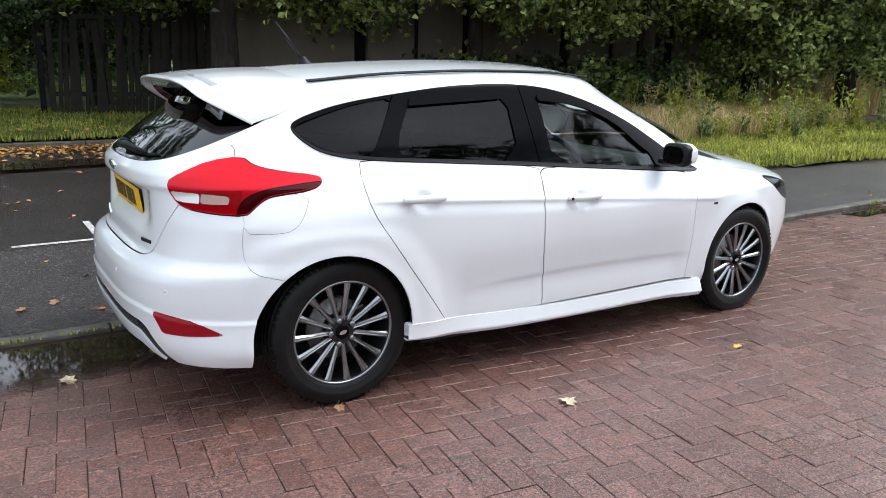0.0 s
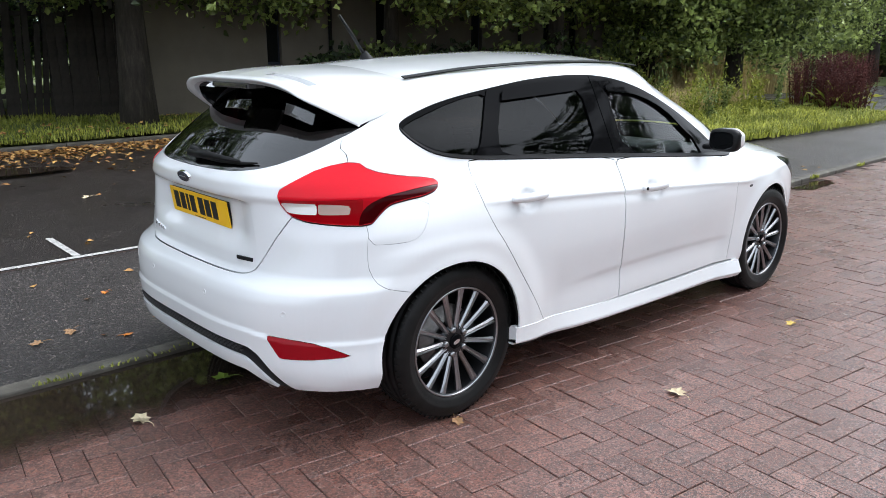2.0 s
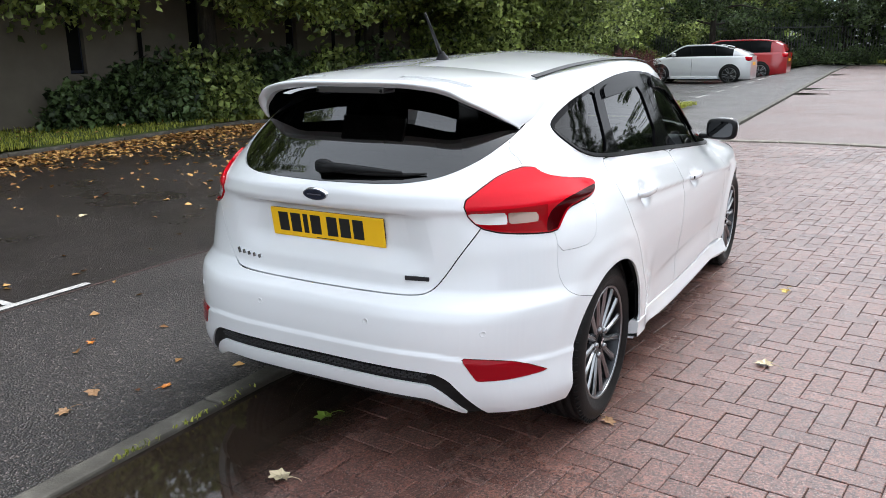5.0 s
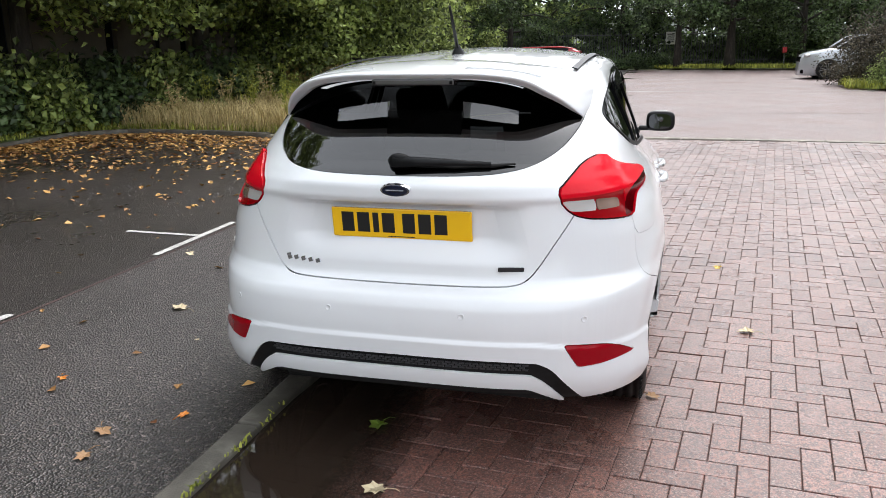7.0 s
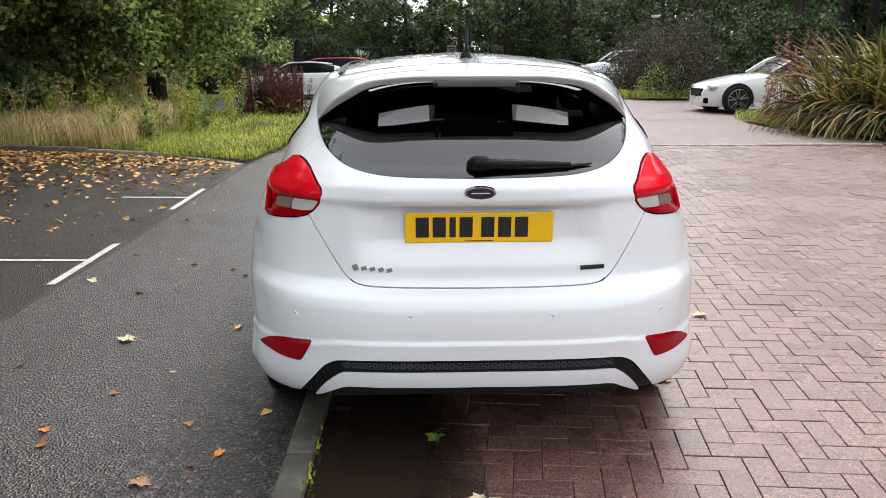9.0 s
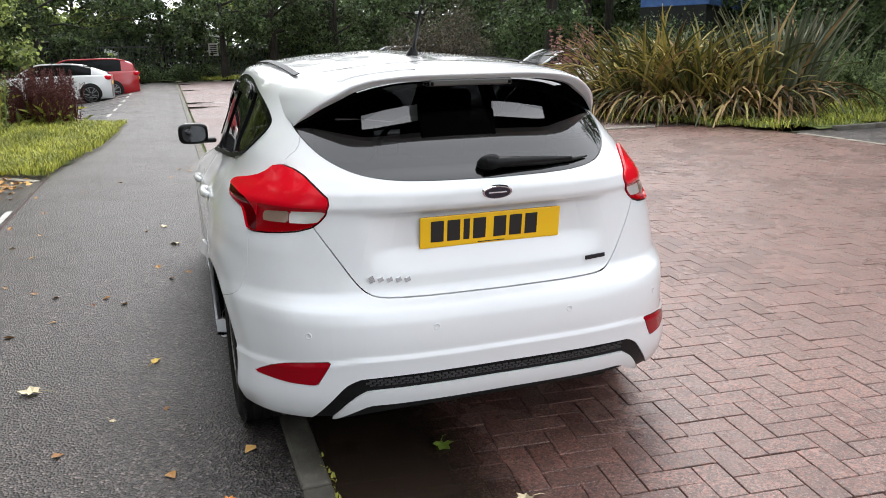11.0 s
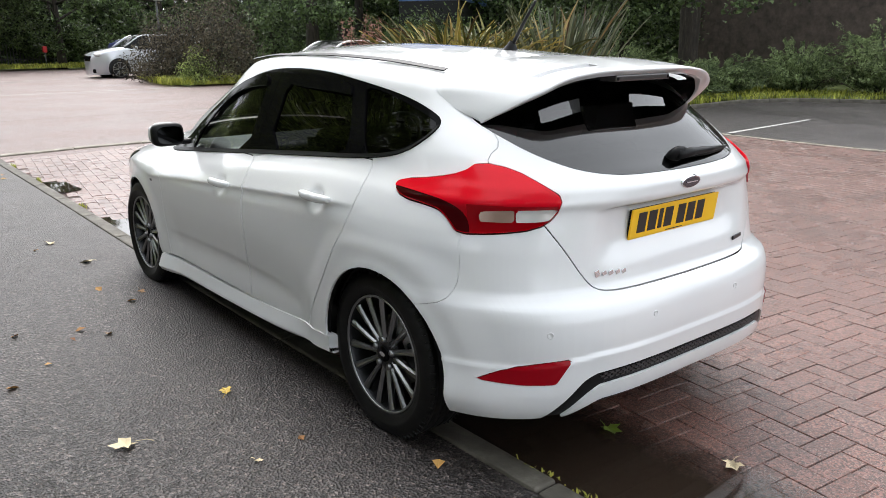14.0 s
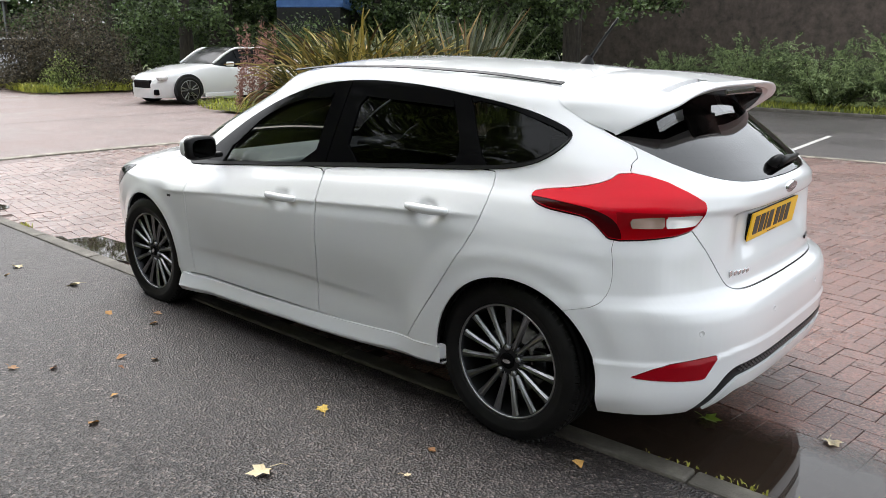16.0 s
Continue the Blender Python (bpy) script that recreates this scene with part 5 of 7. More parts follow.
def tree(x, y, height, radius, seed, label, trunk=.17, low=1.7, leaves=9000, leaf=.10, mat=None, lean=(0, 0), keep_if=None, base_lift=0.05, splits=1, autumn=0):
    """A tree: a tapered trunk with limbs and a crown of clumped leaves that hangs low."""
    rng = np.random.default_rng(seed)
    z0 = ground_at(x, y, base_lift)
    t = empty("tree", (x, y, z0))
    tagged(t, label, "tree")
    stems = []
    for k in range(splits):
        a = 2 * math.pi * k / splits + seed
        dx, dy = (.12 * splits * math.cos(a), .12 * splits * math.sin(a)) if splits > 1 else (0, 0)
        pts = [(dx * h * .8 + lean[0] * h * h + .03 * math.sin(3 * h + seed), dy * h * .8 + lean[1] * h * h + .03 * math.cos(2 * h + seed), h * height * .7) for h in np.linspace(0, 1, 9)]
        pts[0] = (pts[0][0], pts[0][1], -.15)
        rad = [trunk * (1.35 if i == 0 else 1.12 if i == 1 else 1) * (1 - .72 * i / 8) for i in range(9)]
        part("trunk", tube(pts, rad, 14), BARK, t)
        stems.append(pts)
    tips = []
    for i in range(13):
        pts = stems[i % splits]
        at = Vector(pts[min(8, 3 + i // 2)])
        a = i * 2.4 + seed
        r = radius * rng.uniform(.55, .95)
        end = at + Vector((r * math.cos(a), r * math.sin(a), rng.uniform(-.1, .35) * height * .3))
        mid = (at + end) / 2 + Vector((0, 0, .25))
        part("limb", tube([at, mid, end], [trunk * .34, trunk * .2, trunk * .06], 7), BARK, t)
        tips.append(end)
    n = leaves // 560
    u = rng.random(n) ** 1.9
    az = rng.uniform(0, 2 * math.pi, n)
    lump = 1 + .2 * np.sin(5 * az + seed) + .12 * np.sin(11 * az)
    r = radius * lump * np.sqrt(np.minimum(1, .5 + 2 * u)) * np.sqrt(1 - u ** 2.2) * rng.uniform(.08, 1, n) ** .45
    c = np.stack([r * np.cos(az), r * np.sin(az), low + (height - low) * u + .35 * np.sin(4 * az + 2 * seed) * (1 - u)], -1)
    p = clump_points(rng, clump_points(rng, c, 10, .5, .55), 56, .17, .7)
    p[:, 2] -= np.abs(rng.normal(0, .15, len(p)))
    p = p[p[:, 2] > .5]
    if keep_if is not None:
        p = p[keep_if(p[:, 0] + x, p[:, 1] + y, p[:, 2] + z0)]
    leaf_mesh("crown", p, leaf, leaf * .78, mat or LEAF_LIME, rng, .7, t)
    if autumn:
        q = clump_points(rng, c[rng.integers(0, n, autumn)], 10, .2)
        q = q[q[:, 2] < low + 1.6]
        if keep_if is not None:
            q = q[keep_if(q[:, 0] + x, q[:, 1] + y, q[:, 2] + z0)]
        leaf_mesh("autumn_leaf_cluster", q, leaf, leaf * .75, LEAF_AUTUMN, rng, .3, t)
    return t


def shrub(name, x, y, rx, ry, h, seed, label, mat, count=5000, leaf=.06, slim=.6, category="shrub", turn=0, base_lift=.05, twigs=14, up=.6):
    """A dense bush with an uneven outline: a few stems and clumped leaves."""
    rng = np.random.default_rng(seed)
    z0 = ground_at(x, y, base_lift)
    t = empty(name, (x, y, z0), turn)
    tagged(t, label, category)
    for i in range(twigs):
        a = 2.4 * i + seed
        e = Vector((rx * .8 * math.cos(a) * rng.uniform(.3, 1), ry * .8 * math.sin(a) * rng.uniform(.3, 1), h * rng.uniform(.6, 1.02)))
        part("stem", tube([(e.x * .1, e.y * .1, -.05), (e.x * .55, e.y * .55, e.z * .6), e], [.018, .012, .004], 6), BARK, t)
    n = count // 18
    d = rng.normal(size=(n, 3))
    d /= np.linalg.norm(d, axis=1)[:, None]
    d[:, 2] = np.abs(d[:, 2])
    az = np.arctan2(d[:, 1], d[:, 0])
    lump = 1 + .14 * np.sin(3 * az + seed) + .12 * np.sin(7 * az + 2 * seed) + .1 * rng.normal(size=n)
    f = rng.uniform(.3, 1, (n, 1)) ** .45
    c = d * f * np.stack([rx * lump, ry * lump, h * .93 * lump], -1) + (0, 0, .05 * h)
    p = clump_points(rng, c, 18, .13 * max(rx, h) ** .5)
    p = p[p[:, 2] > .02]
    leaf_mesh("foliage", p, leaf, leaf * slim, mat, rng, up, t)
    return t


def spray_shrub(x, y, r, h, seed, label, mat, sprays=150, per=64, leaf=.085):
    """An unclipped shrub of arching feathery sprays, each a thin stem set with narrow leaves."""
    rng = np.random.default_rng(seed)
    t = empty("hedge_shrub", (x, y, ground_at(x, y, .05)))
    tagged(t, label, "shrub")
    pts, ways = [], []
    for i in range(sprays):
        a, q = rng.uniform(0, 6.283), rng.uniform(.05, 1) ** .6
        out = np.array((math.cos(a), math.sin(a), 0))
        foot = out * r * .35 * rng.random()
        top = h * rng.uniform(.35, 1.08) * (1 - .4 * q * q)
        reach, sag = r * q * rng.uniform(.7, 1.15), rng.uniform(.05, .4)
        u = np.sort(rng.uniform(.2, 1, per))[:, None]
        line = foot + out * reach * u ** 1.3 + np.array((0, 0, 1)) * top * (1.25 * u - (.25 + sag) * u ** 3)
        tangent = np.gradient(line, axis=0)
        tangent /= np.linalg.norm(tangent, axis=1)[:, None] + 1e-6
        pts.append(line + rng.normal(0, .025, line.shape))
        ways.append(tangent + rng.normal(0, .45, line.shape))
        if i % 9 == 0:
            part("stem", tube([foot, line[per // 2], line[-1]], [.012, .007, .002], 5), BARK, t)
    leaf_mesh("foliage", np.concatenate(pts), leaf, leaf * .26, mat, rng, .5, t, np.concatenate(ways))
    return t


def blades(name, pts, height, mat, rng, label, category="grass", lean=.35, width=.006, z_of=None, parent=None):
    """A stand of grass: one narrow bent blade at each point."""
    p = np.asarray(pts, float)
    n = len(p)
    z = (asphalt_z(p[:, 0], p[:, 1]) + .0) if z_of is None else z_of(p[:, 0], p[:, 1])
    a = rng.uniform(0, 6.283, n)
    h = height * rng.uniform(.45, 1.25, n)
    w = width * rng.uniform(.7, 1.5, n)
    d = np.stack([np.cos(a), np.sin(a)], -1)
    s = np.stack([-d[:, 1], d[:, 0]], -1)
    k = lean * rng.uniform(.3, 1.6, n) * h
    base = np.concatenate([p, z[:, None]], 1)
    up = np.stack([0 * h, 0 * h, h], -1)
    side = np.concatenate([s * w[:, None], 0 * h[:, None]], 1)
    out = np.concatenate([d * k[:, None], 0 * h[:, None]], 1)
    v = np.stack([base - side, base + side, base + up * .6 + out * .35 + side * .8, base + up * .6 + out * .35 - side * .8, base + up * (1 - .25 * lean) + out * 1.1], 1).reshape(-1, 3)
    i = np.arange(n)[:, None] * 5
    f = np.concatenate([i + (0, 1, 2), i + (0, 2, 3), i + (3, 2, 4)])
    ob = sheet(name, v, f, mat, parent, "", False)
    return tagged(ob, label, category, "", "stuff")


def in_poly(pts, poly):
    return inside_of(np.asarray(pts, float), np.array(poly, float)) > 0


def scatter(rng, poly, count):
    q = np.array(poly, float)
    p = rng.uniform(q.min(0), q.max(0), (count, 2))
    return p[in_poly(p, poly)]


def mound(name, poly, top, mat, label, lift, step=.4):
    """A raised bed of earth or turf inside an outline."""
    q = np.array(poly, float)
    lo, hi = q.min(0), q.max(0)
    xs, ys = spread(lo[0], hi[0], step), spread(lo[1], hi[1], step)
    gx, gy = np.meshgrid(xs, ys, indexing="ij")
    P = np.stack([gx.ravel(), gy.ravel()], -1)
    d = inside_of(P, q)
    z = top(P[:, 0], P[:, 1]) + lift * smooth(-.1, .25, d) + .03 * np.sin(P[:, 0] * 3.1) * np.sin(P[:, 1] * 2.3) * smooth(.2, 1, d) - .05 * (d < -.05)
    ny = len(ys)
    i, j = np.meshgrid(np.arange(len(xs) - 1), np.arange(ny - 1), indexing="ij")
    a = (i * ny + j).ravel()
    f = np.stack([a, a + ny, a + ny + 1, a + 1], -1)
    f = f[(d[f] > -.01).all(1)]
    return tagged(sheet(name, np.concatenate([P, z[:, None]], 1), f, mat), label, "verge", "", "structure")


VERGE_N = [(-14, 8.26), (7.55, 8.21), (7.55, 16), (-14, 16)]
VERGE_E = [(6.85, 2.5), (7.25, 3.0), (7.68, 3.7), (8.12, 5.0), (8.22, 6.2), (8.1, 7.6), (7.56, 8.2), (7.56, 16), (14.5, 16), (14.6, 3.2), (13.8, 2.35), (12.4, 1.95), (9.6, 2.1), (8.0, 2.35)]
VERGE_S = [(7.15, -9.2), (7.35, -13.6), (6.7, -15.1), (5.3, -16.0), (-14, -16.0), (-14, -24), (28, -24), (26.5, -7.2), (23.6, -6.3), (21.3, -6.7), (21.0, -13.5), (15.4, -13.5), (15.2, -7.2), (13.4, -6.5), (11.0, -6.75), (9.3, -7.5), (7.3, -8.3)]


def lay_verges():
    rng = np.random.default_rng(9)
    mound("verge_north", VERGE_N, asphalt_z, TURF, "mown grass verge behind the parking bays", .09)
    mound("verge_east", VERGE_E, asphalt_z, TURF, "overgrown grass verge at the end of the bays", .06)
    mound("verge_south", VERGE_S, ground_z, TURF, "planted verge beside the forecourt", .07)
    top_n = lambda x, y: asphalt_z(x, y) + .08
    blades("verge_grass", scatter(rng, [(-6, 8.26), (7.5, 8.26), (7.5, 10.6), (4, 11), (4, 13.5), (-6, 13.5)], 42000), .085, GRASS, rng, "short green verge grass with fallen leaves", z_of=top_n, width=.005)
    east = scatter(rng, VERGE_E, 60000)
    east = east[east[:, 1] < 9]
    blades("verge_grass", east, .15, GRASS, rng, "rank green grass on the verge", z_of=lambda x, y: asphalt_z(x, y) + .05, lean=.7, width=.006)
    near = scatter(rng, [(6.9, 2.45), (14.4, 1.9), (14.4, 4.6), (8.0, 4.8)], 22000)
    blades("verge_grass", near, .10, GRASS, rng, "yellow-green grass spilling over the asphalt edge", z_of=lambda x, y: asphalt_z(x, y) + .04, lean=.9, width=.007)
    dry = scatter(rng, [(8.15, 4.4), (11.0, 4.6), (14.3, 5.2), (14.3, 8.6), (8.3, 8.2)], 17000)
    blades("dry_grass", dry, .42, GRASS_DRY, rng, "tall dry straw-coloured grass", z_of=lambda x, y: asphalt_z(x, y) + .05, lean=.45, width=.006)
    far = scatter(rng, [(15, 8.2), (24, 8.2), (24, 11), (15, 11)], 9000)
    blades("dry_grass", far, 1.1, GRASS_DRY, rng, "tall pale dry grass behind the bays", z_of=lambda x, y: asphalt_z(x, y), lean=.3, width=.014)
    south = scatter(rng, VERGE_S, 130000)
    south = south[(south[:, 1] > -17.6) & (south[:, 0] < 28)]
    blades("verge_grass", south, .16, GRASS, rng, "bright green grass round the planting", z_of=lambda x, y: ground_z(x, y) + .055, lean=.7, width=.008)
    edge = scatter(rng, [(22, -6.2), (27, -7.0), (27, -9), (21.3, -9)], 5000)
    blades("verge_grass", edge, .28, GRASS, rng, "lush grass below the round bush", z_of=lambda x, y: ground_z(x, y) + .04, lean=.7, width=.012)


def flax(x, y, size, count, seed, label, green=None, upright=False):
    """A flax clump: long narrow strap blades from one base, the old ones dry and drooping."""
    rng = np.random.default_rng(seed)
    z0 = float(ground_z(x, y)) + .06
    t = empty("flax_plant", (x, y, z0))
    tagged(t, label, "flax plant")
    forms = []
    for k in range(12):
        low = k % 2
        reach, rise = (rng.uniform(.55, .95), rng.uniform(.62, .85)) if low else ((rng.uniform(.15, .5), rng.uniform(1.0, 1.22)) if upright else (rng.uniform(.3, .8), rng.uniform(1.0, 1.25)))
        droop = rng.uniform(.55, .85) if low else (rng.uniform(.01, .12) if upright else rng.uniform(.15, .62))
        twist = rng.uniform(-.25, .25)
        v, f = [], []
        for i in range(9):
            u = i / 8
            cx = reach * (u ** 1.2)
            cz = rise * u - droop * u ** 3
            w = .0155 * min(1, .45 + 1.6 * u) * (1 - u ** 4) + .0012
            side = twist * u * u
            v += [(cx, side - w, cz + .006), (cx, side, cz - .006), (cx, side + w, cz + .006)]
        for i in range(8):
            for j in (0, 1):
                a = i * 3 + j
                f.append((a, a + 1, a + 4, a + 3))
        for mat in (green or FLAX, FLAX_DRY):
            me = bpy.data.meshes.new("blade")
            me.from_pydata(v, [], f)
            me.materials.append(mat)
            forms.append(me)
    for i in range(count):
        low = rng.random() < (.25 if upright else .5)
        dry = rng.random() < (.6 if low else .1)
        ob = new("blade", forms[(int(rng.integers(0, 6)) * 2 + (1 if low else 0)) * 2 + (1 if dry else 0)])
        ob.parent = t
        a = rng.uniform(0, 360)
        r = (rng.uniform(.1, .42) if low else rng.uniform(0, .34)) * size
        s = size * rng.uniform(.7, 1.12)
        ob.matrix_basis = pose(r * math.cos(radians(a)), r * math.sin(radians(a)), 0, rng.uniform(-12, 12), rng.uniform(-4, 14), a + rng.uniform(-50, 50)) @ Matrix.Diagonal((s, s * 1.15, s, 1))
    return t


def weed(x, y, h, seed, mat, label, stems=5, leaf=.06, lift=.05, spread_by=.25, per=26):
    """An upright weed: a few stems set with leaves."""
    rng = np.random.default_rng(seed)
    t = empty("weed", (x, y, ground_at(x, y, lift)))
    tagged(t, label, "weed")
    pts = []
    for i in range(stems):
        a = rng.uniform(0, 6.28)
        e = np.array((spread_by * math.cos(a) * rng.uniform(.3, 1), spread_by * math.sin(a) * rng.uniform(.3, 1), h * rng.uniform(.65, 1)))
        part("stem", tube([(0, 0, -.03), e * (.45, .45, .5), e], [.007, .005, .002], 5), mat, t)
        u = rng.uniform(.12, 1, per)
        pts.append(np.outer(u, e) * np.stack([u ** .3, u ** .3, np.ones(per)], -1) + rng.normal(0, .035 * (leaf / .06), (per, 3)))
    leaf_mesh("weed_leaves", np.concatenate(pts), leaf, leaf * .4, mat, rng, .8, t)
    return t


def dock(x, y, r, h, seed):
    """A stand of rusty dead dock: thin upright stems thick with seed."""
    rng = np.random.default_rng(seed)
    t = empty("dock_clump", (x, y, ground_at(x, y, .04)))
    tagged(t, "rust-red dead dock stems thick with seed", "weed")
    pts = []
    for i in range(90):
        a, q = rng.uniform(0, 6.28), r * math.sqrt(rng.random())
        b = np.array((q * math.cos(a), q * math.sin(a), 0))
        e = b * rng.uniform(1.0, 1.5) + (0, 0, h * rng.uniform(.6, 1.05))
        part("stem", tube([b - (0, 0, .04), (b + e) / 2, e], [.007, .005, .002], 5), DOCK, t)
        u = rng.uniform(.12, 1, 80)[:, None]
        pts.append(b + (e - b) * u + rng.normal(0, .022, (80, 3)))
    leaf_mesh("seed_spray", np.concatenate(pts), .035, .022, DOCK, rng, .2, t)
    leaf_mesh("basal_leaf", rng.normal(size=(46, 3)) * (r * .6, r * .6, .12) + (0, 0, .24), .3, .12, GRASS, rng, .9, t)


def litter():
    rng = np.random.default_rng(12)
    n = 5200
    x = rng.uniform(-8, 8.0, n)
    back = np.minimum(8.12, 8.12 - np.maximum(0, x - 7.2) * 1.2)
    y = back - np.abs(rng.exponential(.42, n))
    p = np.stack([x, y, asphalt_z(x, y) + .012 + rng.uniform(0, .02, n)], -1)
    leaf_mesh("leaf_litter", p, .085, .06, LEAF_FALL, rng, 5).update_tag()
    tagged(bpy.data.objects["leaf_litter"], "orange and brown fallen leaves along the kerb", "fallen leaves")
    m = 2600
    x = 8.0 - np.abs(rng.exponential(1.1, m))
    y = rng.uniform(2.6, 8, m)
    q = np.stack([x, y, asphalt_z(x, y) + .01], -1)
    q = q[~in_poly(q[:, :2], VERGE_E)]
    tagged(leaf_mesh("leaf_litter", q, .08, .06, LEAF_FALL, rng, 5), "brown fallen leaves at the bay end", "fallen leaves")
    k = 240
    x, y = rng.uniform(-5, 8, k), rng.uniform(.8, 8, k)
    q = np.stack([x, y, asphalt_z(x, y) + .008], -1)
    tagged(leaf_mesh("leaf_litter", q, .055, .04, LEAF_FALL, rng, 6), "scattered fallen leaves on the asphalt", "fallen leaves")
    x, y = rng.uniform(-4, 8, 160), rng.uniform(8.3, 10.2, 160)
    q = np.stack([x, y, asphalt_z(x, y) + .15], -1)
    tagged(leaf_mesh("leaf_litter", q, .08, .06, LEAF_FALL, rng, 4), "yellow leaves lying in the verge grass", "fallen leaves")


def fallen_leaf(x, y, z, size, seed, mat, label):
    """One curled leaf with lobes and a stalk."""
    rng = random.Random(seed)
    bm = bmesh.new()
    rim = []
    for k in range(14):
        a = 2 * math.pi * k / 14
        r = size * (.62 + .38 * (k % 2)) * (1 + .25 * math.cos(a)) * rng.uniform(.85, 1.1)
        rim.append(bm.verts.new((r * math.cos(a), r * math.sin(a) * .8, .25 * size * abs(math.sin(a)) ** 2 + rng.uniform(0, .12) * size)))
    c = bm.verts.new((0, 0, .02 * size))
    for i in range(14):
        bm.faces.new((c, rim[i], rim[(i + 1) % 14]))
    stalk = tube([(-size * .6, 0, .01), (-size * 1.3, size * .2, .012), (-size * 1.7, size * .5, .006)], [.0016, .0014, .001], 5)
    me = bpy.data.meshes.new("stalk")
    stalk.to_mesh(me)
    stalk.free()
    bm.from_mesh(me)
    bpy.data.meshes.remove(me)
    ob = part("fallen_leaf", bm, mat)
    ob.matrix_world = pose(x, y, z + .004, rng.uniform(-8, 8), rng.uniform(-8, 8), rng.uniform(0, 360))
    return tagged(ob, label, "leaf", "single fallen leaves")


# ---- the surroundings ----
WALL_A, WALL_B = Vector((3.35, 10.48)), Vector((13.6, 8.58))


def building():
    """The beige rendered building behind the trees, with narrow dark windows."""
    d = (WALL_B - WALL_A)
    length, turn = d.length, math.degrees(math.atan2(d.y, d.x))
    b = empty("beige_building", (WALL_A.x, WALL_A.y, .1), turn)
    tagged(b, "low beige rendered building with narrow dark windows", "building")
    slots = [(2.3, .7), (4.55, .7), (6.8, .7), (8.75, .62), (9.5, .62)]
    bm = bmesh.new()
    cuts = [0.0] + [e for x, w in slots for e in (x - .14, x + .14)] + [length]
    levels = (-.3, 1.02, 2.4, 6)
    grid = [[[bm.verts.new((u, y, z)) for z in levels] for u in cuts] for y in (0, .3)]
    for i in range(len(cuts) - 1):
        for j in range(3):
            hole = i % 2 == 1 and j == 1
            for k in (0, 1):
                a, c = grid[k][i], grid[k][i + 1]
                if not hole:
                    bm.faces.new((a[j], c[j], c[j + 1], a[j + 1]))
            if hole:
                f, g = grid
                for p, q in (((i, 1), (i, 2)), ((i + 1, 1), (i + 1, 2)), ((i, 1), (i + 1, 1)), ((i, 2), (i + 1, 2))):
                    bm.faces.new((f[p[0]][p[1]], f[q[0]][q[1]], g[q[0]][q[1]], g[p[0]][p[1]]))
    bmesh.ops.recalc_face_normals(bm, faces=bm.faces)
    part("wall", bm, WALL_BEIGE, b, "plain beige rendered wall")
    bm = box_bm((0, .3, -.3), (.3, 9, 6))
    part("end_wall", bm, WALL_BEIGE, b)
    part("end_wall", box_bm((length - .3, .3, -.3), (length, 9, 6)), WALL_BEIGE, b)
    part("back_wall", box_bm((0, 9, -.3), (length, 9.3, 6)), WALL_BEIGE, b)
    part("roof", box_bm((-.2, -.25, 6), (length + .2, 9.5, 6.25), .03), TRIM_BLACK, b)
    for x, w in slots:
        win = part("window", box_bm((x - .135, .10, 1.03), (x + .135, .16, 2.39), .01), DARK_FRAME, b, "narrow dark window frame")
        part("pane", box_bm((x - .1, .085, 1.08), (x + .1, .10, 2.34)), GLASS_FAR, win)
    for x in (3.4, 7.9):
        part("downpipe", tube([(x, -.06, -.1), (x, -.06, 6)], [.04, .04], 10), TRIM_BLACK, b)


def board_fence():
    """A leaning dark timber fence with gaps between its boards."""
    f = empty("board_fence", (0, 0, 0))
    tagged(f, "old dark timber fence with leaning uneven boards", "fence")
    rng = random.Random(3)
    a, b = Vector((.45, 12.2)), Vector((3.6, 11.55))
    d = b - a
    turn = math.degrees(math.atan2(d.y, d.x))
    n = 30
    for i in range(n):
        p = a + d * (i / (n - 1))
        h = rng.uniform(1.55, 1.95)
        w = rng.choice((.035, .045, .05, .06))
        bm = box_bm((-w, -.012, -.2), (w, .012, h), .003, 1)
        ob = part("board", bm, FENCE_WOOD, f)
        ob.matrix_basis = pose(p.x, p.y, ground_at(p.x, p.y, .06), rng.uniform(-3, 3), rng.uniform(-5, 5), turn)
    for h in (.35, 1.3, 1.72):
        ob = part("rail", box_bm((0, .015, h), (d.length, .06, h + .08), .004, 1), FENCE_WOOD, f)
        ob.matrix_basis = pose(a.x, a.y, ground_at(a.x, a.y, .06), 0, 0, turn)
    for i, mat in ((0, TRIM_BLACK), (1, STEEL_FENCE), (2, STEEL_FENCE)):
        ob = part("gate_post", box_bm((-.05, -.05, -.2), (.05, .05, 2.0), .006, 1), mat, f)
        ob.matrix_basis = pose(.32 + .17 * i, 12.5 + .9 * i, ground_at(.3, 12.5, .06))
    far = empty("board_fence", (0, 0, 0))
    tagged(far, "dark timber fence boards beside the pale wall", "fence")
    for i in range(9):
        ob = part("board", box_bm((-.075, -.012, -.2), (.075, .012, rng.uniform(1.8, 2.1)), .003, 1), FENCE_WOOD, far)
        ob.matrix_basis = pose(2.15 + .15 * i, 11.35 - .02 * i, ground_at(2.5, 11, .06), rng.uniform(-2, 2), rng.uniform(-2, 2), -4)


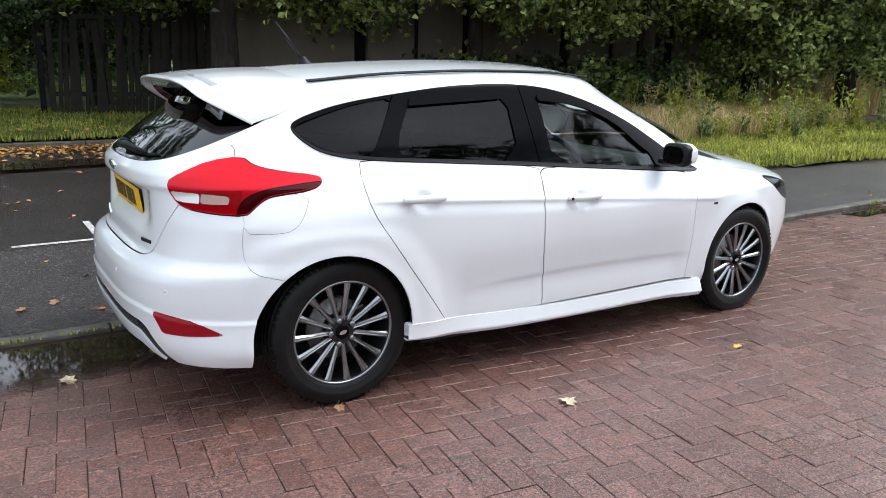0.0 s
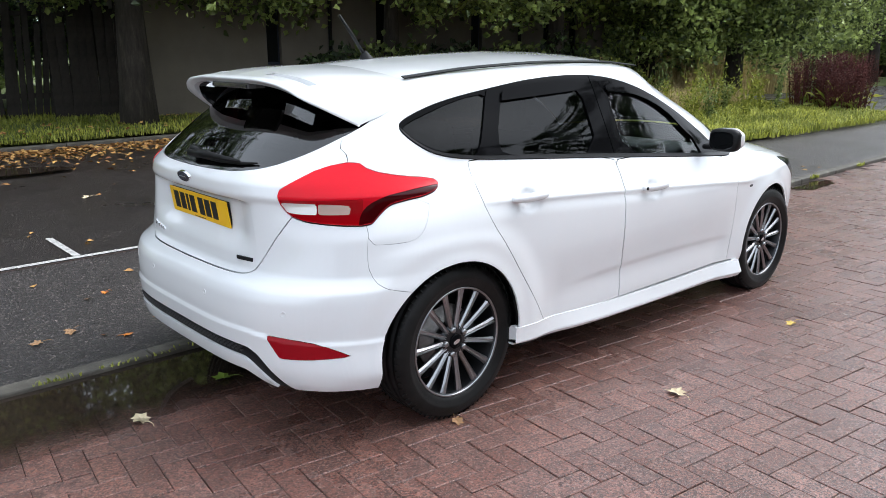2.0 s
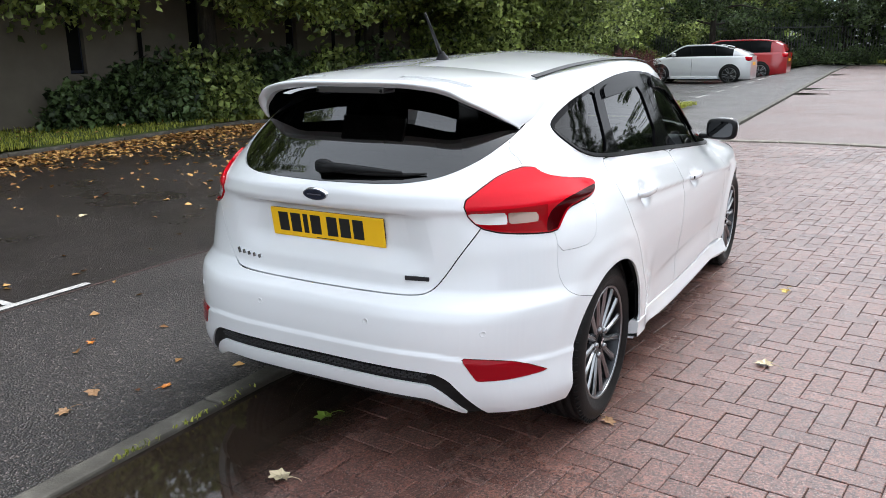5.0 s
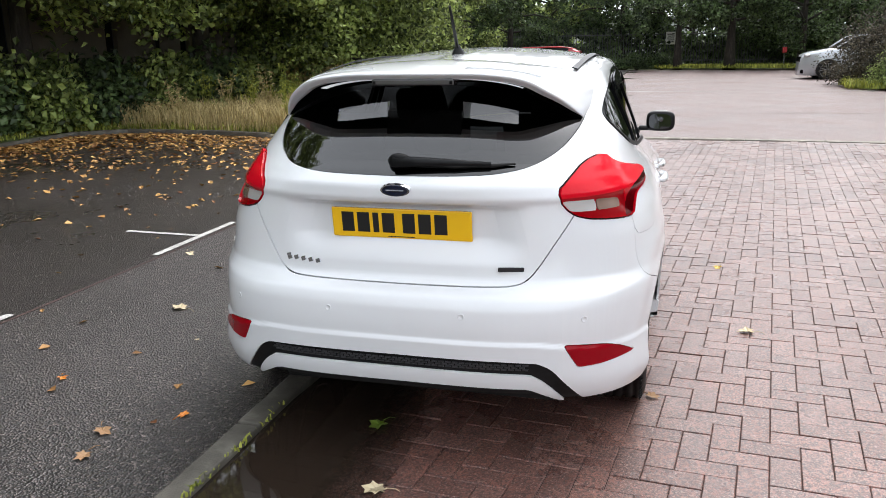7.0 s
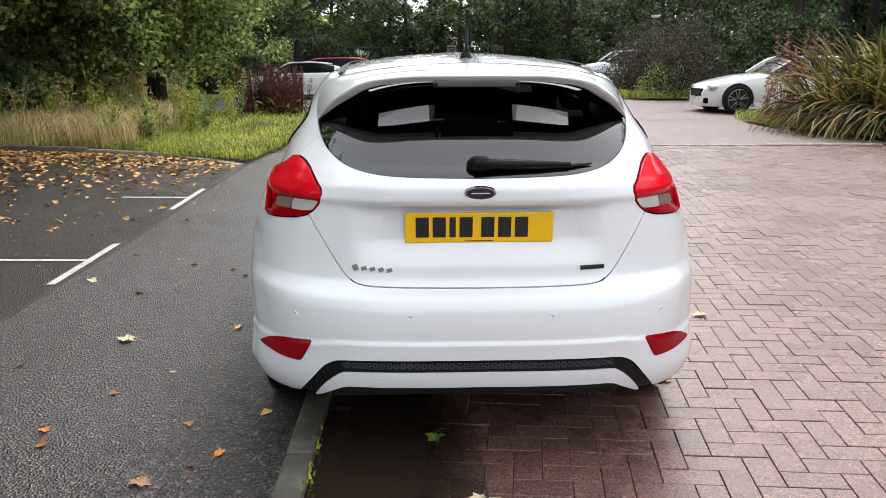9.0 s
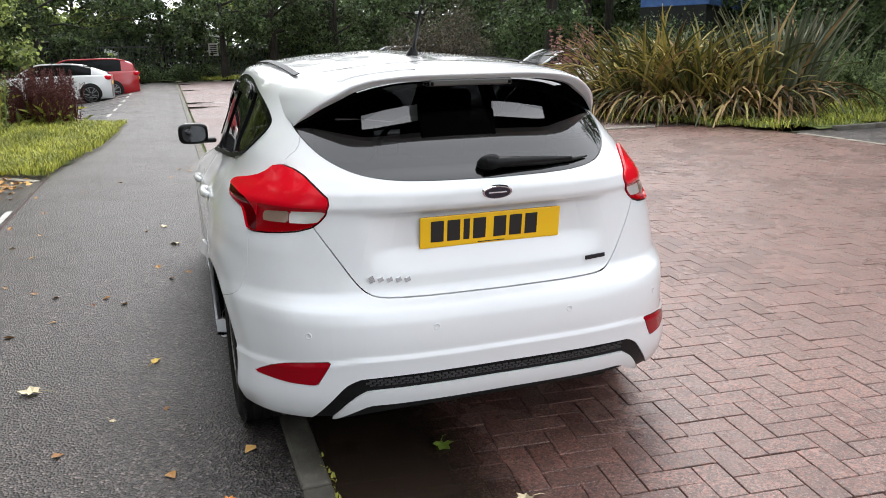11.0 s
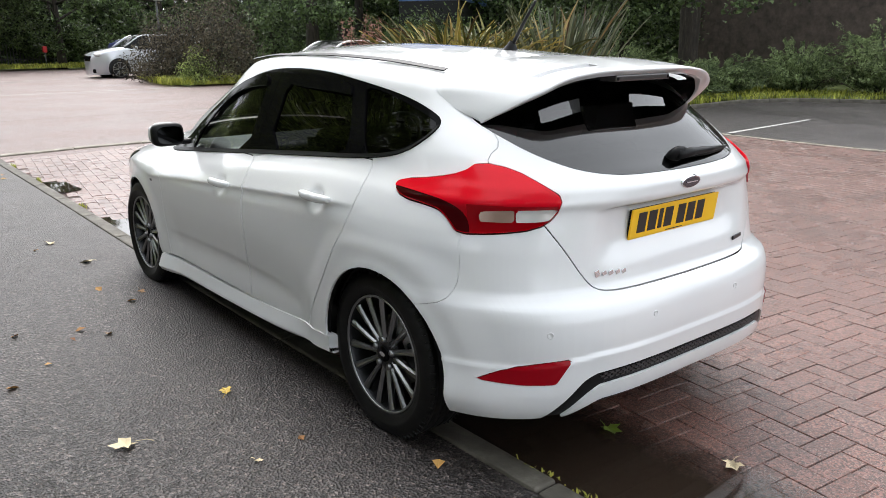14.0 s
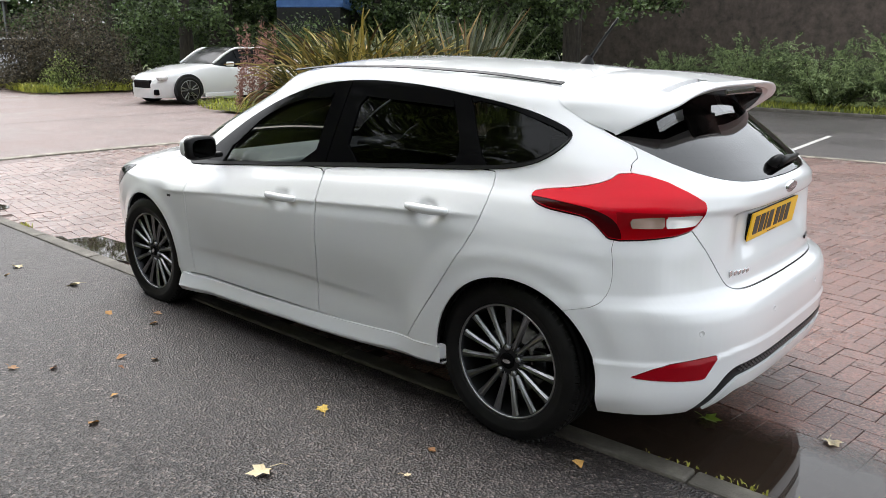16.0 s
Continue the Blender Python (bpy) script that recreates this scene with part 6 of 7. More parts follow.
def palisade(x, y0, y1, h):
    """A far steel palisade fence with a sign."""
    f = empty("palisade_fence", (x, 0, 0))
    tagged(f, "grey steel palisade fence at the end of the yard", "fence")
    z0 = float(ground_z(x, 0))
    n = int((y1 - y0) / .155)
    me = None
    for i in range(n):
        y = y0 + i * .155
        if me is None:
            bm = bmesh.new()
            box(bm, (-.008, -.034, 0), (.008, .034, h))
            for v in bm.verts:
                if v.co.z > h - .01:
                    v.co.y *= .25
            first = part("pale", bm, STEEL_FENCE, f)
            me = first.data
            first.matrix_basis = pose(0, y, z0)
        else:
            ob = new("pale", me)
            ob.parent = f
            ob.matrix_basis = pose(0, y, z0)
    for zz in (.45, h - .5):
        part("rail", box_bm((.01, y0, z0 + zz), (.05, y1, z0 + zz + .06)), STEEL_FENCE, f)
    s = empty("fence_sign", (x - .03, -1.62, z0 + 1.75))
    tagged(s, "small white notice fixed to the steel fence", "sign")
    part("panel", box_bm((-.01, -.28, -.36), (.01, .28, .36), .004, 1), SIGN_WHITE, s)
    for k in range(5):
        part("text_bar", box_bm((-.014, -.2, .2 - .11 * k), (-.0105, .2 - .05 * (k % 2), .25 - .11 * k)), PLATE_INK, s)


def stone_wall():
    """The dark stone wall behind the hedge, of coursed blocks."""
    rng = random.Random(6)
    w = tagged(empty("wall_stone", (0, -21.2, 0)), "dark coursed stone wall behind the hedge", "wall", "", "structure")
    part("core", box_bm((-22, .12, -.3), (13.5, .5, 4.6)), STONE, w)
    near, rest, z = 0, bmesh.new(), -.1
    row = 0
    while z < 4.5:
        h = rng.uniform(.24, .34)
        x = -22 + rng.uniform(0, .4)
        while x < 13.3:
            l = rng.uniform(.35, .8)
            lo, hi = (x, rng.uniform(-.03, .02), z), (min(x + l - .02, 13.4), .13, z + h - .02)
            if -4 < x < 11 and 1.2 < z < 3.6 and near < 230:
                part("stone", box_bm(lo, hi), STONE, w)
                near += 1
            else:
                box(rest, lo, hi)
            x += l
        z += h
        row += 1
    part("stone_rest", rest, STONE, w)["kind"] = "stuff"
    part("coping", box_bm((-22, -.08, 4.55), (13.5, .55, 4.75), .03), STONE, w)


def container():
    """A blue ribbed shipping container standing high behind the planting."""
    turn = -50
    c = empty("shipping_container", (23.6, -18.6, .3), turn)
    tagged(c, "bright blue ribbed steel shipping container", "container")
    L, W, z0, H = 6.1, 2.44, 2.68, 2.6
    bm = bmesh.new()
    rows = []
    n = 60
    for i in range(n + 1):
        x = -L / 2 + L * i / n
        off = (0, .0, .055, .055)[i % 4]
        rows.append([bm.verts.new((x, -W / 2 + off, z)) for z in (z0 + .15, z0 + H - .12)])
    for a, b in zip(rows, rows[1:]):
        bm.faces.new((a[0], b[0], b[1], a[1]))
    part("ribbed_side", bm, CONTAINER, c, "ribbed blue steel side")
    part("body", box_bm((-L / 2, -W / 2 + .06, z0), (L / 2, W / 2, z0 + H)), CONTAINER, c)
    for z in (z0, z0 + H - .14):
        part("rail", box_bm((-L / 2, -W / 2 - .01, z), (L / 2, -W / 2 + .06, z + .15)), CONTAINER, c)
    for x in (-L / 2, L / 2 - .12):
        part("corner_post", box_bm((x, -W / 2 - .012, z0), (x + .12, -W / 2 + .07, z0 + H)), CONTAINER, c)
    part("lower_container", box_bm((-L / 2, -W / 2 + .1, -.6), (L / 2, W / 2, z0 - .01)), SEAM, c, "dark lower container")


def parked_car(name, label, near_x, nose_y, paint, length, width, height, base, front, bonnet, scuttle, roof_a, roof_b, tail_top, shoulder, wheel_scale=1.0, far_glass=None, sign=1, lift=0.0):
    """A parked car further off, nose towards +y: a lofted body, dark windows, lamps and wheels."""
    z0 = float(asphalt_z(near_x + .9, nose_y - 2)) - .03 * (nose_y < 0) + lift
    car = empty(name, (near_x + width / 2, nose_y, z0), -90 if sign < 0 else 90)
    tagged(car, label, "car")
    h = width / 2
    top_line = [(-length, tail_top * .93), (-length + .12, tail_top), (roof_b[0] - length * 0, roof_b[1]), roof_a, scuttle, (-.55, bonnet), (-.12, bonnet - .10), (0, bonnet - .28)]
    rows = []
    st = np.linspace(-length, 0, 72)
    hood = [(-length, shoulder - .02), (-length + .3, shoulder + .03), (scuttle[0] - .5, shoulder), (scuttle[0], scuttle[1] - .02), (-.55, bonnet), (-.12, bonnet - .12), (0, bonnet - .30)]
    plan = lambda x: h * (1 - .50 * max(0, (x + .9) / .9) ** 2.2 - .18 * max(0, (-length + .6 - x) / .6) ** 2.4)
    bm = bmesh.new()
    for x in st:
        w, zs = plan(x), float(curve(hood, x))
        low = .17
        sec = [(w * .90, low), (w * .985, low + .12), (w, .52), (w * .985, zs - .10), (w * .94, zs - .025), (w * .80, zs + .005), (w * .4, zs + .02), (0, zs + .025)]
        rows.append([bm.verts.new((x, s * y, z)) for s in (1, -1) for y, z in (sec if s > 0 else sec[::-1])])
    for a, b in zip(rows, rows[1:]):
        for i in range(len(a) - 1):
            bm.faces.new((a[i], a[i + 1], b[i + 1], b[i]))
    for e in (rows[0], rows[-1]):
        bm.faces.new(e)
    bmesh.ops.remove_doubles(bm, verts=bm.verts, dist=1e-4)
    bmesh.ops.recalc_face_normals(bm, faces=bm.faces)
    for f in bm.faces:
        f.smooth = True
    part("body", bm, paint, car, "painted car body", 50)
    cab_line = [(-length + .1, shoulder + .04), (-length + .22, tail_top), roof_b, roof_a, scuttle]

    def cab_section(x, lo_t, hi_t, out):
        zr, zs, w = float(curve(cab_line, x)), float(curve(hood, x)) - .03, plan(x)
        hh = max(zr - zs, .02)
        sec = []
        for t in np.linspace(lo_t, hi_t, 9):
            y = w * (.93 - .17 * min(t, .8) ** 1.4) if t < .8 else w * (.93 - .17 * .73) * math.cos(max(t - .8, 0) / .2 * math.pi / 2)
            z = zs + hh * (.93 * t / .8 if t < .8 else .93 + .07 * math.sin((t - .8) / .2 * math.pi / 2))
            sec.append((max(y, 0) + out * (t < .99), z + out))
        return sec

    for part_name, mat, x_lo, x_hi, lo_t, hi_t, out, lab in (("glasshouse", GLASS_FAR, -length + .1, scuttle[0], 0, 1, 0, "dark windows all round"), ("roof", far_glass or paint, roof_b[0] - .35, roof_a[0] + .03, .80, 1, .006, "painted roof"), ("rear_quarter", paint, -length + .1, -length + .62, 0, 1, .006, "painted rear quarter")):
        bm = bmesh.new()
        rows = []
        for x in np.linspace(x_lo, x_hi, 30):
            sec = cab_section(x, lo_t, hi_t, out)
            rows.append([bm.verts.new((x, s * y, z)) for s in (1, -1) for y, z in (sec if s > 0 else sec[::-1])])
        for a, b in zip(rows, rows[1:]):
            for i in range(len(a) - 1):
                bm.faces.new((a[i], a[i + 1], b[i + 1], b[i]))
        bmesh.ops.remove_doubles(bm, verts=bm.verts, dist=1e-4)
        bmesh.ops.recalc_face_normals(bm, faces=bm.faces)
        for f in bm.faces:
            f.smooth = True
        part(part_name, bm, mat, car, lab, 50)
    for s in (1, -1):
        rail = []
        for x in np.linspace(roof_b[0] - .6, scuttle[0] - .02, 16):
            y, z = cab_section(x, .78, .80, .004)[-1]
            rail.append((x, s * y, z))
        part("roof_rail", tube(rail, [.028] * 16, 8), paint, car)
    # pillars
    for s in (1, -1):
        for x in (-length * .48, -length * .70):
            w = plan(x)
            zr, zs = float(curve(cab_line, x)), float(curve(hood, x))
            part("pillar", tube([(x, s * (w * .935), zs), (x + .02, s * w * .86, zs + (zr - zs) * .5), (x + .05, s * w * .79, zr - .06)], [.03, .028, .03], 8), GLASS_FAR if paint is not CAR_SILVER else paint, car)
        part("door_mirror", box_bm((scuttle[0] - .42, s * (h + .0) - .02, shoulder + .0), (scuttle[0] - .28, s * (h + .0) + .16 * s + .02, shoulder + .12), .035, 3) if s > 0 else box_bm((scuttle[0] - .42, -h - .18, shoulder), (scuttle[0] - .28, -h + .02, shoulder + .12), .035, 3), paint, car, "", 60)
        for k, x in ((0, -front), (1, -front - base)):
            bm = bmesh.new()
            bmesh.ops.create_cone(bm, cap_ends=True, segments=40, radius1=.36 * wheel_scale, radius2=.36 * wheel_scale, depth=.06, matrix=pose(x, s * (h - .022), .335 * wheel_scale, 90, 0, 0))
            bmesh.ops.bisect_plane(bm, geom=list(bm.verts) + list(bm.edges) + list(bm.faces), plane_co=(0, 0, .23), plane_no=(0, 0, -1), clear_outer=True)
            part("wheel_arch", bm, SEAM, car)
            wh = copy_thing(FAR_WHEEL, Matrix())
            wh.parent = car
            wh.matrix_basis = pose(x, s * (h - .066), .32 * wheel_scale, 0, 0, 0 if s > 0 else 180) @ pose(0, 0, 0, 0, 20 * k + 7, 0) @ Matrix.Diagonal((wheel_scale, 1, wheel_scale, 1))
        part("headlamp", box_bm((-.34, s * h * .60 - .16, bonnet - .22), (-.10, s * h * .60 + .16, bonnet - .11), .04, 3), CLEAR_LENS, car, "clear headlamp", 60)
        part("tail_lamp", box_bm((-length - .01, s * h * .72 - .17, shoulder - .17), (-length + .22, s * h * .72 + .17, shoulder - .02), .04, 3), RED_LENS, car, "red tail lamp", 60)
        part("sill", box_bm((-front - base + .42, s * h - .03, .17), (-front - .42, s * h + .012, .27), .01, 1), TRIM_BLACK if paint is CAR_SILVER else paint, car)
        part("door_seam", box_bm((-length * .49, s * h - .004, .3), (-length * .49 + .008, s * h + .003, shoulder - .1)), SEAM, car)
    part("front_grille", box_bm((-.10, -h * .42, bonnet - .40), (.012, h * .42, bonnet - .20), .03, 2), GLOSS_BLACK, car, "black front grille")
    part("lower_grille", box_bm((-.14, -h * .62, .24), (-.02, h * .62, .38), .03, 2), GLOSS_BLACK, car)
    part("number_plate", box_bm((-length - .012, -.26, shoulder - .33), (-length + .02, .26, shoulder - .22)), PLATE_YELLOW, car)
    return car


def far_wheel():
    w = empty("wheel")
    part("tyre", lathe([(.235, .08), (.25, .098), (.29, .1), (.315, .085), (.322, .05), (.322, -.08), (.25, -.1)], 48), RUBBER, w)
    part("rim", lathe([(.24, .082), (.238, .09), (.228, .088), (.215, .06), (.2, .0), (.0, -.01)], 40), SEAM, w)
    part("rim_edge", lathe([(.243, .084), (.24, .092), (.228, .09)], 40), ALLOY_FACE, w)
    first = None
    for i in range(10):
        bm = None
        if first is None:
            bm = bmesh.new()
            box(bm, (.03, .055, -.012), (.236, .085, .012), .004, 1)
            first = part("spoke", bm, ALLOY_FACE, w)
            ob = first
        else:
            ob = new("spoke", first.data)
            ob.parent = w
        ob.matrix_basis = pose(0, 0, 0, 0, 36 * i + (7 if i % 2 else -7), 0)
    part("hub", lathe([(.055, .06), (.05, .088), (.0, .09)], 20), ALLOY_DARK, w)
    return w


building()
board_fence()
palisade(46.0, -9, 14, 2.45)
stone_wall()
container()
FAR_WHEEL = far_wheel()
parked_car("coupe_car", "white sports coupe parked beyond the flax", 15.75, -6.76, CAR_WHITE, 4.6, 1.87, 1.40, 2.81, .72, .80, (-1.52, .97), (-2.3, 1.385), (-3.0, 1.38), 1.08, .90, 1.06, ROOF_DARK, 1, .03)
parked_car("hatch_car", "white compact hatchback parked in the far bays", 27.8, 7.05, CAR_WHITE, 4.06, 1.78, 1.44, 2.56, .80, .90, (-.98, .99), (-1.8, 1.41), (-2.6, 1.42), 1.12, 1.0, 1.04)
parked_car("suv_car", "silver sport utility car half hidden by a bush", 28.65, -6.05, CAR_SILVER, 4.5, 1.82, 1.66, 2.62, .88, 1.05, (-1.15, 1.16), (-1.95, 1.63), (-3.4, 1.64), 1.45, 1.08, 1.1)
parked_car("red_car", "bright red sport utility car parked behind another", 31.0, 6.6, CAR_RED, 4.45, 1.82, 1.62, 2.6, .88, 1.08, (-1.1, 1.16), (-1.9, 1.58), (-3.4, 1.6), 1.40, 1.08, 1.08)
parked_car("blue_car", "dark blue hatchback parked beyond the silver car", 33.6, -12.4, CAR_BLUE, 4.1, 1.75, 1.50, 2.5, .82, .98, (-1.0, 1.04), (-1.7, 1.47), (-3.0, 1.47), 1.3, .99, 1.0, None, -1)
for o in list(FAR_WHEEL.children_recursive) + [FAR_WHEEL]:
    bpy.data.objects.remove(o)

lay_verges()

# the trees along the bays and round the yard
behind_wall = lambda x, y, z: (y < 10.48 - .185 * (x - 3.35) - .08) | (x < 3.2) | (x > 13.7) | (z > 6.4)
tree(2.85, 9.75, 12.0, 3.7, 2, "lime tree with a dark trunk and low leafy crown", .24, 2.75, 60000, .12, keep_if=behind_wall, autumn=14)
tree(7.6, 9.05, 12.0, 3.3, 11, "lime tree close to the beige wall", .16, 2.55, 44000, .135, keep_if=behind_wall, autumn=26)
tree(11.2, 8.0, 12.0, 3.4, 5, "lime tree with hanging leafy branches", .18, 2.35, 46000, .135, keep_if=behind_wall)
tree(15.1, 8.4, 12.0, 3.6, 7, "lime tree with hanging leafy branches", .24, 1.6, 60000, .12)
tree(16.4, 6.7, 11.7, 3.0, 13, "lime tree at the end of the verge", .2, 1.8, 50000, .12)
tree(20.5, 10.4, 12.0, 3.9, 17, "dense lime tree behind the far bays", .22, 1.3, 26000, .12)
tree(25.0, 11.0, 12.0, 4.0, 19, "dense lime tree behind the far bays", .22, 1.6, 24000, .13)
tree(30.0, 11.5, 12.0, 4.2, 23, "dense lime tree behind the far bays", .22, 1.6, 22000, .14)
tree(36.0, 10.5, 12.0, 4.2, 29, "dense tree at the yard's far corner", .22, 1.5, 20000, .15)
tree(41.0, 7.0, 9, 3.6, 31, "leafy tree before the steel fence", .2, 2.6, 12000, .16, mat=LEAF_DARK)
tree(-1.2, 13.6, 12.0, 3.2, 37, "shady tree above the old fence", .18, 1.9, 42000, .10, mat=LEAF_DARK)
tree(1.6, 14.6, 12.0, 3.4, 41, "shady tree behind the old fence", .18, 1.6, 42000, .10, mat=LEAF_DARK)
tree(42.5, -2.0, 9, 3.4, 43, "tree with a dark trunk before the steel fence", .2, 2.9, 9000, .16, mat=LEAF_DARK)
tree(42.0, -4.6, 9.5, 3.6, 47, "forked tree before the steel fence", .26, 2.7, 12000, .16, mat=LEAF_DARK, splits=2)
tree(42.5, -8.2, 9, 4.0, 53, "dense tree behind the far grass", .2, 1.8, 16000, .16, mat=LEAF_DARK)
tree(41.0, -13.0, 9.5, 4.5, 59, "dense tree behind the parked cars", .2, 1.6, 18000, .17, mat=LEAF_DARK)
tree(35.0, -15.5, 15, 4.6, 61, "dark tree behind the parked cars", .25, 1.0, 22000, .15, mat=LEAF_DARK)
tree(27.5, -16.0, 15, 4.4, 67, "dark tree behind the round bush", .25, .9, 24000, .14, mat=LEAF_DARK)
tree(24.6, -12.9, 14, 3.2, 71, "dark tree behind the coupe", .25, 2.2, 16000, .13, mat=LEAF_DARK)
tree(10.2, -15.9, 12.5, 4.8, 73, "old many-stemmed tree with rough bark", .2, 3.0, 26000, .13, mat=LEAF_DARK, splits=4)
tree(14.5, -18.5, 14, 4.2, 79, "dark evergreen tree behind the planting", .25, 1.6, 26000, .13, mat=LEAF_DARK)
tree(19.5, -22.5, 13, 4.4, 89, "dark evergreen tree behind the container", .25, 1.0, 26000, .15, mat=LEAF_DARK)
tree(24.0, -22.0, 16, 4.8, 97, "dark evergreen tree behind the container", .25, .8, 24000, .17, mat=LEAF_DARK)
tree(31.5, -19.5, 16, 4.8, 101, "dark evergreen tree behind the parked cars", .25, .8, 24000, .17, mat=LEAF_DARK)
tree(39.0, -18.5, 10, 4.8, 103, "dense dark tree behind the parked cars", .25, .8, 22000, .18, mat=LEAF_DARK)
tree(47.5, -9.0, 10, 4.2, 107, "dense tree behind the steel fence", .25, .9, 16000, .2, mat=LEAF_DARK)
tree(48.5, 9.5, 10, 4.6, 109, "dense tree behind the steel fence", .25, .9, 18000, .2)
tree(43.0, 12.5, 10, 4.6, 113, "dense tree at the yard's far corner", .25, .9, 20000, .18)
tree(52.0, -3.0, 9, 3.6, 127, "tree seen above the steel fence", .25, 3.6, 7000, .2)
tree(52.0, 3.6, 9, 3.6, 131, "tree seen above the steel fence", .25, 3.2, 9000, .2)
tree(24.0, 14.5, 12.0, 5, 137, "dark tree behind the limes", .25, .8, 22000, .17, mat=LEAF_DARK)
tree(17.5, 13.5, 12.0, 4.6, 139, "dark tree behind the limes", .25, .8, 22000, .15, mat=LEAF_DARK)
tree(33.0, 16.0, 12.0, 5.5, 149, "dark tree behind the limes", .25, .8, 20000, .2, mat=LEAF_DARK)
tree(9.0, -24.5, 11, 5, 151, "dark tree behind the stone wall", .25, 3.4, 14000, .16, mat=LEAF_DARK)
tree(-7.5, 13.0, 15, 4.2, 163, "tall dark tree behind the parking bays", .22, 2.4, 42000, .15, mat=LEAF_DARK)
tree(-12.0, 12.5, 17, 4.8, 167, "tall dark tree behind the parking bays", .22, 2.2, 42000, .17, mat=LEAF_DARK)
tree(-17.5, 10.5, 17, 4.8, 173, "tall dark tree behind the parking bays", .24, 2.0, 40000, .17, mat=LEAF_DARK)
tree(46.5, 1.2, 9.5, 4.2, 179, "tree with drooping boughs above the steel fence", .2, 2.9, 14000, .17, mat=LEAF_DARK)
tree(49.5, 6.0, 10, 4.4, 181, "tree with drooping boughs behind the steel fence", .2, 2.2, 14000, .19, mat=LEAF_DARK)
tree(2.5, -25.5, 8.5, 4, 83, "dark tree behind the stone wall", .25, 3.4, 16000, .15, mat=LEAF_DARK)

# undergrowth against the beige wall and fence
for i, (x, y, r, h) in enumerate(((6.4, 9.3, .9, .95), (7.6, 8.9, 1.0, 1.1), (8.9, 8.7, 1.0, 1.1), (10.1, 8.3, 1.0, 1.1), (11.4, 8.0, 1.0, 1.05), (12.6, 7.7, .9, .95), (5.3, 9.6, .5, .6))):
    shrub("undergrowth_bush", x, y, r, r * .7, h, 100 + i, "dark leafy bush against the beige wall", LEAF_LIME if i % 2 else LEAF_DARK, 4200, .14, .8, "bush", 0, .1)
for i, (x, y, r, h) in enumerate(((17.0, 9.6, 1.4, 1.4), (19.0, 10.0, 1.4, 1.5))):
    shrub("undergrowth_bush", x, y, r, r * .8, h, 120 + i, "rough bush under the trees", LEAF_SHRUB, 3000, .09, .6, "bush")
for i in range(44):
    rng_w = random.Random(200 + i)
    x, y = rng_w.uniform(8.6, 13.4), rng_w.uniform(3.6, 8.0)
    weed(x, y, rng_w.uniform(.4, 1.1), 200 + i, (LEAF_SHRUB, GRASS, GRASS, GRASS_DRY)[i % 4], "tall leafy weed standing in the grass", 5, .075, .05, .22, 40)
dock(14.0, 3.2, .42, 1.05, 1)
dock(14.7, 3.35, .45, 1.1, 2)
dock(14.3, 3.8, .45, 1.1, 3)

# planting on the other side of the forecourt
flax(11.3, -7.75, 1.55, 290, 1, "large flax plant with arching green and straw blades")
flax(10.6, -8.1, 1.7, 300, 4, "large flax plant with arching green and straw blades")
flax(11.6, -8.9, 1.95, 300, 5, "large flax plant with arching green and straw blades")
flax(9.9, -8.6, 1.7, 300, 2, "large flax plant with yellow-edged arching blades")
flax(10.7, -9.4, 1.9, 300, 6, "large flax plant with yellow-edged arching blades")
flax(9.2, -9.25, 1.6, 280, 7, "large flax plant with arching green and straw blades")
flax(9.2, -10.0, 1.85, 240, 3, "flax plant with upright grey-green blades", FLAX_GREY, True)
for i, (x, y, h) in enumerate(((12.9, -7.2, 1.9), (12.5, -7.3, 1.6), (13.3, -7.7, 2.0), (12.3, -7.0, 1.3), (13.6, -8.2, 1.9), (12.9, -6.9, 1.2))):
    weed(x, y, h, 300 + i, HERB, "pink-brown willowherb gone to seed", 4, .07, .05, .35, 120)
shrub("round_bush", 23.4, -8.4, 1.95, 1.7, 2.6, 130, "large round bush with purple-brown leaves", LEAF_BROWN, 15000, .085, .6, "bush")
shrub("round_bush", 24.6, -7.2, 1.2, 1.1, 1.9, 131, "round bush with grey-green leaves", LEAF_BROWN, 6000, .085, .6, "bush")
shrub("dense_bush", 19.3, -14.4, 1.9, 1.7, 2.1, 134, "dense dark bush below the blue container", LEAF_DARK, 12000, .1, .6, "bush")
shrub("low_bush", 22.3, -7.4, .7, .6, .95, 132, "low green bush below the round bush", LEAF_SHRUB, 2500, .07, .6, "bush")
for i, (x, y, r, h) in enumerate(((5.8, -17.6, 1.4, 1.9), (3.9, -17.4, 1.3, 1.7), (2.2, -17.6, 1.5, 2.1), (.2, -17.5, 1.4, 2.0), (-2.0, -17.6, 1.6, 2.1), (-4.4, -17.6, 1.6, 2.0), (-7, -17.6, 1.7, 2.0), (7.6, -16.9, 1.1, 1.4), (8.6, -15.2, 1.0, 1.1), (8.7, -13.4, 1.0, 1.05), (12.3, -12.4, 1.6, 1.7), (14.6, -14.4, 1.8, 1.9), (11.3, -14.2, 1.5, 1.5))):
    spray_shrub(x, y, r * 1.05, h * 1.08, 140 + i, "unclipped shrub with fine arching sprays", LEAF_HEDGE, 190, 64, .11)
for i in range(14):
    rng_w = random.Random(400 + i)
    weed(rng_w.uniform(7.6, 9.4), rng_w.uniform(-13.8, -11.2), rng_w.uniform(.4, .8), 400 + i, LEAF_SHRUB, "leafy weed at the edge of the planting", 6, .06, .05, .25, 36)

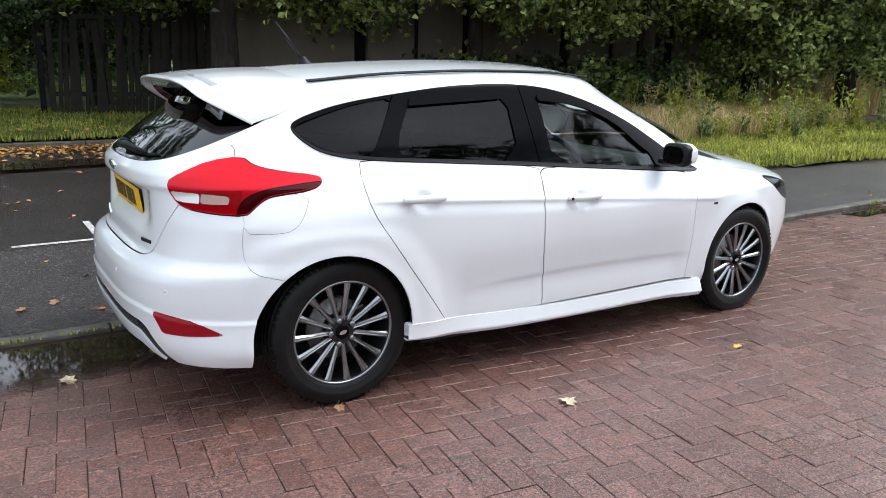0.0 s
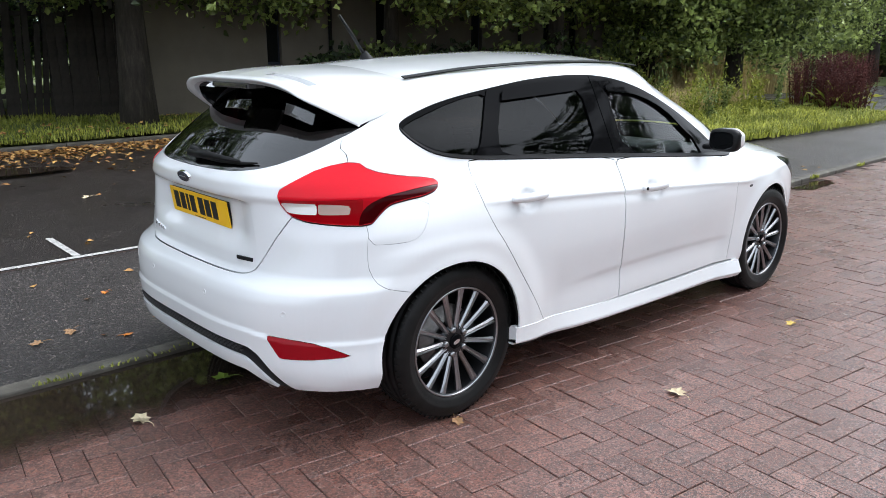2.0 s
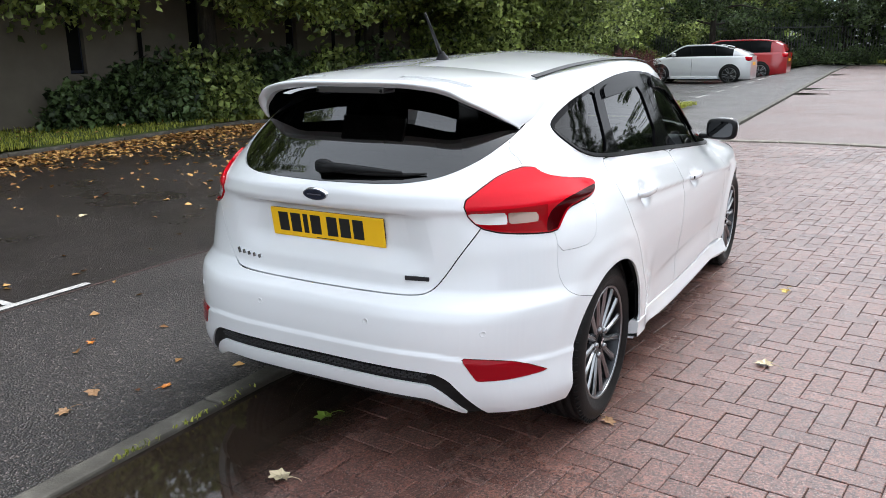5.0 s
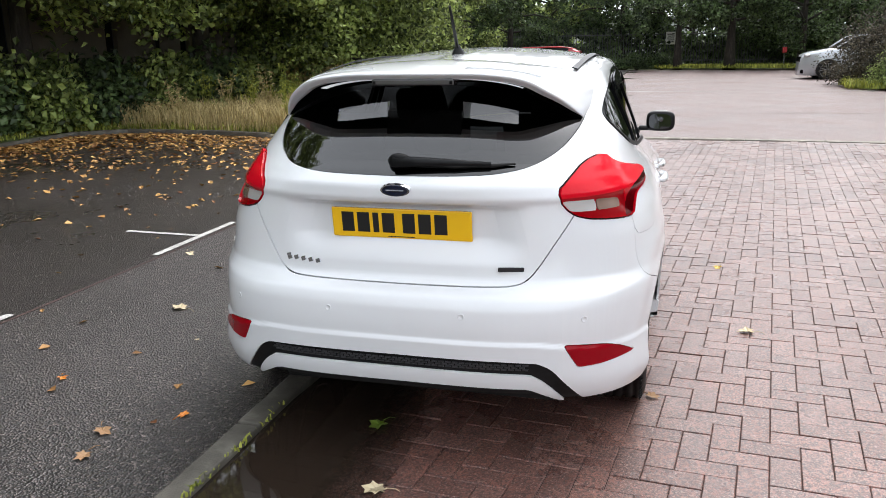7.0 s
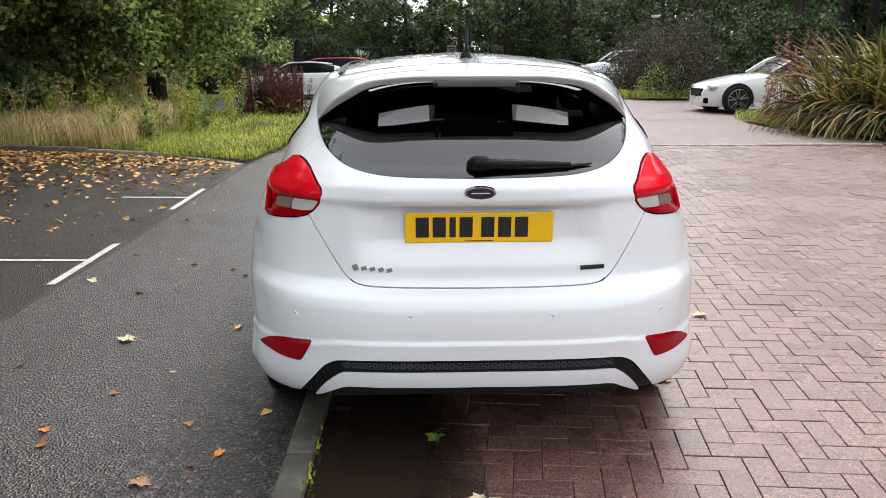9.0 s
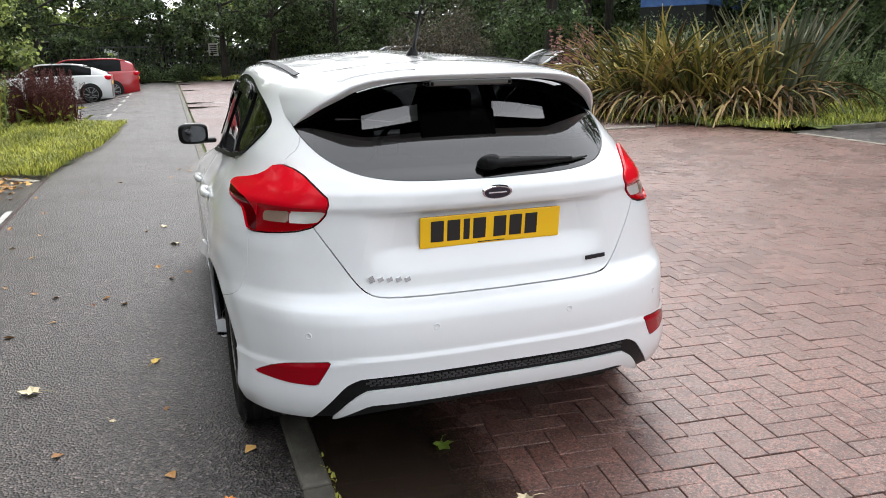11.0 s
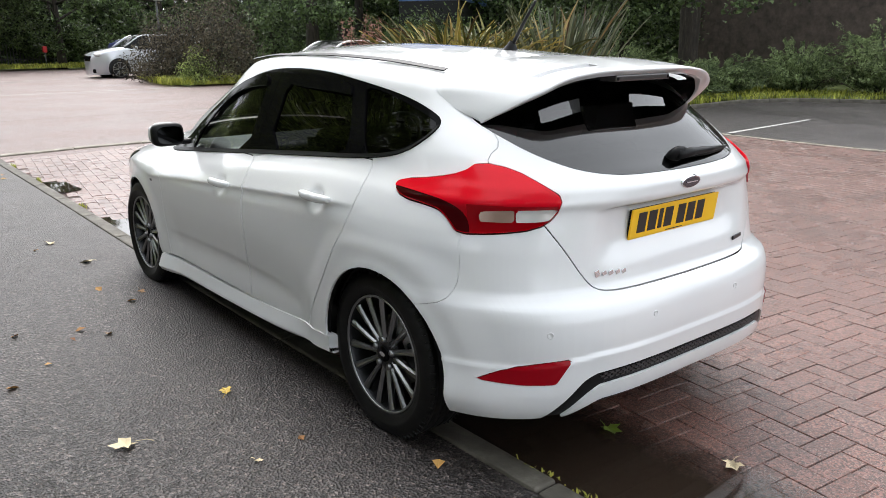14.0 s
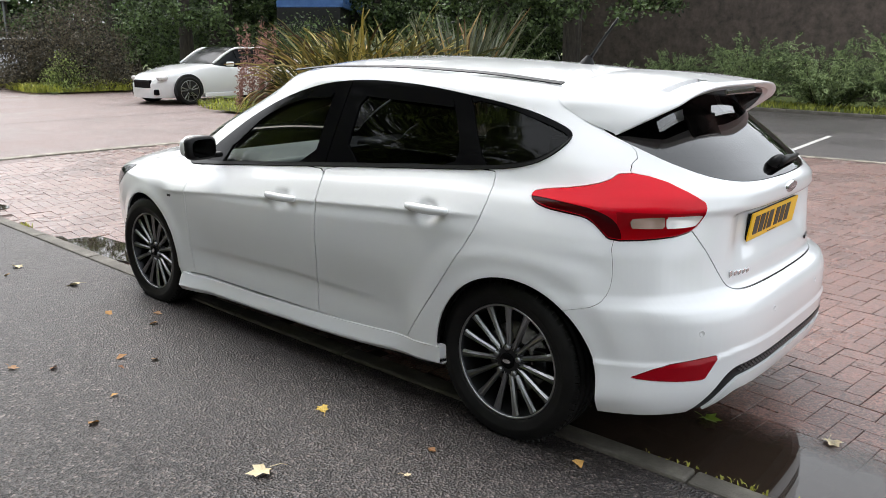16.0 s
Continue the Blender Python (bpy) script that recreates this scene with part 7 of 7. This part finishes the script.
# bushes and grass at the far end
for i, (y, r, h) in enumerate(((7.5, 1.5, 1.5), (4.8, 1.4, 1.2), (2.4, 1.2, .9), (.2, 1.1, .8), (-1.2, 1.0, .9))):
    shrub("far_bush", 43.6, y, r * .9, r, h, 160 + i, "dark low bush before the steel fence", LEAF_DARK, 2600, .12, .7, "bush")
mound("verge_far", [(39.5, -14), (46, -14), (46, 12), (42.5, 12), (42.0, -1), (40.2, -6.5)], ground_z, TURF, "grass bank at the end of the yard", .12, .6)
rng_far = np.random.default_rng(77)
blades("verge_grass", scatter(rng_far, [(39.6, -14), (45, -14), (45, 0), (42.0, -1), (40.2, -6.5)], 9000), .22, GRASS, rng_far, "rough grass at the end of the yard", z_of=lambda x, y: ground_z(x, y) + .1, width=.02)
# beyond the old fence: a path with bushes, their sunlight put into the bright grass colour
for i, (x, y, r, h) in enumerate(((-.3, 20, .9, 1.7), (.9, 25, 1.2, 2.2), (-3, 24, 2, 3), (1.6, 33, 3, 4.5), (-1.6, 17.5, .8, 1.1))):
    shrub("path_bush", x, y, r, r, h, 180 + i, "bush beside the path, coloured as if sunlit", GRASS, 4500, .12, .6, "bush")


def woods(name, points, depth, height, count, leaf, seed, label, mat):
    """A belt of distant woodland along a line of points."""
    rng = np.random.default_rng(seed)
    p = np.array(points, float)
    seg = np.linalg.norm(np.diff(p, axis=0), axis=1)
    at = rng.uniform(0, seg.sum(), count)
    k = np.searchsorted(np.cumsum(seg), at)
    u = (at - np.concatenate([[0], np.cumsum(seg)])[k]) / seg[k]
    xy = p[k] + (p[k + 1] - p[k]) * u[:, None] + rng.normal(0, depth, (count, 2))
    tall = height * (.8 + .25 * np.sin(xy[:, 0] * .7 + seed) * np.cos(xy[:, 1] * .9))
    z = tall * rng.random(count) ** .85
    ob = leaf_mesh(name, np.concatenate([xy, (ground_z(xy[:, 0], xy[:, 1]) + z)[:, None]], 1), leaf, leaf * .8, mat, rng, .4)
    return tagged(ob, label, "woods", "", "stuff")


woods("far_woods", [(14, -24), (22, -25), (32, -24), (44, -22), (52, -14)], 1.0, 7.5, 30000, .42, 1, "dense dark woodland behind the yard", LEAF_DARK)
woods("far_woods", [(55, -16), (56, -7), (57, -5)], 1.0, 7.0, 9000, .5, 2, "dense dark woodland behind the steel fence", LEAF_DARK)
woods("far_woods", [(57, 5.5), (55, 12), (46, 17), (34, 19), (22, 18), (14.5, 15)], 1.0, 7.5, 34000, .45, 3, "dense woodland behind the lime trees", LEAF_LIME)
woods("far_woods", [(-16, -25), (-4, -25), (12, -26)], 1.0, 8.0, 16000, .45, 4, "dense dark woodland behind the stone wall", LEAF_DARK)
woods("far_woods", [(3.5, 17), (2.5, 21), (3.5, 40), (-12, 46), (-22, 30), (-26, 12)], 1.2, 7.0, 22000, .45, 5, "woodland beyond the old fence", LEAF_LIME)
woods("hedge_bottom", [(46.8, -9), (46.8, 14)], .4, 2.9, 12000, .3, 6, "dark growth behind the steel fence", LEAF_DARK)


def far_things():
    """Sheds, lamp post and bin at the far end."""
    s = empty("metal_shed", (62, 2, .3))
    tagged(s, "pale metal-clad shed behind the steel fence", "shed")
    part("cladding", box_bm((0, -6, 0), (12, 5, 3.4)), SHED, s)
    part("roof", box_bm((-.3, -6.4, 3.4), (12.3, 5.4, 3.6), .05), STEEL_FENCE, s)
    p = empty("street_lamp", (36.5, -11.3, .35))
    tagged(p, "grey steel lamp post behind the parked cars", "street lamp")
    part("pole", tube([(0, 0, 0), (0, 0, 3.2)], [.06, .045], 10), STEEL_FENCE, p)
    part("lamp_head", box_bm((-.12, -.3, 3.2), (.12, .12, 3.34), .04, 2), SIGN_WHITE, p)
    b = empty("litter_bin", (41.5, -7.25, .42))
    tagged(b, "small red bin on a post at the yard's end", "bin")
    part("post", tube([(0, 0, 0), (0, 0, .9)], [.03, .03], 8), STEEL_FENCE, b)
    part("bin_body", box_bm((-.11, -.11, .8), (.11, .11, 1.1), .03, 2), RED_BIN, b)


far_things()
litter()
YELLOW = material("yellow_leaf", (.55, .38, .07), .6)
PALE = material("pale_dry_leaf", (.6, .5, .32), .6)
ORANGE = material("orange_leaf", (.62, .2, .02), .55)
GREEN = material("green_leaf", (.16, .24, .03), .5)
TAN = material("tan_leaf", (.3, .17, .08), .7)
for i, (x, y, s, m, label) in enumerate((
        (2.10, -1.32, .036, YELLOW, "yellow leaf lying on the paving"), (.84, -1.38, .05, PALE, "torn pale leaf on the paving"), (-1.0, .01, .05, PALE, "pale lobed leaf on the paving"),
        (-.05, -.90, .035, TAN, "brown leaf beside the rear tyre"), (-.555, .155, .05, GREEN, "green leaf afloat in the puddle"), (-.7, .955, .03, ORANGE, "orange leaf on the asphalt"),
        (-.56, 1.66, .03, ORANGE, "orange leaf on the asphalt"), (-.91, 1.18, .045, TAN, "brown leaf on the asphalt"), (-1.09, 1.12, .04, TAN, "brown leaf on the asphalt"), (.43, 1.70, .055, PALE, "curled pale leaf with its stalk on the asphalt"),
        (.69, 1.20, .036, YELLOW, "yellow leaf on the asphalt"), (2.38, 1.01, .032, TAN, "brown leaf on the asphalt"), (3.25, 1.08, .05, PALE, "pale leaf on the asphalt"), (2.05, 1.92, .03, TAN, "brown leaf on the asphalt"),
        (3.92, 1.17, .05, PALE, "pale leaf on the asphalt"), (1.5, 2.32, .04, PALE, "pale leaf on the asphalt"), (.05, 1.36, .018, PALE, "scrap of pale leaf on the asphalt"), (1.32, 4.3, .05, PALE, "pale leaf on the asphalt"), (.32, 4.6, .05, PALE, "pale leaf on the asphalt"))):
    z = -.03 if m is GREEN else float(asphalt_z(x, y) if y > .7 else paving_z(x, y))
    fallen_leaf(x, y, z, s, i, m, label)
rng_k = np.random.default_rng(5)
for i, (x, y, n, h) in enumerate(((-1.15, .606, 34, .026), (-.9, .606, 20, .022), (-.62, .606, 16, .02), (6.9, .6, 50, .05), (8.2, .6, 40, .05), (5.2, .6, 30, .04))):
    c = np.stack([rng_k.normal(x, .06, n), rng_k.normal(y, .008, n)], -1)
    z0 = -.012 if x < 2 else .02
    blades("kerb_weed", c, h, GRASS, rng_k, "small green weed in the kerb joint", "weed", .6, .004, lambda a, b: 0 * a + z0 + .011 * np.maximum(a - 2, 0) * .6)


lay_paving()
